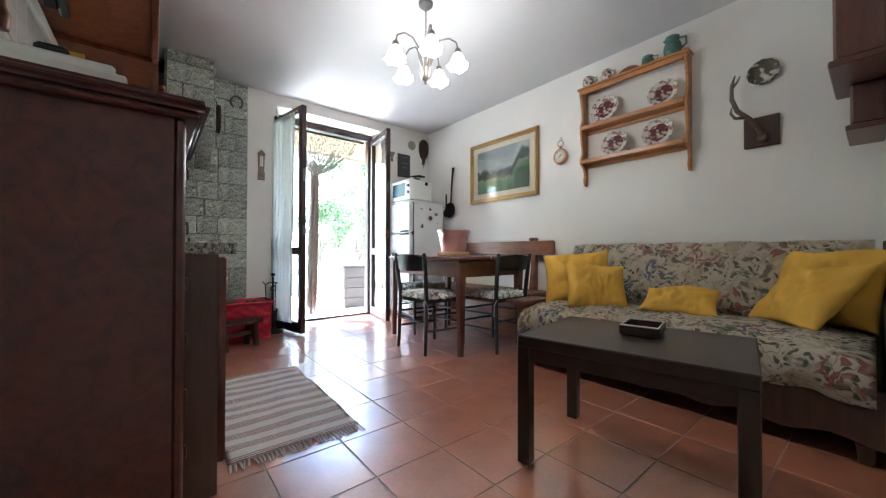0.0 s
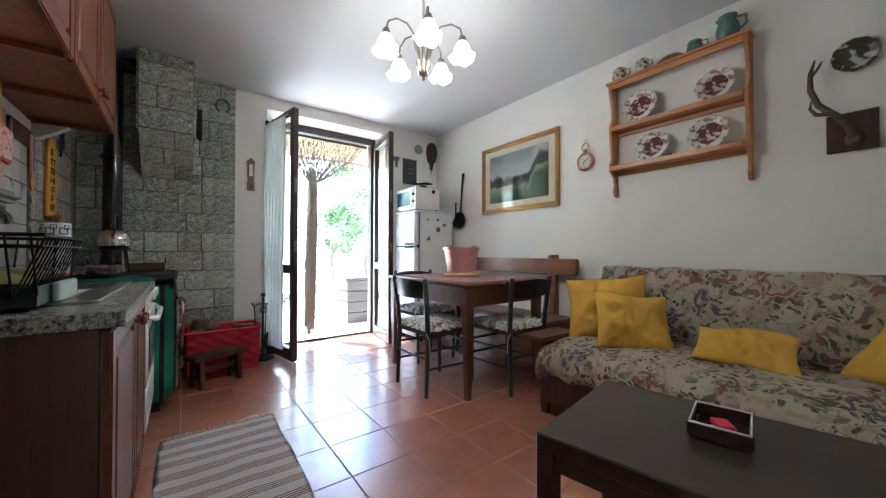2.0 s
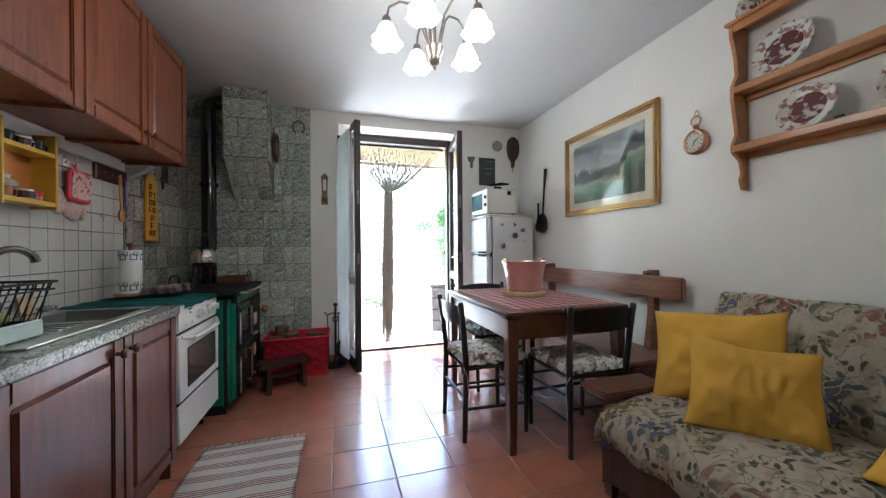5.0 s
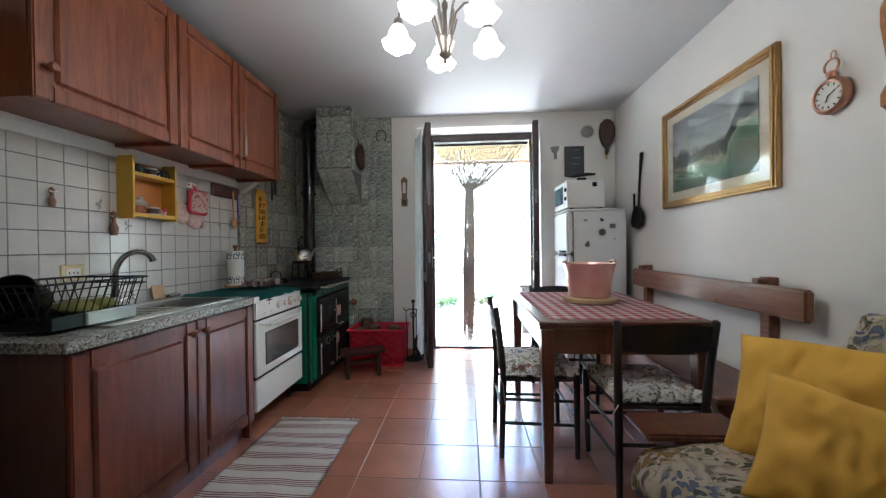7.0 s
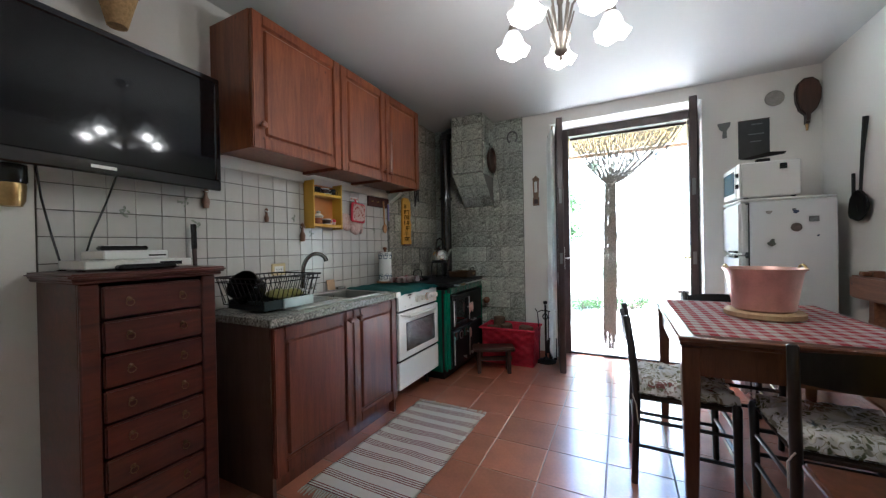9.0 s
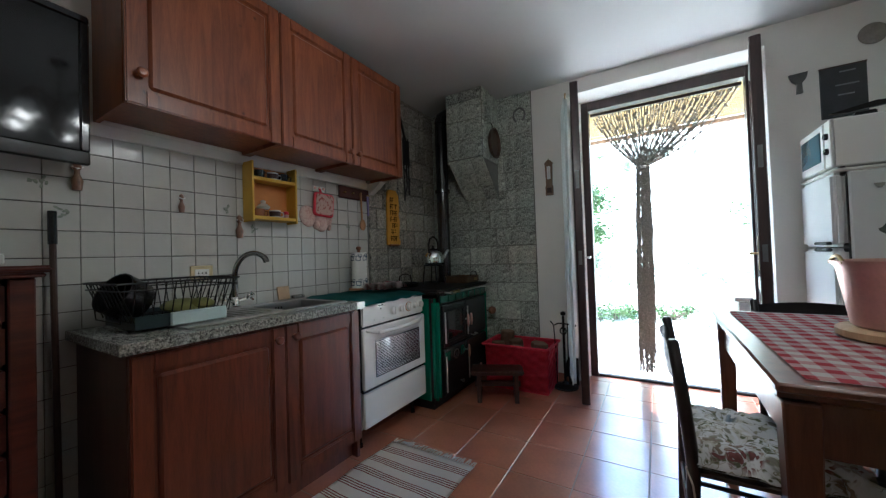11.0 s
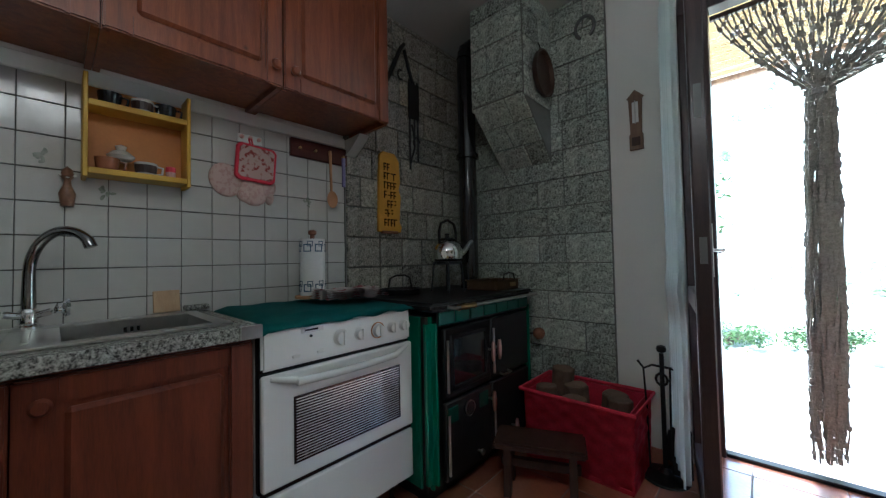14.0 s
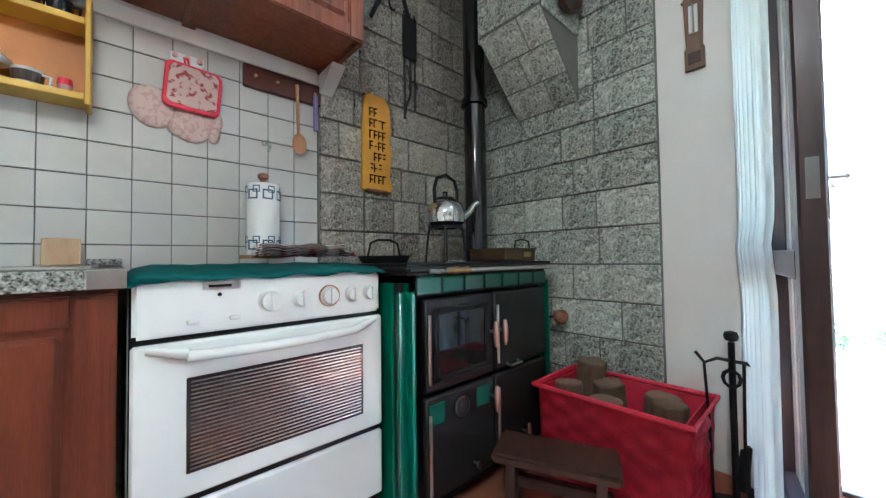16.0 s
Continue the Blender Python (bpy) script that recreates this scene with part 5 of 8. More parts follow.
def bench():
    t = thing("corner_bench", 3.2, 3.3, 0, label="brown pine wall bench with a thick plank backrest", category="bench")
    y0, y1 = 2.54, 4.02
    part("seat", box(2.98, y0 - 0.02, 0.425, 3.36, y1, 0.46, 0.008), BENCHWOOD, t, smooth=True)
    part("front_board", box(3.02, y0 + 0.03, 0.0, 3.045, y1 - 0.02, 0.425, 0.004), BENCHWOOD, t)
    part("end_board", box(3.02, y0 + 0.005, 0, 3.37, y0 + 0.03, 0.425, 0.004), BENCHWOOD, t)
    part("backrest", box(3.305, 2.455, 0.812, 3.345, y1 + 0.02, 0.955, 0.010, seg=2), BENCHWOOD, t, smooth=True)
    for y in (2.72, 3.90):
        bm = prism([(3.30, 0.0), (3.395, 0.0), (3.395, 0.99), (3.345, 0.99), (3.345, 0.70), (3.31, 0.46)], y - 0.028, y + 0.028, m=Matrix(((1, 0, 0, 0), (0, 0, 1, 0), (0, 1, 0, 0), (0, 0, 0, 1))), bev=0.003)
        part("post", bm, BENCHWOOD, t)
        part("peg", box(3.30, y - 0.022, 0.957, 3.345, y + 0.022, 0.985, 0.005), BENCHWOOD, t)


bench()


def fridge():
    x0, x1, y0, y1, H = 2.83, 3.29, 4.11, 4.575, 1.49
    t = thing("fridge", (x0 + x1) / 2, (y0 + y1) / 2, 0, label="white two-door fridge with magnets on its side", category="fridge")
    part("body", box(x0, y0, 0.04, x1, y1, H - 0.02, 0.008), FRIDGEW, t, smooth=True)
    part("lid", box(x0 - 0.06, y0 - 0.003, H - 0.02, x1, y1 + 0.003, H, 0.008), PLASTICWHITE, t, "white top plate", smooth=True)
    part("door", box(x0 - 0.062, y0 + 0.002, 0.06, x0 - 0.006, y1 - 0.002, 1.075, 0.018, seg=3), FRIDGEW, t, smooth=True)
    part("freezer_door", box(x0 - 0.062, y0 + 0.002, 1.085, x0 - 0.006, y1 - 0.002, H - 0.022, 0.018, seg=3), FRIDGEW, t, smooth=True)
    part("seal", box(x0 - 0.006, y0 + 0.008, 0.06, x0, y1 - 0.008, H - 0.03), BLACKPL, t, "grey rubber seal")
    for z in (1.06, 1.095):
        part("handle", box(x0 - 0.085, y0 + 0.03, z, x0 - 0.06, y0 + 0.20, z + 0.018, 0.005), BLACKPL, t, "dark recessed grip")
    for x in (x0 + 0.04, x1 - 0.04):
        for y in (y0 + 0.04, y1 - 0.04):
            part("foot", lathe([(0.018, 0), (0.018, 0.04)], 10, (x, y, 0)), BLACKPL, t)
    mags = ((2.935, 1.385, 0.022, MAG1), (3.075, 1.385, 0.022, MAG2), (3.17, 1.33, 0.026, MAG3), (3.08, 1.275, 0.030, MAG4), (2.95, 1.17, 0.030, MAG5), (3.19, 1.215, 0.009, MAG2), (3.07, 1.40, 0.012, MAG3))
    for i, (x, z, r, m) in enumerate(mags):
        g = thing("fridge_magnet", x, y0, z, label=("small dark souvenir magnet stuck on the fridge" if i != 3 else "round dark plate magnet stuck on the fridge"), category="magnet", group="fridge magnets")
        if i == 3:
            bm = lathe([(0, 0), (r, 0), (r, 0.004), (r * 0.8, 0.006), (0, 0.005)], 18, m=pose(x, y0, z, 90))
        elif i == 2:
            bm = box(x - r, y0 - 0.005, z - r * 0.7, x + r, y0, z + r * 0.7, 0.002)
        else:
            bm = prism([(x + r * math.cos(k) * (0.7 + 0.3 * math.sin(3 * k + i)), z + r * math.sin(k) * (0.75 + 0.25 * math.cos(2 * k + i))) for k in [j * 0.524 for j in range(12)]], 0, 0.005, m=Matrix(((1, 0, 0, 0), (0, 0, -1, y0), (0, 1, 0, 0), (0, 0, 0, 1))))
        part("face", bm, m, g)
    w = thing("microwave", 2.95, 4.33, H, label="white microwave oven with a blue-grey glass door on the fridge", category="microwave")
    part("case", box(2.79, 4.135, H + 0.012, 3.12, 4.55, H + 0.265, 0.008), WHITE, w, smooth=True)
    part("door", box(2.772, 4.20, H + 0.014, 2.79, 4.548, H + 0.262, 0.006), WHITE, w)
    part("window", box(2.768, 4.235, H + 0.06, 2.773, 4.52, H + 0.225, 0.002), BLUEGLASS, w, "blue-grey tinted window")
    part("panel", box(2.776, 4.122, H + 0.014, 2.79, 4.196, H + 0.262, 0.004), PLASTICWHITE, w)
    for z in (0.10, 0.18):
        part("knob", lathe([(0.018, 0), (0.016, 0.014), (0, 0.015)], 14, m=pose(2.776, 4.16, H + z, 0, -90, 0)), BLACKPL, w)
    for x in (2.82, 3.08):
        for y in (4.15, 4.52):
            part("foot", lathe([(0.014, 0), (0.014, 0.012)], 10, (x, y, H)), BLACKPL, w)
    s = thing("model_boat", 2.95, 4.2, H + 0.265, label="small black ornament with a long blade on the microwave", category="ornament")
    part("base", box(2.89, 4.18, H + 0.265, 2.97, 4.22, H + 0.295, 0.006), BLACK, s)
    part("blade", prism([(-0.13, -0.005), (-0.05, 0.012), (0.0, 0.022), (0.04, 0.03), (0.13, 0.022), (0.12, 0.008), (0.02, -0.002), (-0.06, -0.012)], -0.012, 0.012, m=pose(2.93, 4.2, H + 0.310, 90, 0, 0)), BLACK, s)
    part("tag", box(3.0, 4.118, H + 0.20, 3.04, 4.1195, H + 0.24), BLACKPL, s)


MAG1 = mat("pewter", (0.35, 0.34, 0.32), 0.5, 0.5)
MAG2 = mat("dark_blue_magnet", (0.05, 0.07, 0.13), 0.5)
MAG3 = mat("grey_print", (0.18, 0.19, 0.19), 0.6, scale=60, vary=0.35)
MAG4 = mat("brown_print", (0.13, 0.11, 0.10), 0.5, scale=70, vary=0.4)
MAG5 = mat("green_print", (0.10, 0.12, 0.10), 0.5, scale=60, vary=0.3)
BLUEGLASS = mat("blue_grey_glass", (0.06, 0.13, 0.17), 0.08, scale=4, vary=0.1, bump=0.0)
fridge()


# ---- things on the walls ----
def slab_xz(outline, x, y, z, d, m_=None):
    """An outline on a north wall, thickness d towards the room."""
    return prism(outline, 0, d, m=Matrix(((1, 0, 0, x), (0, 0, -1, y), (0, 1, 0, z), (0, 0, 0, 1))))


def north_wall_things():
    t = thing("slate_board", 3.005, RN, 2.05, label="small dark slate board with faint chalk marks", category="board")
    part("board", box(2.885, RN - 0.014, 1.87, 3.085, RN - 0.001, 2.178, 0.003), SLATE, t)
    bm = bmesh.new()
    for z, a, b in ((2.14, 2.97, 3.04), (2.06, 2.95, 3.05), (2.00, 2.96, 3.03)):
        box(a, RN - 0.0155, z, b, RN - 0.014, z + 0.008, bm=bm)
    part("marks", bm, CHALK, t, "faint chalk lines")
    part("edge", box(2.883, RN - 0.012, 2.178, 3.087, RN - 0.001, 2.185), DARKWOOD, t)
    t = thing("wall_disc", 3.13, RN, 2.33, label="round grey-brown plaster disc on the wall", category="disc")
    part("disc", lathe([(0, 0), (0.062, 0), (0.062, 0.006), (0.045, 0.012), (0, 0.011)], 28, m=pose(3.12, RN, 2.335, 90)), DISC, t, smooth=True)
    t = thing("bellows", 3.33, RN, 2.2, label="dark wooden fire bellows hanging on the wall", category="bellows")
    out = [(0.012, -0.20), (0.018, -0.13), (0.055, -0.09), (0.078, -0.02), (0.082, 0.06), (0.065, 0.12), (0.03, 0.155), (-0.02, 0.155), (-0.055, 0.12), (-0.070, 0.06), (-0.066, -0.02), (-0.045, -0.09), (-0.012, -0.13), (-0.012, -0.20)]
    part("body", slab_xz(out, 3.305, RN - 0.002, 2.29, 0.035), BLACKWOOD, t)
    part("board", slab_xz([(x * 0.9, z * 0.9) for x, z in out], 3.305, RN - 0.037, 2.29, 0.012), DARKWOOD, t)
    part("nozzle", tube([(3.305, RN - 0.02, 2.09), (3.305, RN - 0.02, 2.04)], [0.010, 0.007], 10), BRASS, t)
    t = thing("wall_sconce", 2.80, RN, 2.1, label="small grey hand-shaped wall hook beside the door", category="hook")
    part("plate", slab_xz([(-0.045, 0.055), (0.045, 0.06), (0.035, 0.02), (0.015, -0.01), (0.018, -0.07), (-0.012, -0.07), (-0.008, -0.01), (-0.03, 0.01)], 2.79, RN - 0.001, 2.13, 0.018), PEWTERD, t)
    t = thing("thermometer", 1.205, RN, 1.75, label="wooden wall thermometer with a small gabled top", category="thermometer")
    part("back", slab_xz([(-0.032, -0.10), (0.032, -0.10), (0.032, -0.02), (0.026, -0.015), (0.032, 0.17), (0.040, 0.175), (0.0, 0.215), (-0.040, 0.175), (-0.032, 0.17), (-0.026, -0.015), (-0.032, -0.02)], 1.205, RN - 0.001, 1.70, 0.016), DARKPINE, t)
    part("scale", box(1.190, RN - 0.019, 1.74, 1.220, RN - 0.017, 1.85, 0.001), PLASTICWHITE, t, "pale scale with a glass tube")
    part("glass_tube", tube([(1.205, RN - 0.021, 1.735), (1.205, RN - 0.021, 1.855)], 0.003, 6), STEEL, t)
    part("lower_plate", box(1.185, RN - 0.019, 1.62, 1.225, RN - 0.017, 1.665, 0.001), DARKWOOD, t)


SLATE = mat("slate", (0.055, 0.06, 0.062), 0.7, scale=12, vary=0.2)
CHALK = mat("chalk", (0.20, 0.22, 0.23), 0.9)
DISC = mat("disc_clay", (0.30, 0.28, 0.25), 0.8, scale=30, vary=0.2, bump=0.5)
DARKPINE = wood("weathered_pine", (0.24, 0.15, 0.09), (0.14, 0.08, 0.05), 0.6, coat=0.0)
north_wall_things()


def painting_material():
    """A dim alpine landscape: pale sky, dark hills, a green valley and trees."""
    m = bpy.data.materials.new("landscape_painting")
    m.use_nodes = True
    n = m.node_tree.nodes
    b = n["Principled BSDF"]
    tc = n.new("ShaderNodeTexCoord")
    sep = n.new("ShaderNodeSeparateXYZ")
    links(m, tc.outputs["Generated"], sep.inputs[0])
    no = n.new("ShaderNodeTexNoise")
    no.inputs["Scale"].default_value, no.inputs["Detail"].default_value, no.inputs["Distortion"].default_value = 9, 6, 0.8
    links(m, tc.outputs["Object"], no.inputs["Vector"])
    a = n.new("ShaderNodeMath")
    a.operation = 'MULTIPLY_ADD'
    a.inputs[1].default_value = 0.30
    links(m, no.outputs[0], a.inputs[0])
    links(m, sep.outputs[2], a.inputs[2])
    r = n.new("ShaderNodeValToRGB")
    els = r.color_ramp.elements
    els[0].position, els[0].color = 0.10, (0.045, 0.07, 0.035, 1)
    els[1].position, els[1].color = 1.0, (0.20, 0.22, 0.22, 1)
    for p, c in ((0.26, (0.06, 0.13, 0.065)), (0.38, (0.12, 0.20, 0.11)), (0.44, (0.24, 0.24, 0.16)), (0.49, (0.03, 0.045, 0.032)), (0.62, (0.03, 0.04, 0.038)), (0.70, (0.36, 0.38, 0.37)), (0.84, (0.30, 0.32, 0.32))):
        e = els.new(p)
        e.color = (*c, 1)
    tr = n.new("ShaderNodeMapRange")
    for k, v in (("From Min", 0.30), ("From Max", 0.16), ("To Min", 0.0), ("To Max", -0.34)):
        tr.inputs[k].default_value = v
    links(m, sep.outputs[1], tr.inputs["Value"])
    dk = n.new("ShaderNodeMath")
    dk.operation = 'ADD'
    links(m, a.outputs[0], dk.inputs[0])
    links(m, tr.outputs[0], dk.inputs[1])
    links(m, dk.outputs[0], r.inputs[0])
    links(m, r.outputs[0], b.inputs["Base Color"])
    b.inputs["Roughness"].default_value = 0.6
    return m


def picture():
    y0, y1, z0, z1, X = 2.675, 3.68, 1.432, 2.143, RX
    t = thing("framed_picture", X, (y0 + y1) / 2, z0, label="gilt-framed landscape painting with a pale mount behind glass", category="picture")
    w = 0.046
    bm = bmesh.new()
    for k, (d, o) in enumerate(((0.030, 0.0), (0.036, 0.014), (0.026, 0.030))):
        a = o
        e = w if k == 2 else o + 0.016
        box(X - d, y0 + a, z0 + a, X - 0.002, y0 + e, z1 - a, 0.003, bm=bm)
        box(X - d, y1 - e, z0 + a, X - 0.002, y1 - a, z1 - a, 0.003, bm=bm)
        box(X - d, y0 + e, z0 + a, X - 0.002, y1 - e, z0 + e, 0.003, bm=bm)
        box(X - d, y0 + e, z1 - e, X - 0.002, y1 - e, z1 - a, 0.003, bm=bm)
    part("frame", bm, GOLD, t, "gilt moulded frame", smooth=True)
    part("mount", box(X - 0.012, y0 + w - 0.004, z0 + w - 0.004, X - 0.006, y1 - w + 0.004, z1 - w + 0.004), MOUNT, t, "pale cream mount")
    part("canvas", box(X - 0.016, y0 + w + 0.075, z0 + w + 0.06, X - 0.012, y1 - w - 0.075, z1 - w - 0.06), painting_material(), t, "dark green mountain landscape")
    g = part("glass", box(X - 0.0225, y0 + w - 0.003, z0 + w - 0.003, X - 0.0205, y1 - w + 0.003, z1 - w + 0.003), GLASS, t)
    g.visible_shadow = False


MOUNT = mat("cream_mount", (0.58, 0.52, 0.39), 0.8, scale=8, vary=0.05)
picture()


def watch_and_ladles():
    t = thing("wall_clock", RX, 2.45, 1.8, label="brass pocket-watch shaped wall clock with a white dial", category="clock")
    m = pose(RX, 2.420, 1.765, 0, -90, 0)
    part("case", lathe([(0, 0.0), (0.075, 0.0), (0.085, 0.012), (0.085, 0.028), (0.072, 0.040), (0.066, 0.038), (0.066, 0.030), (0, 0.030)], 36, m=m), BRASSC, t, "copper-brass round case", smooth=True)
    d = part("dial", lathe([(0, 0.031), (0.064, 0.031), (0.064, 0.0315), (0, 0.0325)], 32, m=m), DIAL, t, "white dial with dark marks")
    bm = bmesh.new()
    for i in range(12):
        a = i * math.pi / 6
        box(-0.002, 0.048, 0.0315, 0.002, 0.058, 0.0335, bm=bm, m=m @ pose(0, 0, 0, 0, 0, math.degrees(a)))
    for a, l in ((70, 0.030), (-150, 0.044)):
        box(-0.0018, -0.006, 0.034, 0.0018, l, 0.035, bm=bm, m=m @ pose(0, 0, 0, 0, 0, a))
    part("marks", bm, BLACKPL, d)
    bm = lathe([(0.012, 0), (0.018, 0.008), (0.018, 0.026), (0.010, 0.032)], 14, (RX - 0.02, 2.420, 1.85))
    part("crown", bm, BRASSC, t, smooth=True)
    ring = [(RX - 0.02, 2.420 + 0.034 * math.sin(k * math.pi / 8), 1.905 + 0.034 * -math.cos(k * math.pi / 8)) for k in range(17)]
    bm = tube(ring, 0.0045, 8)
    tube([(RX - 0.012, 2.420 + 0.012 * math.sin(k * math.pi / 5), 1.958 + 0.02 * math.cos(k * math.pi / 5)) for k in range(11)], 0.003, 6, bm=bm)
    part("bow", bm, BRASSC, t, smooth=True)
    t.scale = (1.0, 0.88, 0.88)
    t = thing("long_ladle", RX, 3.99, 1.6, label="dark iron skimming ladle with a long handle on the wall", category="ladle")
    part("handle", tube([(RX - 0.02, 4.015, 1.955), (RX - 0.03, 4.03, 1.73), (RX - 0.035, 4.045, 1.48)], [0.016, 0.010, 0.009], 8), BLACK, t, smooth=True)
    part("bowl", lathe([(0, 0), (0.06, 0.006), (0.10, 0.03), (0.098, 0.036), (0.055, 0.013), (0, 0.008)], 24, m=pose(RX - 0.01, 4.055, 1.40, 0, -90, 0)), BLACK, t, smooth=True)
    t = thing("long_spoon", RX, 4.06, 1.5, label="short dark iron spoon hanging beside the long ladle", category="ladle")
    part("handle", tube([(RX - 0.02, 4.155, 1.62), (RX - 0.02, 4.155, 1.40)], 0.010, 8), BLACK, t)
    part("bowl", lathe([(0, 0), (0.04, 0.004), (0.055, 0.018), (0, 0.009)], 18, m=pose(RX - 0.008, 4.155, 1.37, 0, -90, 0)), BLACK, t, smooth=True)


BRASSC = mat("copper_brass", (0.55, 0.30, 0.20), 0.3, 0.9, scale=20, vary=0.12, bump=0.05)
DIAL = mat("clock_dial", (0.62, 0.60, 0.53), 0.5, scale=20, vary=0.05)
watch_and_ladles()


def plate_material(name, ground, print_c, inner, at_scale=40, thr=0.5):
    m = mat(name, ground, 0.15, scale=10, vary=0.03, bump=0.0, spec=0.6)
    n = m.node_tree.nodes
    b = n["Principled BSDF"]
    src = b.inputs["Base Color"].links[0].from_socket
    tc = n.new("ShaderNodeTexCoord")
    no = n.new("ShaderNodeTexNoise")
    no.inputs["Scale"].default_value, no.inputs["Detail"].default_value = at_scale, 5
    links(m, tc.outputs["Object"], no.inputs["Vector"])
    r = n.new("ShaderNodeMapRange")
    r.inputs["From Min"].default_value, r.inputs["From Max"].default_value = thr - 0.05, thr + 0.03
    links(m, no.outputs[0], r.inputs["Value"])
    x = n.new("ShaderNodeMix")
    x.data_type = 'RGBA'
    links(m, r.outputs[0], x.inputs[0])
    links(m, src, x.inputs[6])
    x.inputs[7].default_value = (*print_c, 1)
    links(m, x.outputs[2], b.inputs["Base Color"])
    return m


def plate(name, m, r, rim_m, print_m, parent_label, cat="plate", group="", oval=1.0):
    """A plate with a scalloped rim, its foot at the origin, face along +z."""
    t = thing(name, label=parent_label, category=cat, group=group)
    def f(u, v):
        a, q = 2 * math.pi * u, v
        rr = r * q * (1 + 0.022 * math.cos(12 * a) * max(0, q - 0.85) / 0.15)
        z = 0.004 if q < 0.60 else 0.004 + 0.018 * ((q - 0.60) / 0.40) ** 1.3
        return Vector((rr * math.cos(a) * oval, rr * math.sin(a), z))
    bm = grid(f, 72, 12)
    bmesh.ops.remove_doubles(bm, verts=bm.verts, dist=0.0004)
    bmesh.ops.solidify(bm, geom=bm.faces[:], thickness=0.004)
    part("rim", bm, rim_m, t, smooth="all")
    part("print", lathe([(0, 0.0095), (r * 0.60, 0.0095), (r * 0.62, 0.0105), (r * 0.62, 0.0075)], 40, m=Matrix.Diagonal((oval, 1, 1, 1))), print_m, t, "printed scene in the plate's centre")
    t.matrix_basis = m
    return t


RIMW = plate_material("plate_rim", (0.66, 0.63, 0.57), (0.30, 0.16, 0.14), 1, 36, 0.57)
PRINTRED = plate_material("plate_print", (0.52, 0.42, 0.36), (0.12, 0.035, 0.035), 1, 34, 0.46)
PRINTGREEN = plate_material("plate_multi", (0.50, 0.52, 0.46), (0.09, 0.08, 0.06), 1, 26, 0.47)
JUGG = mat("green_glaze", (0.10, 0.19, 0.16), 0.2, scale=20, vary=0.35, bump=0.0)
JUGW = plate_material("jug_white", (0.58, 0.54, 0.47), (0.16, 0.07, 0.05), 1, 30, 0.52)


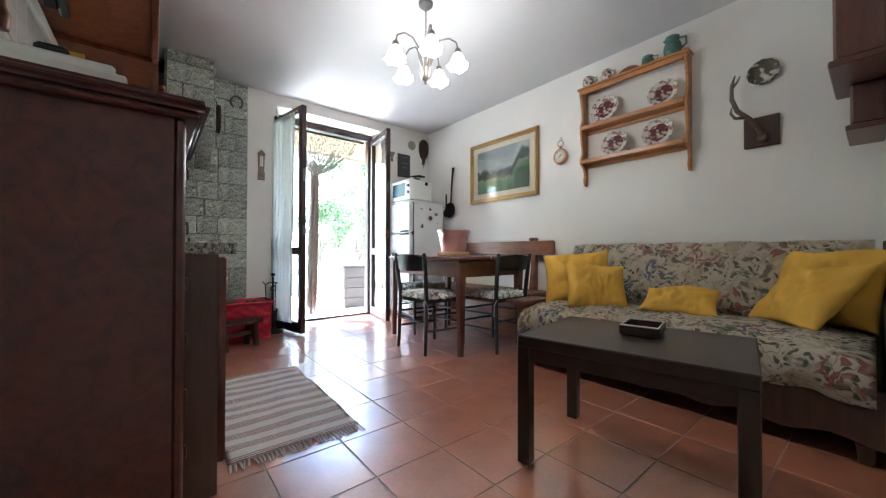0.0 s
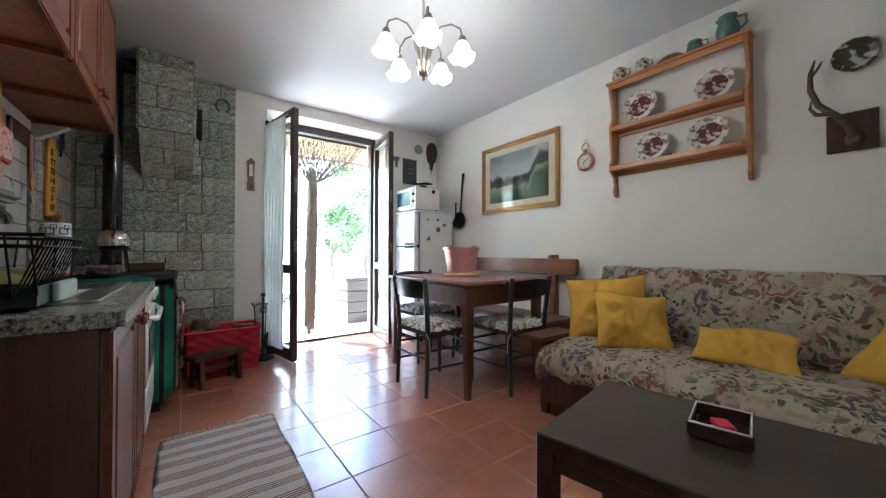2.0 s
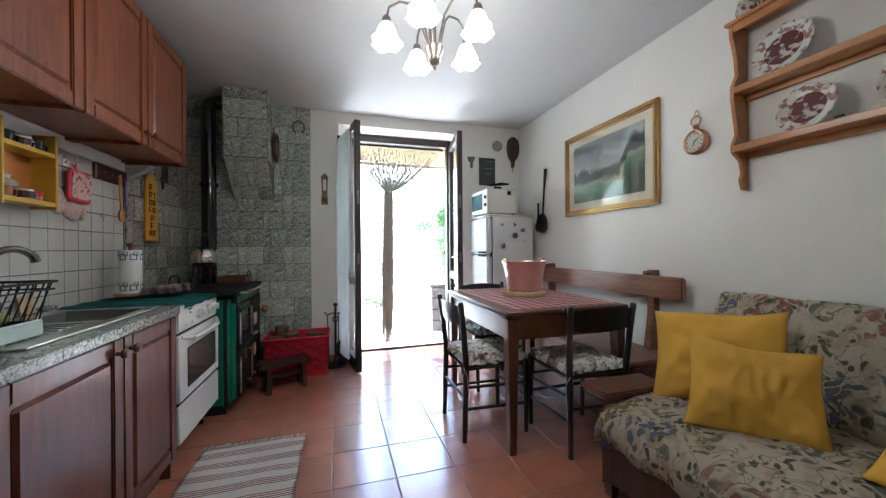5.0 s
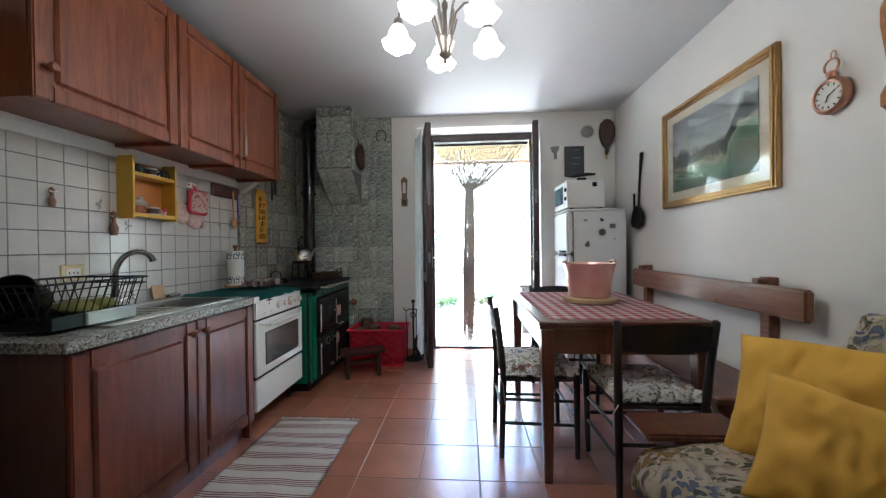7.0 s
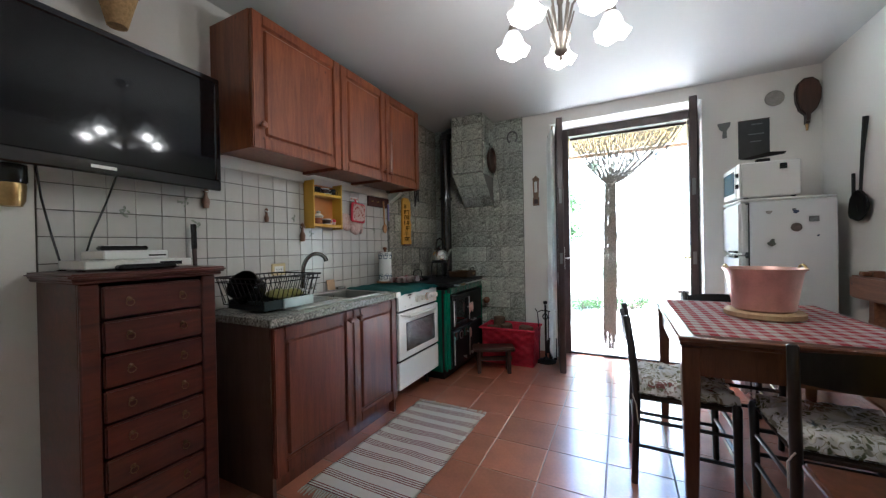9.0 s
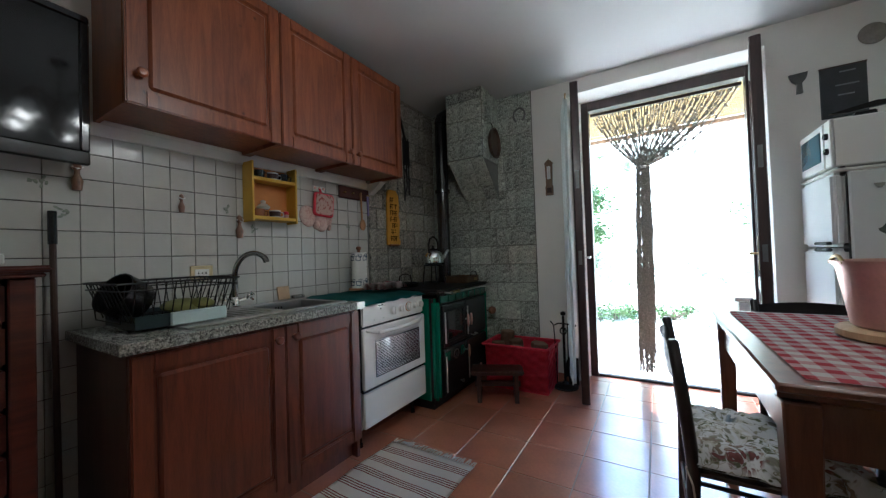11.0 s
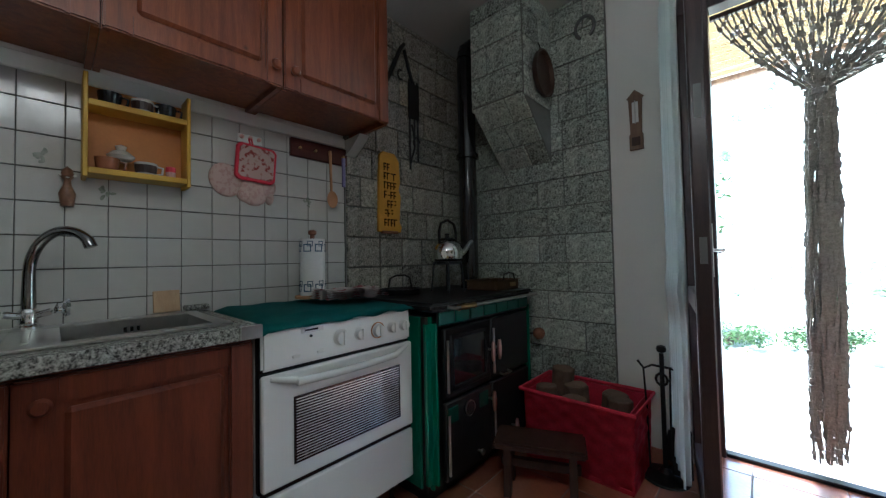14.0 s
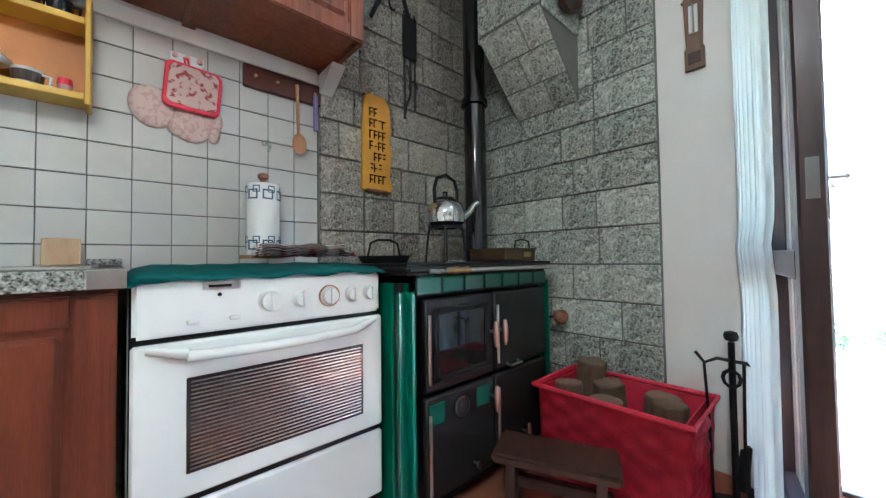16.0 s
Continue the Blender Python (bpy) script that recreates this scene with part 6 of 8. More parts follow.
def rack():
    X, y0, y1 = RX, 1.345, 2.175
    t = thing("plate_rack", X, (y0 + y1) / 2, 1.45, label="honey pine wall rack with scalloped sides and two plate shelves", category="shelf")
    zt, zm, zl, zb = 2.285, 1.93, 1.63, 1.44
    out = [(-0.002, zb), (-0.035, zb), (-0.05, zb + 0.05), (-0.035, zb + 0.09), (-0.05, zb + 0.15), (-0.105, zl), (-0.105, zl + 0.04), (-0.075, zl + 0.10), (-0.085, zl + 0.16), (-0.105, zm - 0.02), (-0.105, zm + 0.04), (-0.07, zm + 0.11), (-0.08, zm + 0.20), (-0.11, zt - 0.05), (-0.11, zt), (-0.002, zt)]
    for y in (y0, y1 - 0.02):
        part("side", prism([(X + a, b) for a, b in out], y, y + 0.02, m=Matrix(((1, 0, 0, 0), (0, 0, 1, 0), (0, 1, 0, 0), (0, 0, 0, 1))), bev=0.002), PINE, t)
    for z, d in ((zt, 0.125), (zm, 0.11), (zl, 0.11)):
        part("shelf", box(X - d, y0 - (0.015 if z == zt else -0.02), z, X - 0.002, y1 + (0.015 if z == zt else -0.02), z + 0.018, 0.004), PINE, t)
        part("front_rail", box(X - d - (0.002 if z < zt else -0.015), y0 + 0.02, z - 0.038 if z == zt else z, X - d + (0.014 if z < zt else 0.03), y1 - 0.02, z + (0.035 if z < zt else 0.0), 0.004), PINE, t)
        if z < zt:
            part("bar", box(X - 0.02, y0 + 0.02, z - 0.03, X - 0.004, y1 - 0.02, z, 0.003), PINE, t)
    for y, z, r, ov in ((1.965, zm, 0.122, 1.0), (1.515, zm, 0.106, 1.0), (1.88, zl, 0.110, 1.0), (1.55, zl, 0.113, 1.0)):
        plate("decorated_plate", pose(X - 0.058, y, z + 0.018 + r * 0.985, 0, -76, 0), r, RIMW, PRINTRED, "white plate with a dark red printed scene on the pine rack", group="plates on the rack")
    o = thing("tiny_ornament", X - 0.09, 1.765, zl + 0.018, label="tiny dark ornament between the plates on the rack", category="ornament")
    part("body", box(X - 0.10, 1.72, zl + 0.018, X - 0.085, 1.81, zl + 0.034, 0.004), BLACK, o)
    part("top", box(X - 0.098, 1.745, zl + 0.034, X - 0.088, 1.78, zl + 0.05, 0.004), BLACK, o)

    def jug(y, r, h, m, label, n_=1):
        j = thing("jug", X - 0.065, y, zt + 0.018, label=label, category="jug")
        c = (X - 0.065, y, zt + 0.0185)
        part("body", lathe([(0, 0), (r * 0.72, 0), (r * 0.8, h * 0.05), (r, h * 0.35), (r * 0.92, h * 0.6), (r * 0.66, h * 0.82), (r * 0.78, h), (r * 0.72, h), (r * 0.6, h * 0.82), (r * 0.8, h * 0.4), (0, h * 0.1)], 24, c), m, j, smooth=True)
        part("handle", tube([(c[0], y - r * 0.7, c[2] + h * 0.86), (c[0], y - r * 1.45, c[2] + h * 0.8), (c[0], y - r * 1.5, c[2] + h * 0.45), (c[0], y - r * 0.9, c[2] + h * 0.3)], h * 0.05, 8), m, j, smooth=True)
        part("lip", tube([(c[0], y + r * 0.5, c[2] + h * 0.8), (c[0], y + r * 0.95, c[2] + h * 0.98)], [r * 0.25, r * 0.12], 8), m, j, smooth=True)
    jug(2.11, 0.052, 0.095, JUGW, "small white floral milk jug on the pine rack")
    jug(1.945, 0.045, 0.095, JUGW, "white jug with dark flowers on the pine rack")
    jug(1.62, 0.046, 0.075, JUGG, "low green glazed cup on the pine rack")
    jug(1.45, 0.060, 0.145, JUGG, "green glazed ceramic jug on the pine rack")
    p = thing("wooden_half_disc", X - 0.03, 1.78, zt + 0.018, label="brown wooden disc leaning on the wall above the rack", category="ornament")
    part("disc", prism([(0.10 * math.cos(k * math.pi / 14), 0.075 * math.sin(k * math.pi / 14)) for k in range(15)], 0, 0.014, m=pose(X - 0.02, 1.78, zt + 0.019, 90, 0, -90)), BENCHWOOD, p)


rack()


def antler():
    X = RX
    t = thing("antler_mount", X, 0.97, 1.6, label="single dark antler mounted on a square wooden plaque", category="antler")
    part("plaque", box(X - 0.02, 0.875, 1.525, X - 0.002, 1.05, 1.72, 0.003), DARKWOOD, t)
    bm = tube([(X - 0.022, 0.955, 1.58), (X - 0.07, 0.965, 1.63), (X - 0.09, 1.01, 1.70), (X - 0.085, 1.07, 1.77), (X - 0.08, 1.10, 1.86), (X - 0.075, 1.10, 1.95), (X - 0.06, 1.085, 2.02)], [0.019, 0.017, 0.016, 0.014, 0.013, 0.010, 0.004], 10)
    tube([(X - 0.09, 1.03, 1.715), (X - 0.12, 1.075, 1.715), (X - 0.13, 1.095, 1.75), (X - 0.13, 1.09, 1.79)], [0.012, 0.010, 0.007, 0.003], 8, bm=bm)
    tube([(X - 0.078, 1.10, 1.93), (X - 0.06, 1.075, 1.97), (X - 0.05, 1.06, 2.01)], [0.010, 0.007, 0.003], 8, bm=bm)
    part("antler", bm, HORN, t, "dark brown ridged antler", smooth=True)
    part("skull_piece", lathe([(0, 0.03), (0.02, 0.026), (0.034, 0.0)], 14, m=pose(X - 0.02, 0.955, 1.58, 0, -90, 0)), HORN, t, smooth=True)
    plate("wall_plate", pose(X - 0.002, 0.95, 2.005, 0, -90, 0), 0.082, PRINTGREEN, PRINTGREEN, "round plate with dense dark figures hung above the antler")


HORN = mat("antler_horn", (0.11, 0.075, 0.05), 0.6, scale=40, vary=0.35, bump=0.6)
antler()


def wall_shelf():
    W = 0.462
    t = thing("wall_bracket_shelf", 2.9, W, 1.5, label="dark brown wooden stepped shelf on the end wall", category="shelf")
    part("upper", box(2.66, W, 1.68, 3.14, W + 0.15, 1.98, 0.010), DARKPLUM, t)
    part("shelf", box(2.64, W, 1.65, 3.16, W + 0.165, 1.68, 0.006), DARKPLUM, t)
    part("lower", box(2.94, W, 1.45, 3.30, W + 0.11, 1.65, 0.010), DARKPLUM, t)
    part("foot", box(2.92, W, 1.425, 3.32, W + 0.125, 1.45, 0.004), DARKPLUM, t)
    t = thing("wall_box", 2.8, W, 2.04, label="small dark brown wooden box high on the end wall", category="box")
    part("body", box(2.78, W, 2.04, 3.14, W + 0.15, 2.28, 0.010), DARKPLUM, t)


DARKPLUM = wood("plum_brown_wood", (0.12, 0.045, 0.03), (0.07, 0.025, 0.018), 0.45)
wall_shelf()


# ---- sofa corner ----
def sofa():
    y0, y1 = 0.50, 2.21
    t = thing("sofa", 2.9, (y0 + y1) / 2, 0, label="wooden-framed sofa with a quilted floral cotton cover", category="sofa")

    def seat(u, v):
        # v runs from the back, over the seat, round the front edge
        y = y0 + (y1 - y0) * u
        e = 0.03 * (1 - (2 * u - 1) ** 8)
        if v < 0.55:
            s = v / 0.55
            x, z = 3.16 - 0.575 * s, 0.44 + 0.025 * math.sin(s * math.pi)
        else:
            a = (v - 0.55) / 0.45 * math.pi * 0.95
            x, z = 2.585 - 0.125 * math.sin(a), 0.325 + 0.115 * math.cos(a)
        z += 0.010 * math.sin(y * 15.7) ** 2 + 0.004 * math.sin(y * 31 + v * 22)
        x += 0.006 * math.sin(y * 27 + z * 30)
        return Vector((x, y, z - (0.03 - e)))
    bm = grid(seat, 80, 34)
    bmesh.ops.solidify(bm, geom=bm.faces[:], thickness=0.06)
    part("seat", bm, SOFACLOTH, t, "floral quilted seat cover", smooth="all")

    def back(u, v):
        y = y0 + (y1 - y0) * u
        if v < 0.8:
            s = v / 0.8
            x, z = 3.13 + 0.13 * s - 0.025 * math.sin(s * math.pi), 0.43 + 0.45 * s
        else:
            a = (v - 0.8) / 0.2 * math.pi * 0.8
            x, z = 3.30 - 0.04 * math.cos(a), 0.88 + 0.028 * math.sin(a)
        q = abs(math.sin((u * 5.0) * math.pi))
        x -= 0.020 * q ** 0.5 * math.sin(v * math.pi) + 0.005 * math.sin(y * 33 + z * 21)
        return Vector((x, y, z + 0.004 * math.sin(y * 19)))
    bm = grid(back, 100, 26)
    bmesh.ops.solidify(bm, geom=bm.faces[:], thickness=0.05)
    part("backrest", bm, SOFACLOTH, t, "floral quilted back cover with sewn channels", smooth="all")
    part("back_panel", box(3.26, y0 + 0.01, 0.10, 3.31, y1 - 0.01, 0.86, 0.008), DARKWOOD, t)
    pts = [(y0 - 0.02, 0.06)]
    n = 36
    for i in range(n + 1):
        u = i / n
        pts.append((y0 - 0.02 + (y1 - y0 + 0.0) * u, 0.075 + 0.028 * math.sin(u * math.pi * 6) ** 2))
    pts += [(y1 - 0.02, 0.06), (y1 - 0.02, 0.30), (y0 - 0.02, 0.30)]
    part("front_board", prism(pts, 2.49, 2.525, m=Matrix(((0, 0, 1, 0), (1, 0, 0, 0), (0, 1, 0, 0), (0, 0, 0, 1)))), DARKWOOD, t, "dark wooden front board with a scalloped lower edge")
    for y in (y0 + 0.01, y1 - 0.05):
        part("side_board", box(2.505, y, 0.07, 3.26, y + 0.035, 0.33, 0.006), DARKWOOD, t)
        for x in (2.53, 3.20):
            part("foot", tapered_leg(x, y + 0.018, 0, 0.08, 0.020, 0.028), DARKWOOD, t)
    part("bed_base", box(2.52, y0 + 0.05, 0.22, 3.25, y1 - 0.06, 0.33), DARKWOOD, t)
    bm = prism([(2.50, 0.06), (3.30, 0.06), (3.32, 0.88), (3.22, 0.90), (3.16, 0.60), (2.62, 0.57), (2.50, 0.50)], 0.435, 0.475, m=Matrix(((1, 0, 0, 0), (0, 0, 1, 0), (0, 1, 0, 0), (0, 0, 0, 1))), bev=0.006)
    part("arm", bm, DARKWOOD, t, "dark wooden end panel")
    bm = box(2.51, 2.185, 0.435, 2.90, 2.375, 0.462, 0.008, seg=2)
    box(2.62, 2.20, 0.08, 3.24, 2.345, 0.435, 0.01, bm=bm)
    part("arm", bm, TABLEWOOD, t, "low reddish-brown end block", smooth=True)


sofa()


def cushion(label, w, h, d, m, seed):
    """A square cushion in the x, z plane, facing -y, resting on its lower edge."""
    t = thing("cushion", label=label, category="cushion", group="yellow cushions")
    rnd = random.Random(seed)
    ph = [rnd.uniform(0, 6.28) for _ in range(6)]

    def f(u, v, s):
        a, b = 2 * u - 1, 2 * v - 1
        pinch = 1 - 0.085 * (1 - a * a) - 0.0
        pinch2 = 1 - 0.085 * (1 - b * b)
        x, z = a * w / 2 * pinch2 ** 1.0, b * h / 2 * pinch ** 1.0
        puff = max(0, (1 - abs(a) ** 2.4) * (1 - abs(b) ** 2.4)) ** 0.55
        edge = max(abs(a), abs(b))
        wr = 0.012 * math.sin(4.5 * a + 3 * b * s + ph[0]) * math.sin(3.6 * b + ph[1]) + 0.007 * math.sin(7 * a * b + ph[2]) + 0.016 * noise.noise(Vector((2.6 * a + ph[3], 2.6 * b, s + seed))) + 0.010 * (1 - abs(noise.noise(Vector((4.5 * a + ph[3], 2.2 * b + a, s * 2 + seed)))) * 4)
        return Vector((x, s * (d / 2 * puff + wr * puff) + 0.012 * math.sin(3 * a + ph[4]) * b, z + h / 2 + 0.008 * math.sin(4 * a + ph[5]) * edge))
    bm = grid(lambda u, v: f(u, v, -1), 34, 34)
    grid(lambda u, v: f(1 - u, v, 1), 34, 34, bm=bm)
    bmesh.ops.remove_doubles(bm, verts=bm.verts, dist=0.003)
    part("cover", bm, YELLOWC, t, smooth="all")
    t.matrix_basis = m
    return t


# local -y faces the room: turned so that the face looks west
cushion("plump yellow cotton cushion leaning on the sofa's back", 0.51, 0.46, 0.16, pose(2.873, 1.945, 0.435, -28.7, -4.8, -61), 1)
cushion("yellow cotton cushion leaning on the one behind it", 0.42, 0.37, 0.14, pose(2.755, 1.735, 0.43, -30, 4, -49), 2)
cushion("flat yellow cotton cushion lying on the sofa seat", 0.41, 0.29, 0.10, pose(2.80, 1.27, 0.465, -62, 0, -81), 3)
cushion("large yellow cotton cushion propped on another", 0.45, 0.46, 0.15, pose(2.93, 0.84, 0.45, -43, -2, -135), 4)
cushion("yellow cotton cushion standing against the sofa's arm", 0.46, 0.44, 0.15, pose(3.03, 0.70, 0.45, -22, 0, -112), 5)


def coffee_table():
    t = thing("coffee_table", label="black-brown square-legged wooden coffee table", category="table")
    w, l, H = 0.56, 0.73, 0.505
    part("tabletop", box(-w / 2, -l / 2, H - 0.045, w / 2, l / 2, H, 0.004), BLACKWOOD, t)
    for q in ((-w / 2 + 0.02, -l / 2 + 0.02, w / 2 - 0.02, -l / 2 + 0.035), (-w / 2 + 0.02, l / 2 - 0.035, w / 2 - 0.02, l / 2 - 0.02), (-w / 2 + 0.02, -l / 2 + 0.035, -w / 2 + 0.035, l / 2 - 0.035), (w / 2 - 0.035, -l / 2 + 0.035, w / 2 - 0.02, l / 2 - 0.035)):
        part("apron", box(q[0], q[1], H - 0.10, q[2], q[3], H - 0.045), BLACKWOOD, t)
    for sx in (-1, 1):
        for sy in (-1, 1):
            x, y = sx * (w / 2 - 0.026), sy * (l / 2 - 0.026)
            part("leg", box(x - 0.025, y - 0.025, 0, x + 0.025, y + 0.025, H - 0.045, 0.003), BLACKWOOD, t)
    t.matrix_basis = pose(1.809, 1.10, 0, 0, 0, 10)
    d = thing("ashtray_dish", label="square glazed dish holding a red and white packet", category="dish")
    bm = box(-0.085, -0.07, 0.0, 0.085, 0.07, 0.008, 0.003)
    for a in ((-0.10, -0.085, -0.086, 0.085), (0.086, -0.085, 0.10, 0.085), (-0.087, -0.085, 0.087, -0.073), (-0.087, 0.073, 0.087, 0.085)):
        box(a[0], a[1], 0.004, a[2], a[3], 0.05, 0.008, seg=2, bm=bm)
    part("dish", bm, DISHW, d, smooth=True)
    bm = bmesh.new()
    for a in ((-0.10, -0.085, -0.086, 0.085), (0.086, -0.085, 0.10, 0.085), (-0.087, -0.085, 0.087, -0.073), (-0.087, 0.073, 0.087, 0.085)):
        box(a[0] + 0.003, a[1] + 0.003, 0.046, a[2] - 0.003, a[3] - 0.003, 0.053, 0.003, bm=bm)
    part("rim", bm, PLASTICWHITE, d, "pale glazed rim")
    part("packet", box(-0.045, -0.03, 0.012, 0.04, 0.022, 0.030, 0.004, m=pose(0.01, 0, 0, 0, 6, 20)), RED, d, "small red packet")
    part("paper", box(-0.07, -0.04, 0.01, 0.0, 0.03, 0.013, m=pose(0, 0, 0, 0, 4, -15)), PLASTICWHITE, d, "folded white paper")
    d.matrix_basis = pose(1.885, 1.10, H + 0.0005, 0, 0, 12)
    d.scale = (0.92, 0.82, 0.85)


DISHW = mat("brown_glazed_dish", (0.07, 0.045, 0.035), 0.25, scale=30, vary=0.3, bump=0.1)
coffee_table()


def chandelier():
    cx, cy = 1.772, 2.443
    t = thing("chandelier", cx, cy, 2.0, label="five-armed pewter chandelier with lit white tulip glass shades", category="ceiling light")
    part("rose", lathe([(0, 2.55), (0.05, 2.55), (0.048, 2.53), (0.02, 2.505), (0, 2.50)], 24, (cx, cy, 0)), PEWTERD, t, smooth=True)
    bm = bmesh.new()
    z, k = 2.505, 0
    while z > 2.285:
        ring = []
        for i in range(9):
            a = 2 * math.pi * i / 8
            p = (0.007 * math.cos(a), 0) if k % 2 else (0, 0.007 * math.cos(a))
            ring.append((cx + p[0], cy + p[1], z - 0.012 + 0.013 * math.sin(a)))
        tube(ring, 0.0018, 5, bm=bm)
        z -= 0.019
        k += 1
    part("chain", bm, PEWTERD, t)
    part("column", lathe([(0, 0.0), (0.006, 0.002), (0.010, 0.012), (0.006, 0.020), (0.020, 0.03), (0.030, 0.045), (0.030, 0.06), (0.042, 0.085), (0.045, 0.105), (0.020, 0.115), (0.010, 0.13), (0.008, 0.24), (0.014, 0.25), (0.014, 0.27), (0.006, 0.285), (0.006, 0.30)], 24, (cx, cy, 1.985)), PEWTER, t, "turned pewter column", smooth=True)
    for i in range(5):
        a = radians(-117 + 72 * i)
        ca, sa = math.cos(a), math.sin(a)
        R = 0.222
        prof = [(0.028, 2.085), (0.035, 2.15), (0.055, 2.23), (0.10, 2.285), (0.16, 2.295), (0.21, 2.265), (R, 2.215)]
        arm = part("arm", tube([(cx + r * ca, cy + r * sa, z) for r, z in prof], 0.0055, 8), PEWTER, t, smooth=True)
        bm = tube([(cx + r * ca, cy + r * sa, z) for r, z in ((0.03, 2.10), (0.05, 2.16), (0.06, 2.20))], 0.004, 6)
        part("leaf", bm, PEWTER, arm)
        c = Vector((cx + R * ca, cy + R * sa, 2.0))
        part("cup", lathe([(0, 2.222), (0.018, 2.218), (0.024, 2.195), (0.026, 2.185), (0, 2.185)], 16, (c.x, c.y, 0)), PEWTER, arm, smooth=True)

        def shade(u, v):
            an = 2 * math.pi * u
            r = 0.020 + 0.028 * min(1, v * 2.2) ** 0.6 + 0.022 * max(0, v - 0.55) / 0.45
            fl = max(0, v - 0.6) / 0.4
            r += 0.010 * fl * math.cos(5 * an)
            z = 2.192 - 0.100 * v + 0.012 * fl * math.cos(5 * an)
            return Vector((c.x + r * math.cos(an), c.y + r * math.sin(an), z))
        bm = grid(shade, 40, 14)
        bmesh.ops.remove_doubles(bm, verts=bm.verts, dist=0.0005)
        sh = part("shade", bm, SHADE, arm, "lit frosted tulip glass shade", smooth="all")
        sh.visible_shadow = False
        part("bulb", lathe([(0, 2.112), (0.016, 2.12), (0.021, 2.14), (0.014, 2.162), (0.010, 2.185)], 14, (c.x, c.y, 0)), BULB, arm, "glowing bulb", smooth=True).visible_shadow = False
        lamp = new("lamp", bpy.data.lights.new("lamp", 'POINT'))
        lamp.data.energy, lamp.data.color, lamp.data.shadow_soft_size = LAMP_W, (1.0, 0.88, 0.74), 0.03
        lamp.matrix_world = pose(c.x, c.y, 2.09)


PEWTER = mat("pewter_brown", (0.22, 0.19, 0.16), 0.35, 0.8, scale=30, vary=0.2, bump=0.1)
LAMP_W = 0.20


def glow(name, color, strength):
    m = bpy.data.materials.new(name)
    m.use_nodes = True
    b = m.node_tree.nodes["Principled BSDF"]
    b.inputs["Base Color"].default_value = (0.8, 0.8, 0.78, 1)
    b.inputs["Roughness"].default_value = 0.4
    b.inputs["Emission Color"].default_value = (*color, 1)
    b.inputs["Emission Strength"].default_value = strength
    return m


SHADE = glow("lit_frosted_glass", (1.0, 0.93, 0.85), 0.13)
BULB = glow("lamp_bulb", (1.0, 0.85, 0.65), 2.0)
chandelier()


def rug():
    t = thing("striped_rug", 0.83, 2.60, 0, label="small cream cotton rug with dark red stripes and fringes", category="rug")
    x0, x1, y0, y1 = 0.580, 1.125, 2.08, 3.14
    bands = [(0.0, 0.030)]

    def f(u, v):
        x, y = x0 + (x1 - x0) * u, y0 + (y1 - y0) * v
        x += 0.004 * math.sin(y * 8) + 0.02 * (v - 0.5)
        z = 0.010 + 0.0045 * max(0, math.sin(u * 10 + math.sin(v * 4) * 2)) * math.sin(v * math.pi) + 0.003 * math.sin(v * 19 + u * 3)
        return Vector((x, y, max(0.006, z)))
    bm = grid(f, 24, 60)
    bmesh.ops.solidify(bm, geom=bm.faces[:], thickness=-0.004)
    part("weave", bm, RUGM, t, smooth="all")
    rnd = random.Random(3)
    bm = bmesh.new()
    for s, yy in ((-1, y0), (1, y1)):
        for i in range(34):
            u = (i + 0.5) / 34
            p = f(u, 0 if s < 0 else 1)
            dx = rnd.uniform(-0.012, 0.012)
            l = rnd.uniform(0.04, 0.06)
            tube([p + Vector((0, 0, 0.0)), p + Vector((dx * 0.5, s * l * 0.5, -0.001)), Vector((p.x + dx, p.y + s * l, 0.004))], [0.004, 0.0045, 0.003], 5, bm=bm)
    part("fringe", bm, PALECORD, t, "knotted cream fringe", kind="stuff")


def rug_material():
    m = mat("striped_cotton", (0.88, 0.84, 0.79), 0.95, scale=40, vary=0.04, bump=0.6, fine=300)
    n = m.node_tree.nodes
    b = n["Principled BSDF"]
    src = b.inputs["Base Color"].links[0].from_socket
    tc = n.new("ShaderNodeTexCoord")
    sep = n.new("ShaderNodeSeparateXYZ")
    links(m, tc.outputs["Object"], sep.inputs[0])
    ad = n.new("ShaderNodeMath")
    ad.operation = 'ADD'
    ad.inputs[1].default_value = 5.0
    links(m, sep.outputs[1], ad.inputs[0])
    md = n.new("ShaderNodeMath")
    md.operation = 'MODULO'
    md.inputs[1].default_value = 0.108
    links(m, ad.outputs[0], md.inputs[0])
    dv = n.new("ShaderNodeMath")
    dv.operation = 'DIVIDE'
    dv.inputs[1].default_value = 0.108
    links(m, md.outputs[0], dv.inputs[0])
    r = n.new("ShaderNodeValToRGB")
    r.color_ramp.interpolation = 'CONSTANT'
    els = r.color_ramp.elements
    els[0].position, els[0].color = 0.0, (0, 0, 0, 1)
    els[1].position, els[1].color = 0.40, (1, 1, 1, 1)
    for p, v in ((0.45, 0), (0.53, 1), (0.58, 0), (0.66, 1), (0.71, 0), (0.79, 1), (0.84, 0)):
        e = els.new(p)
        e.color = (v, v, v, 1)
    links(m, dv.outputs[0], r.inputs[0])
    x = n.new("ShaderNodeMix")
    x.data_type = 'RGBA'
    links(m, r.outputs[0], x.inputs[0])
    links(m, src, x.inputs[6])
    x.inputs[7].default_value = (0.26, 0.018, 0.036, 1)
    links(m, x.outputs[2], b.inputs["Base Color"])
    return m


RUGM = rug_material()
rug()


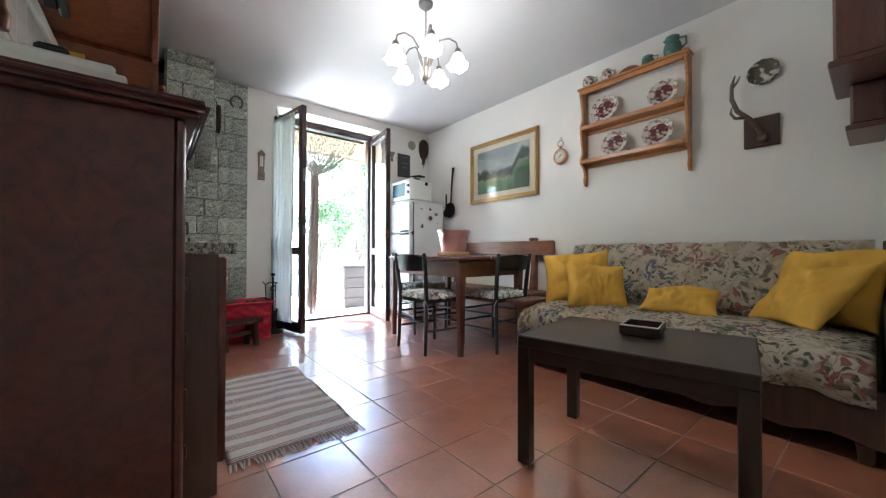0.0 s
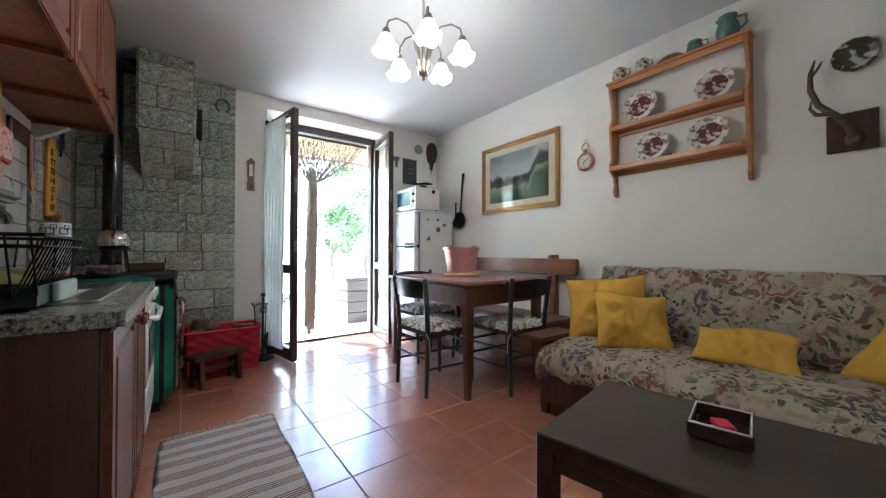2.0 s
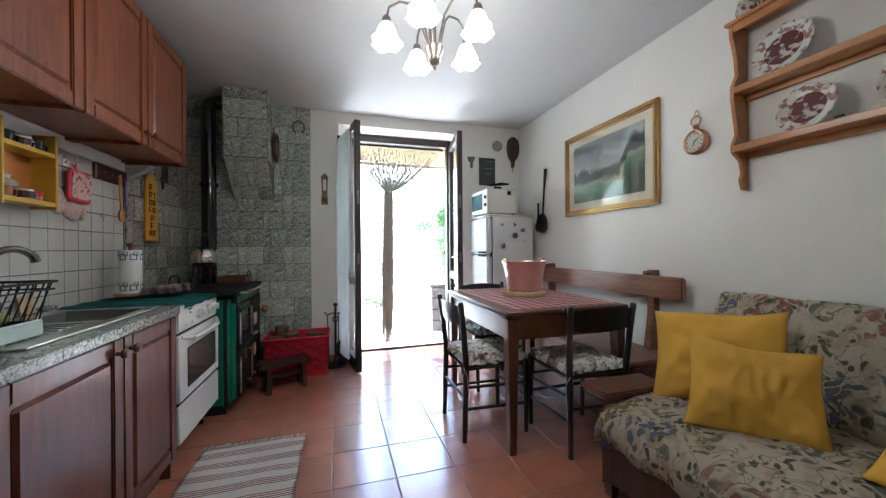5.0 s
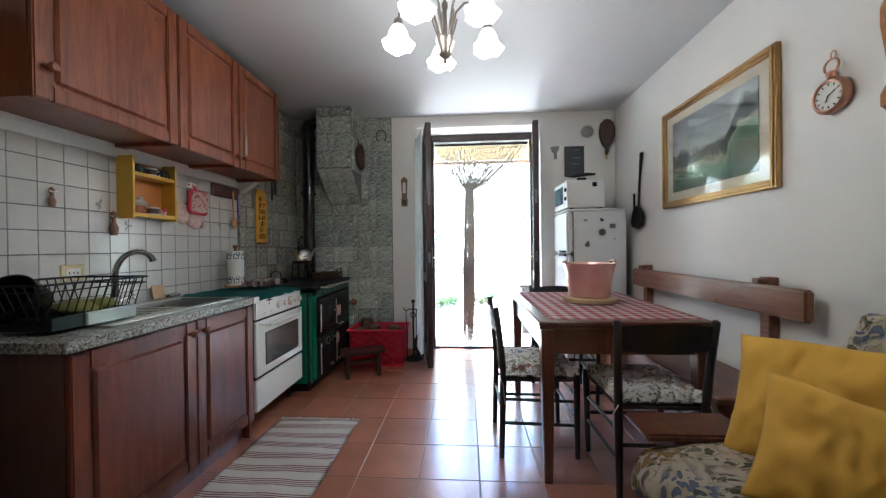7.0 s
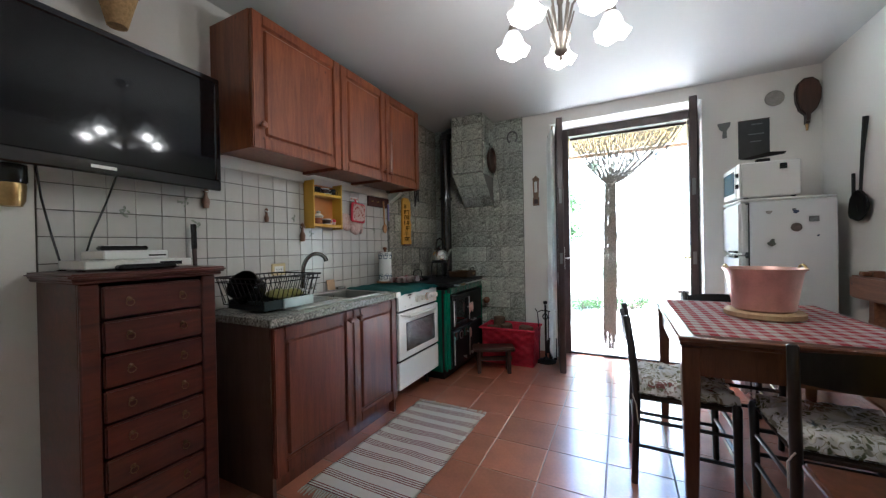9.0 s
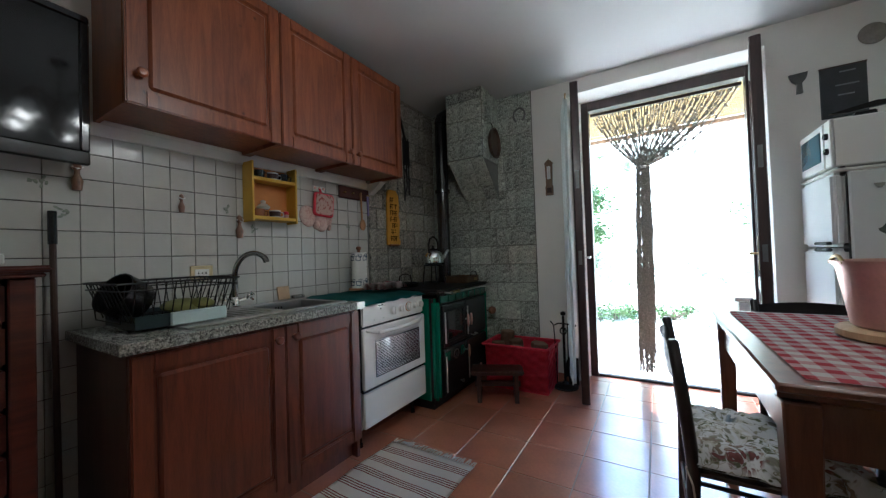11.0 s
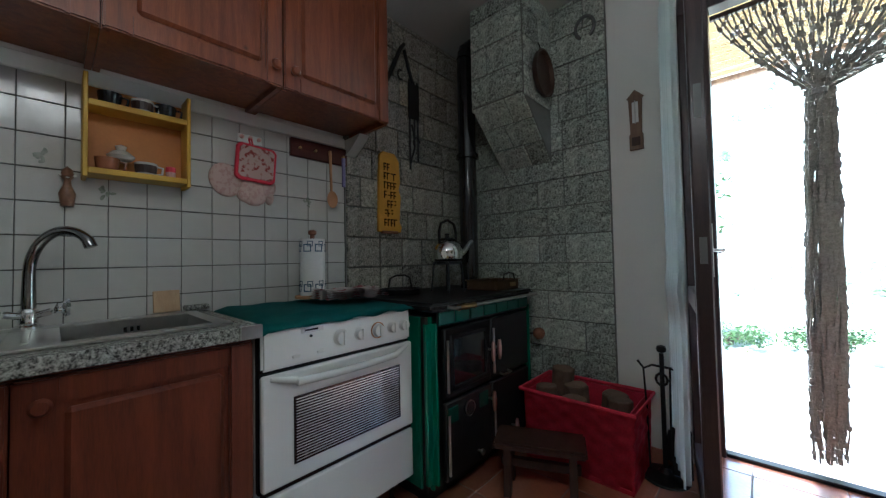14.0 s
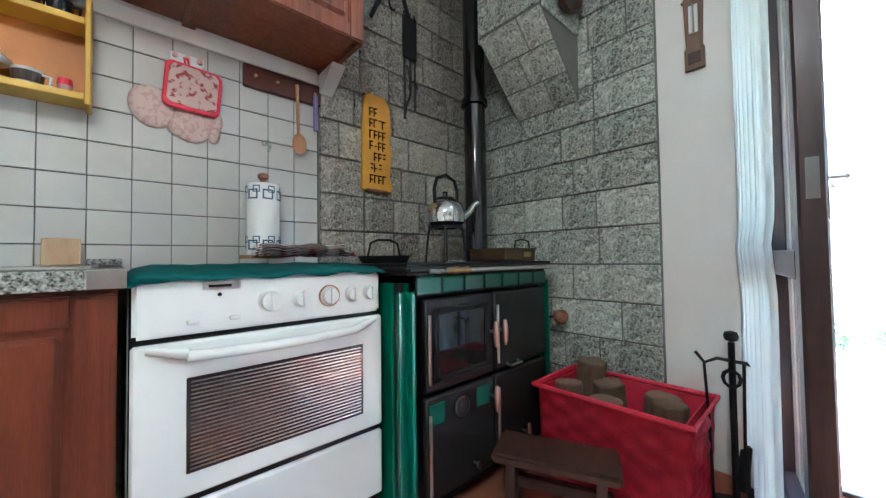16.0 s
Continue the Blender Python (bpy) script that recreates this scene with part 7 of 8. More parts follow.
# ---- hearth corner ----
def hearth_things():
    x0, x1, y0, y1, H = 0.71, 1.225, 4.24, 4.56, 0.355
    t = thing("log_basket", (x0 + x1) / 2, (y0 + y1) / 2, 0, label="red-painted woven wicker log basket holding split logs", category="basket")
    n_row = 9
    cs = [(x0, y0), (x1, y0), (x1, y1), (x0, y1), (x0, y0)]
    ds = (x1 - x0, y1 - y0, x1 - x0, y1 - y0)
    per = []
    for q in range(4):
        k = int(ds[q] / 0.011)
        for i in range(k):
            per.append((cs[q][0] + (cs[q + 1][0] - cs[q][0]) * i / k, cs[q][1] + (cs[q + 1][1] - cs[q][1]) * i / k, ((0, -1), (1, 0), (0, 1), (-1, 0))[q]))
    nv = n_row * 4

    def splint(u, v):
        i = int(round(u * len(per))) % len(per)
        px, py, nn = per[i]
        row = min(n_row - 1, int(v * n_row))
        w = 0.0055 * math.sin(i * 0.55 + row * math.pi) * abs(math.sin((v * n_row - row) * math.pi)) ** 0.5 + 0.012 * v
        return Vector((px + nn[0] * w, py + nn[1] * w, 0.004 + (H - 0.008) * v))
    bm = grid(splint, len(per), nv)
    bmesh.ops.solidify(bm, geom=bm.faces[:], thickness=0.005)
    part("weave", bm, RED, t, smooth="all")
    part("floor", box(x0, y0, 0.0, x1, y1, 0.02), RED, t)
    bm = bmesh.new()
    for q in ((x0 + 0.008, y0 + 0.008, x1 - 0.008, y0 + 0.012), (x0 + 0.008, y1 - 0.012, x1 - 0.008, y1 - 0.008), (x0 + 0.008, y0 + 0.012, x0 + 0.012, y1 - 0.012), (x1 - 0.012, y0 + 0.012, x1 - 0.008, y1 - 0.012)):
        box(q[0], q[1], 0.02, q[2], q[3], H - 0.006, bm=bm)
    part("lining", bm, RED, t, "red inner lining of the basket")
    rim = [(x0 - 0.02, y0 - 0.02, H), (x1 + 0.02, y0 - 0.02, H), (x1 + 0.02, y1 + 0.012, H), (x0 - 0.02, y1 + 0.012, H), (x0 - 0.02, y0 - 0.02, H), (x0, y0 - 0.02, H)]
    part("rim", tube(rim, 0.010, 8), RED, t, "rolled red rim", smooth=True)
    rnd = random.Random(5)
    for i, (x, y, z, l, rx, ry) in enumerate(((0.79, 4.47, 0.022, 0.40, 4, 2), (0.79, 4.33, 0.022, 0.33, -4, 3), (0.92, 4.46, 0.022, 0.34, 4, -3), (0.94, 4.33, 0.022, 0.31, 3, -3), (1.07, 4.45, 0.022, 0.33, 4, 3), (1.15, 4.34, 0.022, 0.34, -4, 2))):
        lg = thing("log", label="split brown firewood log standing in the basket", category="log", group="logs in the basket")
        r = 0.056 + 0.012 * rnd.random()
        out = [(r * math.cos(a) * rnd.uniform(0.9, 1.1), r * math.sin(a) * rnd.uniform(0.85, 1.05)) for a in [k * 0.42 for k in range(15)]]
        part("wood", prism(out, 0, l, bev=0.003), [LOG], lg)
        part("cut_end", prism([(a * 0.9, b * 0.9) for a, b in out], l, l + 0.003), LOGEND, lg, "pale sawn end")
        lg.matrix_basis = pose(x, y, z, rx, ry, rnd.uniform(0, 90))
    s = thing("footstool", label="small dark brown rustic wooden footstool", category="stool")
    part("top", box(-0.17, -0.08, 0.185, 0.17, 0.08, 0.215, 0.008, seg=2), DARKWOOD, s, smooth=True)
    for sx in (-1, 1):
        bm = prism([(-0.075, 0), (-0.035, 0), (-0.018, 0.07), (0.018, 0.07), (0.035, 0), (0.075, 0), (0.06, 0.186), (-0.06, 0.186)], -0.014, 0.014, m=pose(sx * 0.12, 0, 0) @ FACE_EAST, bev=0.002)
        part("leg", bm, DARKWOOD, s)
    part("stretcher", box(-0.15, -0.012, 0.09, 0.15, 0.012, 0.125, 0.003), DARKWOOD, s)
    s.matrix_basis = pose(0.90, 4.02, 0, 0, 0, 24)
    s.scale = (1.15, 1.15, 1.1)
    f = thing("fire_tools", 1.30, 4.50, 0, label="black iron fireplace tool stand with poker and shovel", category="fire tools")
    bm = lathe([(0, 0), (0.10, 0), (0.10, 0.012), (0.03, 0.03), (0.016, 0.05), (0, 0.05)], 20, (1.30, 4.485, 0))
    tube([(1.30, 4.485, 0.03), (1.30, 4.485, 0.58)], 0.010, 8, bm=bm)
    lathe([(0, -0.02), (0.018, -0.012), (0.022, 0), (0.018, 0.014), (0, 0.02)], 14, (1.30, 4.485, 0.60), bm=bm)
    tube([(1.20, 4.47, 0.535), (1.225, 4.475, 0.50), (1.26, 4.48, 0.52), (1.34, 4.485, 0.515), (1.385, 4.48, 0.49), (1.40, 4.475, 0.515)], 0.006, 8, bm=bm)
    ring = [(1.30 + 0.024 * math.cos(a * 0.628), 4.472, 0.46 + 0.028 * math.sin(a * 0.628)) for a in range(11)]
    tube(ring, 0.006, 6, bm=bm)
    part("stand", bm, BLACK, f, smooth=True)
    part("poker", tube([(1.225, 4.47, 0.50), (1.235, 4.47, 0.30), (1.24, 4.47, 0.03)], 0.005, 6), BLACK, f)
    bm = tube([(1.375, 4.48, 0.49), (1.37, 4.48, 0.25)], 0.005, 6)
    box(1.33, 4.472, 0.03, 1.41, 4.482, 0.25, 0.004, bm=bm)
    part("shovel", bm, BLACK, f)
    bm = tube([(1.33, 4.50, 0.51), (1.325, 4.50, 0.22)], 0.005, 6)
    lathe([(0.025, -0.13), (0.032, -0.10), (0.012, 0.0)], 12, (1.325, 4.50, 0.22), bm=bm)
    part("brush", bm, BLACK, f)
    h = thing("horseshoe", 0.97, 4.57, 2.3, label="rusty dark iron horseshoe on the stone wall", category="horseshoe")
    pts = [(0.97 + 0.052 * math.cos(a), 4.558, 2.345 + 0.062 * math.sin(a)) for a in [radians(-60 + 300 * k / 18) for k in range(19)]]
    part("shoe", tube(pts, [0.010] * 19, 6), PEWTERD, h)
    p = thing("wall_pan", 0.80, 4.4, 2.0, label="round brown copper pan hanging on the chimney breast", category="pan")
    part("pan", lathe([(0, 0.0), (0.095, 0.0), (0.108, 0.012), (0.112, 0.035), (0.105, 0.035), (0.10, 0.012), (0, 0.006)], 28, m=pose(0.770, 4.40, 2.085, 0, 90, 0) @ Matrix.Diagonal((1.2, 1, 1, 1))), BROWNCOPPER, p, smooth=True)
    part("hook", tube([(0.767, 4.40, 2.20), (0.777, 4.395, 2.24), (0.767, 4.39, 2.27)], 0.004, 6), BLACK, p)


LOG = mat("bark_wood", (0.16, 0.10, 0.065), 0.9, scale=20, vary=0.3, bump=0.8, dist=0.006)
LOGEND = mat("sawn_wood", (0.23, 0.155, 0.10), 0.85, scale=25, vary=0.2)
BROWNCOPPER = mat("tarnished_copper", (0.12, 0.075, 0.055), 0.4, 0.7, scale=20, vary=0.25, bump=0.1)
hearth_things()


# ---- small things on the kitchen wall ----
def kitchen_wall_things():
    t = thing("yellow_shelf", 0.05, 2.72, 1.35, label="small yellow-painted open wall shelf with coffee cups", category="shelf")
    x1, y0, y1, z0, z1 = 0.105, 2.605, 2.888, 1.345, 1.668
    part("side", box(0.009, y0, z0 - 0.012, x1, y0 + 0.012, z1, 0.002), YELLOWP, t)
    part("side", box(0.009, y1 - 0.012, z0 - 0.012, x1, y1, z1, 0.002), YELLOWP, t)
    part("back", box(0.009, y0 + 0.012, z0, 0.014, y1 - 0.012, z1 - 0.01), ORANGEP, t, "orange-stained back board")
    for z in (z0, 1.565):
        part("shelf", box(0.014, y0 + 0.012, z, x1 - 0.004, y1 - 0.012, z + 0.010, 0.002), YELLOWP, t)
        part("lip", box(x1 - 0.008, y0 + 0.012, z, x1 - 0.002, y1 - 0.012, z + 0.020, 0.002), YELLOWP, t)
    for i, (y, z, m) in enumerate(((2.67, 1.575, BLACKPL), (2.755, 1.575, CUPW), (2.82, 1.575, BLACKPL), (2.665, 1.355, CUPB), (2.765, 1.355, CUPW))):
        c = thing("coffee_cup", 0.06, y, z, label=["black glazed cup on the yellow shelf", "white and brown coffee cup on the yellow shelf", "black glazed cup on the yellow shelf", "terracotta brown cup on the yellow shelf", "white coffee cup with a dark band"][i], category="cup")
        part("body", lathe([(0, 0), (0.022, 0), (0.028, 0.012), (0.032, 0.052), (0.029, 0.052), (0.025, 0.012), (0, 0.006)], 18, (0.062, y, z + 0.0005)), m, c, smooth=True)
        part("handle", tube([(0.075, y + 0.026, z + 0.044), (0.078, y + 0.045, z + 0.040), (0.077, y + 0.043, z + 0.018), (0.072, y + 0.026, z + 0.014)], 0.004, 6), m, c, smooth=True)
        if m is CUPW:
            part("band", lathe([(0.0288, 0.016), (0.0322, 0.044), (0.0312, 0.044), (0.028, 0.016)], 18, (0.062, y, z + 0.0005)), DARKWOOD, c, "dark printed band")
    c = thing("red_shaker", 0.06, 2.81, 1.35, label="small clear shaker with a red cap", category="shaker")
    part("cap", lathe([(0, 0.055), (0.015, 0.05), (0.016, 0.032), (0, 0.032)], 12, (0.065, 2.835, 1.355)), RED, c)
    part("jar", lathe([(0, 0), (0.013, 0), (0.015, 0.032), (0, 0.032)], 12, (0.065, 2.835, 1.35505)), PINKP, c)
    c = thing("ceramic_duck", 0.06, 2.66, 1.40, label="white ceramic duck figure with a dark cap", category="ornament")
    part("figure", lathe([(0, 0), (0.03, 0.004), (0.038, 0.016), (0.022, 0.032), (0.012, 0.036), (0.016, 0.05), (0, 0.058)], 14, (0.05, 2.70, 1.407)), CUPW, c, smooth=True)
    t = thing("pot_holder", 0.03, 3.13, 1.4, label="red and white quilted pot holder hanging on hooks", category="pot holder")
    q = [(-0.083, -0.07), (-0.068, -0.084), (0.068, -0.084), (0.083, -0.07), (0.083, 0.062), (0.068, 0.076), (-0.068, 0.076), (-0.083, 0.062)]
    part("border", prism(q, 0.0, 0.016, m=pose(0.034, 3.140, 1.485, 0, 0, 0) @ FACE_EAST @ pose(0, 0, 0, 0, 0, -4), bev=0.004), RED, t, "red quilted border")
    part("field", prism([(a * 0.86, b * 0.86) for a, b in q], 0.016, 0.021, m=pose(0.034, 3.140, 1.485, 0, 0, 0) @ FACE_EAST @ pose(0, 0, 0, 0, 0, -4), bev=0.002), PINKPRINT, t, "pink printed centre")
    part("loop", tube([(0.04, 3.12, 1.55), (0.03, 3.115, 1.59), (0.03, 3.125, 1.59), (0.04, 3.13, 1.55)], 0.004, 6), RED, t)
    t = thing("oven_glove", 0.02, 3.12, 1.33, label="pink printed cotton oven glove behind the pot holder", category="oven glove")

    def blob(cy, cz, ry, rz, d=0.018, x=0.012, bm=None, tilt=0):
        m = pose(x, cy, cz, tilt, 0, 0) @ Matrix.Diagonal((d, ry, rz, 1))
        prof = [(math.sin(k * math.pi / 10), -math.cos(k * math.pi / 10)) for k in range(11)]
        return lathe([(max(0, a), b) for a, b in prof], 18, m=m, bm=bm)
    bm = blob(3.03, 1.40, 0.062, 0.072, tilt=20)
    part("thumb", bm, GLOVEPINK, t, smooth=True)
    bm = blob(3.14, 1.37, 0.064, 0.07)
    blob(3.195, 1.385, 0.038, 0.055, bm=bm, tilt=-15)
    blob(3.10, 1.35, 0.03, 0.035, bm=bm)
    blob(3.205, 1.345, 0.02, 0.035, bm=bm)
    part("mitt", bm, GLOVEPINK, t, smooth=True)
    h = thing("hook_strip", 0.01, 3.13, 1.6, label="clear plastic three-hook strip on the tiles", category="hook")
    part("strip", box(0.009, 3.075, 1.575, 0.013, 3.175, 1.612, 0.002), PLASTICWHITE, h)
    for y in (3.09, 3.125, 3.16):
        part("hook", lathe([(0, 0), (0.008, 0.002), (0.009, 0.012), (0, 0.016)], 10, m=pose(0.013, y, 1.597, 0, 90, 0)), COPPER, h)
    t = thing("spoon_rail", 0.02, 3.45, 1.6, label="dark red-brown wooden rail with a hanging wooden spoon", category="rail")
    part("board", box(0.009, 3.30, 1.558, 0.028, 3.61, 1.648, 0.004), CHESTWOOD, t)
    for y in (3.34, 3.42, 3.50, 3.575):
        part("peg", lathe([(0.004, 0), (0.004, 0.014), (0.007, 0.018), (0, 0.020)], 8, m=pose(0.028, y, 1.60, 0, 90, 0)), BRASS, t)
    s = thing("wooden_spoon", 0.04, 3.50, 1.3, label="pale wooden spoon hanging from the rail", category="spoon")
    part("handle", tube([(0.042, 3.498, 1.615), (0.045, 3.502, 1.40)], [0.008, 0.006], 8), SPOONW, s, smooth=True)
    part("bowl", lathe([(0, -0.008), (0.8, -0.006), (1.0, 0.006), (0.8, 0.002), (0, -0.002)], 18, m=pose(0.045, 3.504, 1.365, 0, 90, 0) @ Matrix.Diagonal((0.044, 0.030, 1, 1))), SPOONW, s, smooth=True)
    s = thing("purple_scoop", 0.04, 3.58, 1.45, label="small translucent lilac plastic tool on the rail", category="utensil")
    part("body", box(0.03, 3.57, 1.44, 0.042, 3.59, 1.60, 0.004), LILAC, s)
    for i, (y, z, sc, m, lb) in enumerate(((2.575, 1.30, 0.85, BROWNC, "brown bottle-shaped ceramic ornament on the tiles"), (1.94, 1.47, 0.8, BROWNC, "small brown ceramic ornament on the tiles"), (2.30, 1.40, 0.6, BROWNC, "small brown mushroom-shaped ornament on the tiles"))):
        c = thing("wall_ornament", 0.02, y, z, label=lb, category="ornament")
        part("body", lathe([(0, -0.07 * sc), (0.018 * sc, -0.068 * sc), (0.024 * sc, -0.02 * sc), (0.012 * sc, 0.01 * sc), (0.010 * sc, 0.03 * sc), (0.02 * sc, 0.045 * sc), (0.014 * sc, 0.07 * sc), (0, 0.085 * sc)], 14, (0.026, y, z)), m, c, smooth=True)
        part("bow", tube([(0.03, y - 0.022 * sc, z + 0.05 * sc), (0.038, y, z + 0.04 * sc), (0.03, y + 0.022 * sc, z + 0.05 * sc)], 0.004, 5), PLASTICWHITE, c)
    for (y, z) in ((3.39, 1.345), (2.665, 1.30), (2.52, 1.40), (1.84, 1.44), (1.90, 1.33), (1.60, 1.37)):
        c = thing("tile_motif", 0.008, y, z, label="small grey-green flower transfer on a white tile", category="tile decoration", group="flower transfers on the tiles")
        rnd = random.Random(int(y * 1000))
        bm = bmesh.new()
        for k in range(9):
            a, r = rnd.uniform(0, 6.28), rnd.uniform(0.006, 0.022)
            cy, cz = y + r * math.cos(a), z + r * math.sin(a)
            prism([(0.009 * math.cos(q), 0.005 * math.sin(q)) for q in [j * 0.785 for j in range(8)]], 0, 0.0008 + 0.0001 * k, m=pose(0.0086, cy, cz) @ FACE_EAST @ pose(0, 0, 0, 0, 0, rnd.uniform(0, 180)), bm=bm)
        part("print", bm, MOTIF, c)
    t = thing("power_socket", 0.01, 2.39, 1.06, label="cream plastic wall socket plate on the tiles", category="socket")
    part("plate", box(0.008, 2.335, 1.022, 0.017, 2.440, 1.098, 0.004), CREAM, t)
    part("sockets", box(0.017, 2.355, 1.04, 0.0185, 2.42, 1.08, 0.0), PLASTICWHITE, t)
    for y in (2.37, 2.388, 2.405):
        part("hole", box(0.0184, y - 0.002, 1.056, 0.0190, y + 0.002, 1.064), BLACKPL, t)
    p = thing("yellow_plaque", 0.03, 3.93, 1.2, label="hanging yellow wooden plaque with dark painted letters", category="plaque")
    out = [(a * 1.55, b * 1.08) for a, b in [(-0.055, 0), (0.055, 0), (0.06, 0.03), (0.05, 0.06), (0.058, 0.20), (0.048, 0.24), (0.055, 0.28), (0.05, 0.40), (0.03, 0.44), (-0.03, 0.44), (-0.045, 0.42), (-0.05, 0.30)]]
    part("board", prism(out, 0.0, 0.018, m=pose(0.026, 3.885, 1.215) @ FACE_EAST, bev=0.004), YELLOWPL, p)
    part("base", box(0.026, 3.823, 1.205, 0.052, 3.947, 1.222, 0.005), BENCHWOOD, p)
    bm = bmesh.new()
    rnd = random.Random(12)
    for r in range(7):
        for k in range(4):
            if rnd.random() < 0.9:
                yy, zz = 3.842 + k * 0.024, 1.25 + r * 0.055
                for a in ((0, 0, 0.006, 0.042), (0.006, 0.036, 0.020, 0.042), (0.006, 0.016, 0.018, 0.022)):
                    if rnd.random() < 0.8:
                        box(0.044, yy + a[0], zz + a[1], 0.0455, yy + a[2], zz + a[3], bm=bm)
    part("lettering", bm, BLACKPL, p, "dark painted marks")
    part("cord", tube([(0.035, 3.865, 1.65), (0.015, 3.885, 1.72), (0.035, 3.905, 1.65)], 0.003, 6), BENCHWOOD, p)
    t = thing("wall_irons", 0.03, 4.06, 1.7, label="old black iron fire tongs and trammel on the stone", category="iron tools")
    part("tongs", tube([(0.04, 3.86, 2.08), (0.045, 3.92, 2.22), (0.045, 3.99, 2.37), (0.045, 4.02, 2.41)], [0.010, 0.014, 0.013, 0.010], 8), BLACK, t)
    part("arm", tube([(0.045, 4.02, 2.37), (0.045, 4.06, 2.25), (0.04, 4.10, 2.16)], 0.011, 8), BLACK, t)
    for y, zb in ((4.06, 1.62), (4.10, 1.82), (4.13, 1.68)):
        part("rod", tube([(0.042, y, 2.20), (0.042, y, zb)], 0.006, 6), BLACK, t)
    part("grate", box(0.036, 4.05, 1.95, 0.05, 4.14, 2.18, 0.003), BLACK, t)
    hook = [(0.045, 4.075 + 0.022 * math.sin(k * 0.55), 1.90 - 0.035 * k + 0.01 * math.cos(k)) for k in range(9)]
    part("chain", tube(hook, 0.006, 6), BLACK, t, "short twisted iron chain")
    part("hook", tube([(0.045, 4.115 + 0.028 * math.cos(a), 1.80 + 0.034 * math.sin(a)) for a in [k * 0.42 for k in range(11)]], 0.005, 6), BLACK, t, "curled iron pot hook")
    part("hook", tube([(0.045, 3.985 + 0.020 * math.cos(a), 2.20 + 0.030 * math.sin(a)) for a in [1.2 + k * 0.42 for k in range(11)]], 0.006, 6), BLACK, t, "curled iron pot hook")
    r = thing("kitchen_roll", 0.17, 3.33, 0.89, label="kitchen paper roll with blue squares on a wooden holder", category="kitchen roll")
    c = (0.17, 3.33, 0.030)
    part("base", lathe([(0, 0.858), (0.075, 0.858), (0.075, 0.870), (0, 0.870)], 28, c), SPOONW, r, smooth=True)
    part("paper", lathe([(0.02, 0.871), (0.053, 0.871), (0.053, 1.12), (0.02, 1.12)], 36, c), PAPER, r, "white paper with outlined blue squares", smooth=True)
    part("knob", lathe([(0.010, 1.12), (0.010, 1.137), (0.018, 1.144), (0.018, 1.157), (0.010, 1.162), (0, 1.164)], 16, c), BENCHWOOD, r, smooth=True)
    bm = bmesh.new()
    for z0 in (0.895, 1.07):
        for k in range(7):
            an = k * 0.8976
            for dz, da, s in ((0, 0, 0.017), (0.018, 0.22, 0.012)):
                for e in ((-1, -1, 1, -0.72), (-1, 0.72, 1, 1), (-1, -0.72, -0.72, 0.72), (0.72, -0.72, 1, 0.72)):
                    m = pose(c[0], c[1], z0 + dz + 0.03, 0, 0, math.degrees(an + da)) @ Matrix.Translation((0.0532, 0, 0.01))
                    box(0, e[0] * s, e[1] * s, 0.0008, e[2] * s, e[3] * s, bm=bm, m=m)
    part("print", bm, BLUEPRINT, r, "blue outlined squares")
    d = thing("tea_towel", 0.28, 3.40, 0.86, label="folded red and white tea towel on the cooker", category="towel")
    def f(u, v, h=0):
        return Vector((0.23 + 0.17 * u + 0.02 * v, 3.27 + 0.30 * v, 0.893 + h + 0.006 * math.sin(u * 9 + v * 5) ** 2 + 0.004 * math.sin(v * 17)))
    for h in (0.0, 0.008, 0.016, 0.024, 0.032):
        bm = grid(lambda u, v: f(u * (1 - h * 4) + h * 2, v * (1 - h * 5) + h, h), 22, 26)
        bmesh.ops.solidify(bm, geom=bm.faces[:], thickness=-0.004)
        part("fold", bm, TOWEL, d, smooth="all")
    b = thing("sponge_tile", 0.03, 2.83, 0.9, label="small pale wooden coaster leaning behind the sink", category="coaster")
    part("coaster", box(-0.04, -0.003, 0, 0.04, 0.003, 0.08, 0.002, m=pose(0.035, 2.83, 0.874, 0, 0, 90) @ pose(0, 0, 0, -10)), PALEWOOD, b)
    b = thing("soap_dish", 0.04, 2.95, 0.866, label="small grey soap tray behind the sink", category="tray")
    part("tray", box(0.02, 2.88, 0.874, 0.06, 3.0 - 0.04, 0.892, 0.004), GRANITE, b)
    # dish drainer
    dr = thing("dish_drainer", 0.25, 2.23, 0.88, label="black wire dish rack on a dark plastic tray", category="dish rack")
    x0, x1, y0, y1 = 0.09, 0.40, 1.965, 2.33
    bm = box(x0 + 0.02, y0 + 0.03, 0.877, x1, y1 - 0.03, 0.884, 0.002)
    for a in ((x0 + 0.02, y0 + 0.03, x0 + 0.026, y1 - 0.03), (x1 - 0.006, y0 + 0.03, x1, y1 - 0.03), (x0 + 0.02, y0 + 0.03, x1, y0 + 0.036), (x0 + 0.02, y1 - 0.036, x1, y1 - 0.03)):
        box(a[0], a[1], 0.88, a[2], a[3], 0.925, 0.002, bm=bm)
    part("tray", bm, TRAYG, dr, "dark green-grey plastic drip tray")
    wr = []
    def loop(z, o):
        return [(x0 - o, y0 - o, z), (x1 + o, y0 - o, z), (x1 + o, y1 + o, z), (x0 - o, y1 + o, z), (x0 - o, y0 - o, z)]
    bm = tube(loop(1.045, 0.02), 0.0045, 6)
    tube(loop(1.02, 0.016), 0.003, 6, bm=bm)
    tube(loop(0.905, -0.03), 0.003, 6, bm=bm)
    part("rim", bm, BLACK, dr, "black coated wire rim")
    bm = bmesh.new()
    n = 13
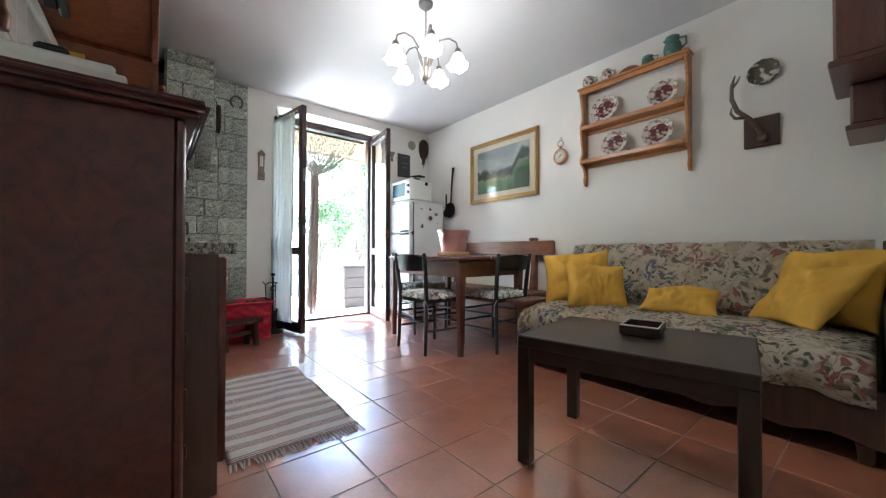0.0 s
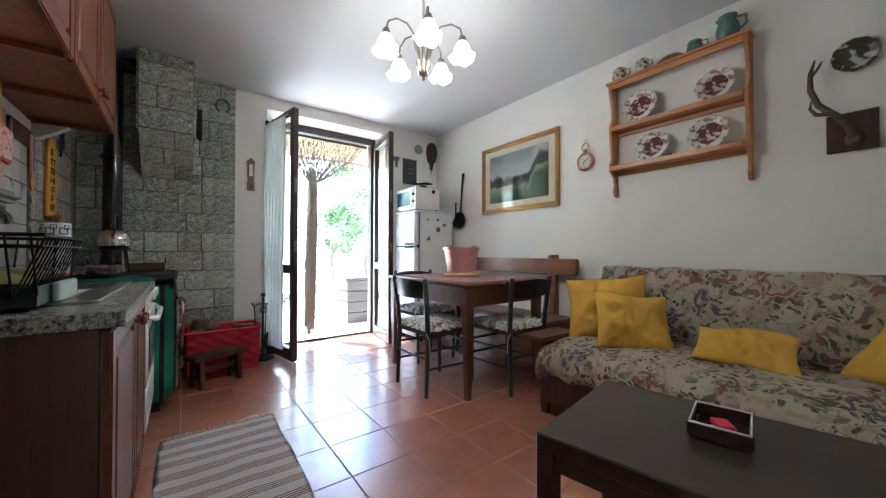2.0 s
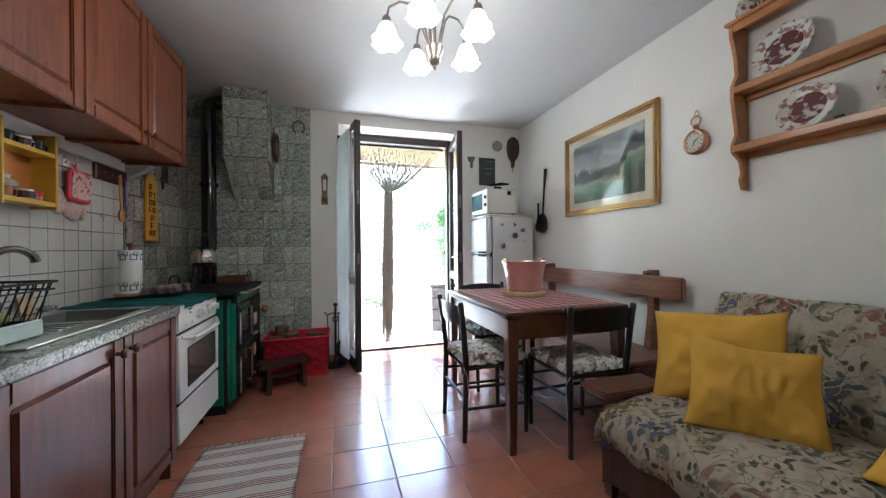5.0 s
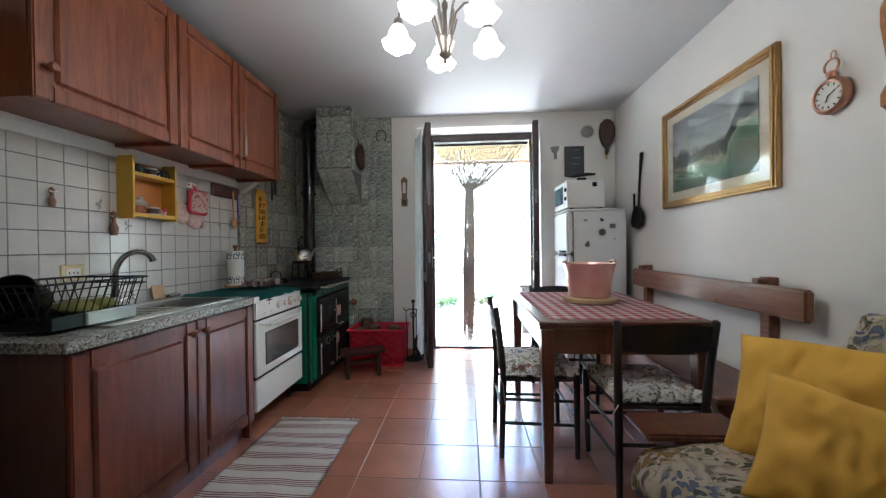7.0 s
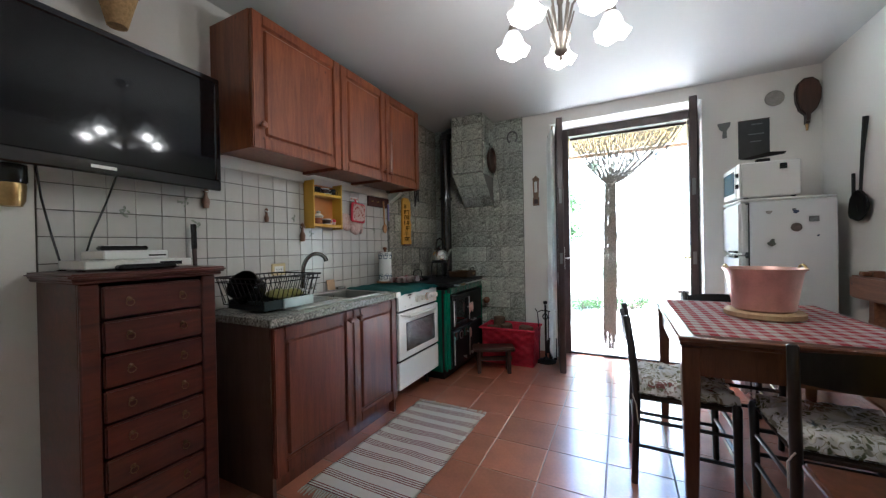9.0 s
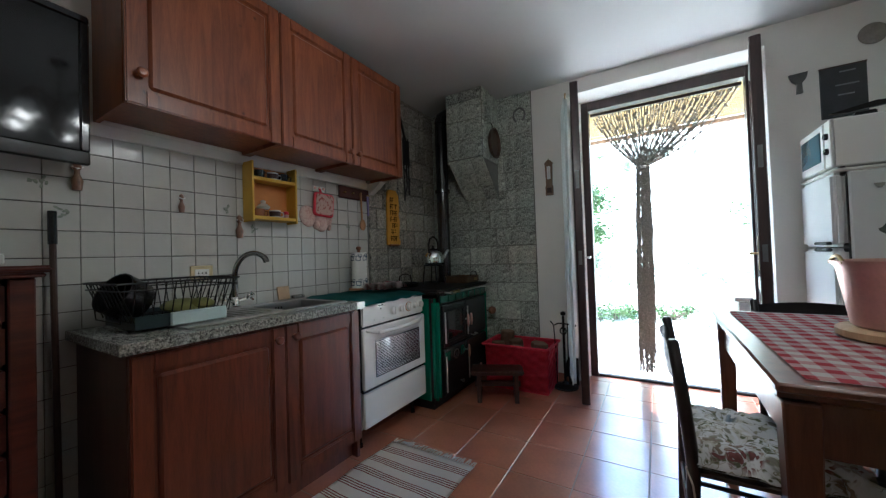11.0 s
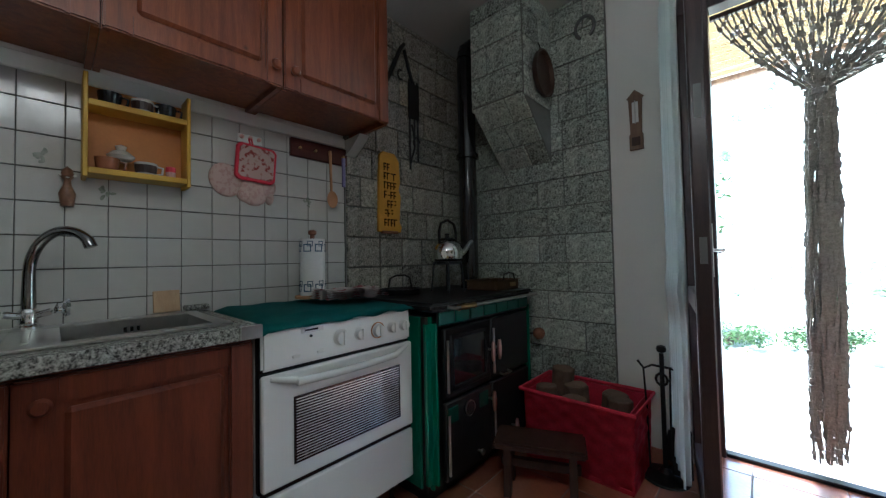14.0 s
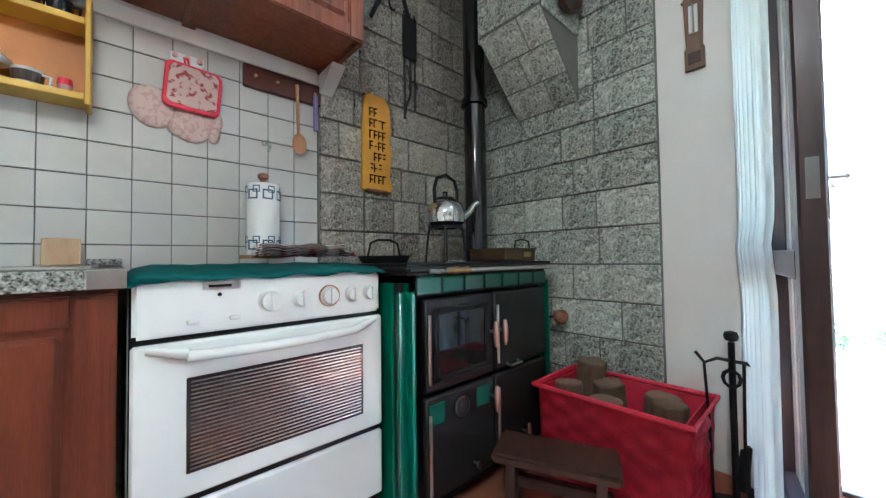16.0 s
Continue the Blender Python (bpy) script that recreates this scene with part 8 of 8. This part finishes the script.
    for i in range(n):
        y = y0 + (y1 - y0) * i / (n - 1)
        tube([(x0 - 0.02, y, 1.045), (x0 + 0.03, y, 0.905), (x1 - 0.03, y, 0.905), (x1 + 0.02, y, 1.045)], 0.0024, 5, bm=bm)
    for i in range(9):
        x = x0 + (x1 - x0) * i / 8
        tube([(x, y0 - 0.02, 1.045), (x, y0 + 0.03, 0.905)], 0.0024, 5, bm=bm)
        tube([(x, y1 + 0.02, 1.045), (x, y1 - 0.03, 0.905)], 0.0024, 5, bm=bm)
    part("wire_basket", bm, BLACK, dr)
    bm = bmesh.new()
    for s in (-1, 1):
        yy = (y0 + y1) / 2 + s * ((y1 - y0) / 2 - 0.04)
        tube([(x0 + 0.05, yy, 0.885), (x0 + 0.05, yy, 0.905)], 0.004, 6, bm=bm)
        tube([(x1 - 0.05, yy, 0.885), (x1 - 0.05, yy, 0.905)], 0.004, 6, bm=bm)
    part("feet", bm, BLACK, dr)
    p = thing("milk_pan", 0.20, 2.05, 0.95, label="black saucepan tipped upside down in the dish rack", category="saucepan")
    part("pan", lathe([(0, 0.0), (0.075, 0.0), (0.08, 0.01), (0.08, 0.10), (0.074, 0.10), (0.074, 0.012), (0, 0.01)], 28, m=pose(0.22, 2.06, 0.96, 58, 0, 20)), BLACKPL, p, smooth=True)
    p = thing("dish_gloves", 0.28, 2.3, 0.91, label="crumpled yellow-green rubber gloves in the dish rack", category="gloves")
    bm = bmesh.new()
    for (cx, cy, cz, a, b2, c_) in ((0.27, 2.20, 0.935, 0.08, 0.08, 0.024), (0.31, 2.25, 0.94, 0.05, 0.05, 0.022), (0.19, 2.22, 0.93, 0.05, 0.05, 0.02)):
        prof = [(math.sin(k * math.pi / 8), -math.cos(k * math.pi / 8)) for k in range(9)]
        lathe(prof, 14, m=pose(cx, cy, cz, 5, 8, 20) @ Matrix.Diagonal((a, b2, c_, 1)), bm=bm)
    part("rubber", bm, GLOVE, p, smooth=True)
    p = thing("plastic_box", 0.39, 2.42, 0.89, label="white plastic tub at the dish rack's front", category="tub")
    part("tub", box(0.401, 2.10, 0.877, 0.416, 2.30, 0.928, 0.004), ICEW, p, "pale end of the drip tray")


ORANGEP = mat("orange_stain", (0.50, 0.19, 0.03), 0.5, scale=12, vary=0.1)
CUPW = mat("cup_glaze", (0.66, 0.63, 0.57), 0.2, scale=10, vary=0.03, bump=0.0)
CUPB = mat("brown_glaze", (0.34, 0.13, 0.06), 0.25, scale=10, vary=0.1, bump=0.0)
PINKP = mat("pale_pink", (0.62, 0.38, 0.35), 0.4, scale=10, vary=0.05)
PINKPRINT = plate_material("pink_printed_cotton", (0.56, 0.40, 0.35), (0.30, 0.06, 0.05), 1, 46, 0.57)
GLOVEPINK = plate_material("pale_printed_cotton", (0.60, 0.45, 0.40), (0.52, 0.34, 0.30), 1, 60, 0.55)
GLOVEPINK.node_tree.nodes["Principled BSDF"].inputs["Roughness"].default_value = 0.9
PINKPRINT.node_tree.nodes["Principled BSDF"].inputs["Roughness"].default_value = 0.9
PINKPRINT.node_tree.nodes["Principled BSDF"].inputs["Roughness"].default_value = 0.95
SPOONW = wood("spoon_wood", (0.52, 0.27, 0.12), (0.42, 0.20, 0.08), 0.6, coat=0.0)
LILAC = mat("lilac_plastic", (0.22, 0.19, 0.40), 0.3, bump=0.0)
BROWNC = mat("brown_ceramic", (0.20, 0.10, 0.055), 0.3, scale=50, vary=0.35, bump=0.1)
MOTIF = mat("grey_green_print", (0.22, 0.24, 0.19), 0.3, scale=80, vary=0.4, bump=0.0)
CREAM = mat("cream_plastic", (0.60, 0.50, 0.27), 0.4, bump=0.0)
YELLOWPL = mat("plaque_yellow", (0.62, 0.30, 0.02), 0.6, scale=16, vary=0.15)
PAPER = mat("kitchen_paper", (0.82, 0.82, 0.80), 0.95, scale=90, vary=0.02, bump=0.5)
BLUEPRINT = mat("blue_print", (0.05, 0.11, 0.18), 0.8, bump=0.0)
TOWEL = plate_material("red_white_towel", (0.60, 0.52, 0.50), (0.36, 0.08, 0.10), 1, 22, 0.56)
TOWEL.node_tree.nodes["Principled BSDF"].inputs["Roughness"].default_value = 0.95
TRAYG = mat("tray_plastic", (0.025, 0.04, 0.042), 0.35, bump=0.0)
GLOVE = mat("rubber_gloves", (0.20, 0.20, 0.05), 0.6, scale=20, vary=0.2, bump=0.3)
ICEW = mat("pale_blue_plastic", (0.50, 0.60, 0.60), 0.35, bump=0.0)
kitchen_wall_things()


# ---- outside the door ----
PAVE = mat("pale_paving", (0.68, 0.66, 0.62), 0.8, scale=5, vary=0.12, bump=0.3, fine=40)
GRASS = mat("lawn", (0.085, 0.15, 0.035), 0.95, scale=1.5, vary=0.3, bump=0.8, fine=30, dist=0.03)
LEAFM = mat("leaves", (0.10, 0.17, 0.055), 0.7, scale=8, vary=0.3, bump=0.0, per_object=0.4)
# Leaves paled so that their colour carries the outdoor glare.
LEAFP = mat("washed_out_leaves", (0.44, 0.50, 0.34), 0.75, scale=8, vary=0.3, bump=0.0)
TRUNK = mat("tree_bark", (0.16, 0.12, 0.09), 0.9, scale=12, vary=0.3, bump=0.8, dist=0.01)
REED = mat("reed_thatch", (0.42, 0.31, 0.15), 0.85, scale=20, vary=0.25, bump=0.4)
# Hillside colour bleached to imitate the overexposed daylight.
GRASS2 = mat("washed_out_hillside", (0.55, 0.56, 0.44), 0.95, scale=0.5, vary=0.25, bump=0.8, fine=8, dist=0.2)
HILL = mat("wooded_hillside", (0.13, 0.17, 0.075), 0.95, scale=0.35, vary=0.35, bump=1.0, fine=3, dist=0.6)
ROCK = mat("grey_rock", (0.32, 0.30, 0.27), 0.9, scale=5, vary=0.3, bump=0.8, dist=0.02)


def ground():
    def f(u, v):
        x = -60 + 120 * u
        y = 5.0 + 85 * v ** 1.6
        h = -0.05 if y < 7.6 else -0.05 + 0.10 * math.sin((y - 7.6) * 0.3 + x * 0.2)
        hill = max(0, y - 26)
        z = h + 0.62 * hill * (1 + 0.12 * math.sin(x * 0.14) + 0.07 * math.sin(x * 0.41 + y * 0.3)) + 0.5 * math.sin(x * 0.7 + y) * min(1, hill / 6)
        return Vector((x, y, z))
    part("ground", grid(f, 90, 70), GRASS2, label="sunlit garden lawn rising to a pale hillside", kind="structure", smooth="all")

    t = part("terrace", box(-2.2, 5.0, -0.09, 6.0, 7.55, -0.035), GROUT, label="pale stone paved terrace outside the door", kind="structure")
    k = 0
    for i in range(16):
        for j in range(5):
            x, y = -2.2 + i * 0.512, 5.0 + j * 0.51
            o = part("slab", box(x + 0.004, y + 0.004, -0.04, x + 0.506, y + 0.504, -0.02 + 0.001 * ((i * 7 + j * 3) % 3), 0.004), PAVE, t)
    w = thing("garden_wall", 0, 0, 0, label="low dry stone border along the terrace", category="wall")
    rnd = random.Random(21)
    for i in range(16):
        x = -2.0 + i * 0.5 + rnd.uniform(-0.08, 0.08)
        if 1.2 < x < 2.2:
            continue
        s = rnd.uniform(0.10, 0.17)
        prof = [(max(0, math.sin(k * math.pi / 6)), -math.cos(k * math.pi / 6)) for k in range(7)]
        bm = lathe(prof, 9, m=pose(x, 7.75, 0.02, rnd.uniform(-20, 20), rnd.uniform(-20, 20), rnd.uniform(0, 90)) @ Matrix.Diagonal((s * 1.5, s, s * 0.8, 1)))
        for v in bm.verts:
            v.co += Vector((rnd.uniform(-1, 1), rnd.uniform(-1, 1), rnd.uniform(-1, 1))) * 0.02
        part("stone", bm, ROCK, w)
    p = thing("reed_canopy", 2.0, 6.0, 2.3, label="reed mat pergola roof on wooden beams over the terrace", category="pergola")
    bm = bmesh.new()
    n = 62
    for i in range(n):
        y = 5.05 + 0.90 * i / n
        tube([(-1.2, y, 2.46 - 0.07 * (y - 5.05) + rnd.uniform(-0.004, 0.004)), (5.0, y + rnd.uniform(-0.006, 0.006), 2.46 - 0.07 * (y - 5.05))], 0.0048, 4, bm=bm, cap=False)
    part("reeds", bm, REED, p, "close-laid pale reeds", kind="")
    for x in (-1.0, 0.1, 1.2, 2.3, 3.4, 4.5):
        part("beam", box(x - 0.03, 5.02, 2.485, x + 0.03, 6.05, 2.57, 0.004, m=None), DARKPINE, p)
    part("front_beam", box(-1.2, 5.95, 2.352, 5.0, 6.0, 2.392, 0.006), DARKPINE, p)
    part("wall_plate", box(-1.2, 5.0, 2.47, 5.0, 5.05, 2.57, 0.004), DARKPINE, p)
    for x in (-1.1, 4.9):
        part("post", box(x - 0.05, 5.95, -0.03, x + 0.05, 6.03, 2.352, 0.006), DARKPINE, p)
    b = thing("garden_box", 3.35, 6.15, -0.02, label="dark slatted wooden garden chest on the terrace", category="box")
    bx, by, bw, bd = 2.60, 5.66, 0.60, 0.48
    for k in range(4):
        z = -0.02 + k * 0.155
        part("board", box(bx, by, z + 0.004, bx + bw, by + 0.025, z + 0.15, 0.004), BLACKWOOD, b)
        part("side_board", box(bx, by + 0.027, z + 0.004, bx + 0.025, by + bd, z + 0.15, 0.004), BLACKWOOD, b)
    part("lid", box(bx - 0.03, by - 0.02, 0.60, bx + bw + 0.03, by + bd + 0.03, 0.635, 0.006), BLACKWOOD, b)
    part("core", box(bx + 0.027, by + 0.027, -0.02, bx + bw - 0.02, by + bd, 0.598), BLACKWOOD, b)


ground()


def clump(bm, c, r, n, size, rnd, flat=0.85):
    for i in range(n):
        a, z = rnd.uniform(0, 6.283), rnd.uniform(-1, 1)
        q = r * rnd.random() ** 0.45 * (0.8 + 0.35 * math.sin(3 * a + c[0]) * math.cos(2 * z))
        s = math.sqrt(1 - z * z)
        p = Vector((c[0] + q * s * math.cos(a), c[1] + q * s * math.sin(a), c[2] + q * z * flat))
        d = Vector((rnd.uniform(-1, 1), rnd.uniform(-1, 1), rnd.uniform(-0.6, 0.6))).normalized() * size * rnd.uniform(0.6, 1.2)
        e = d.cross(Vector((rnd.uniform(-1, 1), rnd.uniform(-1, 1), rnd.uniform(-1, 1)))).normalized() * size * 0.35
        v = [bm.verts.new(p - d), bm.verts.new(p + e), bm.verts.new(p + d), bm.verts.new(p - e)]
        bm.faces.new(v)


def tree(x, y, z, h, r, seed, m, label, leaves=1500, size=0.07):
    rnd = random.Random(seed)
    t = thing("tree", x, y, z, label=label, category="tree", group="garden trees")
    bm = tube([(x, y, z - 0.1), (x + 0.05 * h * rnd.uniform(-1, 1), y, z + 0.35 * h), (x, y, z + 0.8 * h)], [0.05 * r + 0.02, 0.04 * r + 0.015, 0.012], 8)
    cs = []
    for k in range(9):
        a = rnd.uniform(0, 6.28)
        e = Vector((x + r * 0.6 * math.cos(a), y + r * 0.6 * math.sin(a), z + h * rnd.uniform(0.5, 0.95)))
        tube([(x, y, z + h * rnd.uniform(0.25, 0.5)), e], [0.02 * r + 0.008, 0.006], 5, bm=bm)
        cs.append(e)
    part("trunk", bm, TRUNK, t)
    bm = bmesh.new()
    for e in cs:
        clump(bm, e, r * rnd.uniform(0.35, 0.6), leaves // 9, size, rnd)
    part("crown", bm, m, t)


tree(4.7, 9.6, -0.05, 2.1, 1.0, 1, LEAFM, "leafy green garden bush beside the terrace", 2600, 0.06)
tree(0.35, 9.4, -0.05, 2.9, 1.0, 2, LEAFM, "tall leafy bush in the sunlit garden", 3600, 0.06)
tree(5.4, 14.2, -0.05, 2.9, 1.5, 21, LEAFM, "wide green bush in the bright garden", 3600, 0.08)
tree(1.35, 7.85, -0.05, 0.24, 0.45, 22, LEAFM, "low green border plants along the terrace", 900, 0.03)
tree(2.15, 8.0, -0.05, 0.22, 0.4, 23, LEAFM, "low green border plants along the terrace", 900, 0.03)
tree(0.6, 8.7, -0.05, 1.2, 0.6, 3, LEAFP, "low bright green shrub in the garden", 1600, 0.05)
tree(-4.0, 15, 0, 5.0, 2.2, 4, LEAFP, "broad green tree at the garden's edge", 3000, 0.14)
tree(8.5, 17, 0, 5.5, 2.4, 5, LEAFM, "tall green tree at the garden's edge", 3000, 0.14)


def far_woods():
    rnd = random.Random(31)
    bm = bmesh.new()
    for i in range(90):
        clump(bm, (rnd.uniform(-5, 10), rnd.uniform(13, 27), rnd.uniform(0.0, 0.4)), rnd.uniform(0.3, 0.9), 70, 0.11, rnd)
    for i in range(150):
        x, y = rnd.uniform(-45, 50), rnd.uniform(28, 78)
        z = 0.62 * (y - 26)
        r = rnd.uniform(0.5, 1.5)
        clump(bm, (x, y, z + r * 0.4), r, 40, 0.40, rnd)
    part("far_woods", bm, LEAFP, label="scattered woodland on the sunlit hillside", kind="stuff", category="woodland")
    bm = bmesh.new()
    for i in range(5200):
        x, y = rnd.uniform(-3, 7), 7.9 + 6 * rnd.random() ** 1.4
        h = rnd.uniform(0.03, 0.10)
        zz = -0.05 + 0.10 * math.sin((y - 7.6) * 0.3 + x * 0.2)
        a = rnd.uniform(0, 3.14)
        dx, dy = 0.006 * math.cos(a), 0.006 * math.sin(a)
        v = [bm.verts.new((x - dx, y - dy, zz - 0.01)), bm.verts.new((x + dx, y + dy, zz - 0.01)), bm.verts.new((x + rnd.uniform(-0.03, 0.03), y, zz + h))]
        bm.faces.new(v)
    part("grass_blades", bm, GRASS, label="short green grass beside the terrace", kind="stuff", category="grass")


far_woods()


# ---- tiles and stones, piece by piece ----
def shared(name, mesh, parent, x, y, z, rot=None, scale=None):
    ob = bpy.data.objects.new(name, mesh)
    scene.collection.objects.link(ob)
    ob.parent = parent
    ob.location = (x, y, z)
    if rot:
        ob.rotation_euler = rot
    if scale:
        ob.scale = scale
    return ob


def mesh_of(name, bm, material):
    me = bpy.data.meshes.new(name)
    bm.to_mesh(me)
    bm.free()
    me.materials.append(material)
    return me


P, J = 0.308, 0.0052
floor_tile = mesh_of("floor_tile", box(-(P - J) / 2, -(P - J) / 2, -0.004, (P - J) / 2, (P - J) / 2, 0.0, 0.0025), TERRA)
rnd = random.Random(2)
X_START, Y_START = 1.602 - 6 * P, 2.905 - 9 * P
for i in range(13):
    for j in range(17):
        xa, ya = X_START + i * P, Y_START + j * P
        xb, yb = xa + P, ya + P
        x0, x1_, y0, y1_ = max(xa, 0.0), min(xb, RX), max(ya, RS), min(yb, RN)
        if ya > RN - 0.02:
            x0, x1_, y0, y1_ = max(xa, DX0), min(xb, DX1), ya, min(yb, 4.98)
        elif yb > RN and xb > DX0 and xa < DX1:
            y1_ = min(yb, 4.98)
        if x1_ - x0 < 0.03 or y1_ - y0 < 0.03:
            continue
        sx, sy = (x1_ - x0 - (J if x1_ - x0 < P else J)) / (P - J), (y1_ - y0 - J) / (P - J)
        shared("tile", floor_tile, floor, (x0 + x1_) / 2, (y0 + y1_) / 2, 0.0005 * rnd.random(), (radians(rnd.uniform(-0.12, 0.12)), radians(rnd.uniform(-0.12, 0.12)), 0), (sx, sy, 1))

backing = part("tile_backing", box(0.0, 1.331, 0.0, 0.0015, 3.60, 1.69), WGROUT, label="dark joints between the white wall tiles", kind="structure")
TW, TH = 0.103, 0.106
wall_tile = mesh_of("wall_tile", box(0.0015, -TW / 2 + 0.0010, -TH / 2 + 0.0016, 0.0085, TW / 2 - 0.0010, TH / 2 - 0.0016, 0.0015), WTILE)
rest = bmesh.new()
for i in range(22):
    y = 3.5995 - (i + 0.5) * TW
    for j in range(-7, 8):
        z = 0.83 + (j + 0.5) * TH
        if z < 0.05:
            continue
        near = j >= 0 or y < 1.5
        if near:
            shared("tile", wall_tile, backing, 0, y, z, (0, radians(rnd.uniform(-0.25, 0.25)), radians(rnd.uniform(-0.25, 0.25))))
        elif y < 2.0:
            shared("tile", wall_tile, backing, 0, y, z)
        else:
            box(0.0015, y - TW / 2 + 0.0016, z - TH / 2 + 0.0016, 0.0085, y + TW / 2 - 0.0016, z + TH / 2 - 0.0016, bm=rest)
part("hidden_tiles", rest, WTILE, label="white wall tiles behind the kitchen units", kind="stuff", category="tiles")

stone_w = part("stone_backing", box(0.0, 3.601, 0.0, 0.012, RN, RZ), MORTAR, label="grey stone block cladding in the stove corner", kind="structure")
stone_n = part("stone_backing", box(0.012, 4.584, 0.0, 1.072, RN, RZ), MORTAR, label="grey stone block cladding in the stove corner", kind="structure")
chim = bmesh.new()
CX0, CX1, CY, CZ = 0.39, 0.757, 4.235, 1.95
prism([(CY + 0.012, RZ), (CY + 0.012, CZ), (4.572, 1.63), (4.584, 1.63), (4.584, RZ)], CX0 + 0.012, CX1 - 0.012, m=Matrix(((0, 0, 1, 0), (1, 0, 0, 0), (0, 1, 0, 0), (0, 0, 0, 1))), bm=chim)
chimney = part("chimney_breast", chim, MORTAR, label="projecting stone-clad chimney breast with a sloped foot", kind="structure")
HROW = 0.168


def block(bmw, bmh, d=0.012):
    """A stone block of unit mesh in its own x, z plane, face towards -y, slightly uneven."""
    return box(-bmw / 2 + 0.003, -d, -bmh / 2 + 0.003, bmw / 2 - 0.003, 0, bmh / 2 - 0.003, 0.0035)


widths = (0.17, 0.22, 0.28, 0.34, 0.40)
blocks = {}


def stone_at(parent, w, h, x, y, z, rot, material=None):
    material = material or STONE
    key = (round(w, 3), round(h, 3), material.name)
    if key not in blocks:
        blocks[key] = mesh_of("stone_block", block(w, h), material)
    shared("stone_block", blocks[key], parent, x, y, z, rot)


def clad(parent, length, z0, z1, place, start_row, rnd_):
    z, row = z0, start_row
    while z < z1 - 0.02:
        h = min(HROW, z1 - z)
        s = 0.0
        first = True
        while s < length - 0.001:
            w = rnd_.choice(widths)
            if first:
                w *= rnd_.choice((0.5, 1.0))
                first = False
            w = round(w, 2)
            if length - s - w < 0.10:
                w = length - s
            place(s + w / 2, w, z + h / 2, h)
            s += w
        z += HROW
        row += 1


rs = random.Random(9)
Z0 = 0.843 - 5 * HROW
clad(stone_w, 0.98, Z0, RZ, lambda s, w, z, h: stone_at(stone_w, w, h, 0.012 + rs.uniform(0, 0.002), 3.602 + s, z, (0, 0, radians(90)), SOOT_SHADE_STONE), 0, rs)
clad(stone_n, 1.048, Z0, RZ, lambda s, w, z, h: stone_at(stone_n, w, h, 0.024 + s, 4.584 - rs.uniform(0, 0.002), z, (0, 0, 0)), 0, rs)
top0 = CZ
clad(chimney, CX1 - CX0 - 0.024, top0, RZ, lambda s, w, z, h: stone_at(chimney, w, h, CX0 + 0.012 + s, CY + 0.012, z, (0, 0, 0)), 0, rs)
clad(chimney, 4.572 - CY - 0.012, 1.93, RZ, lambda s, w, z, h: stone_at(chimney, w, h, CX1 - 0.012, CY + 0.012 + s, z, (0, 0, radians(90))), 0, rs)
clad(chimney, 4.572 - CY - 0.012, 1.93, RZ, lambda s, w, z, h: stone_at(chimney, w, h, CX0 + 0.012, CY + 0.012 + s, z, (0, 0, radians(-90))), 0, rs)
slope_len = math.hypot(4.572 - CY - 0.012, CZ - 1.63)
tilt = math.atan2(4.572 - CY - 0.012, CZ - 1.63)
for k in range(3):
    hh = slope_len / 3
    c = (k + 0.5) * hh
    ww = (CX1 - CX0 - 0.024)
    cut = 0.15 if k % 2 else 0.22
    zc, yc = CZ - c * math.cos(tilt), CY + 0.012 + c * math.sin(tilt)
    stone_at(chimney, cut, hh, CX0 + 0.012 + cut / 2, yc, zc, (tilt, 0, 0))
    stone_at(chimney, ww - cut, hh, CX0 + 0.012 + cut + (ww - cut) / 2, yc, zc, (tilt, 0, 0))
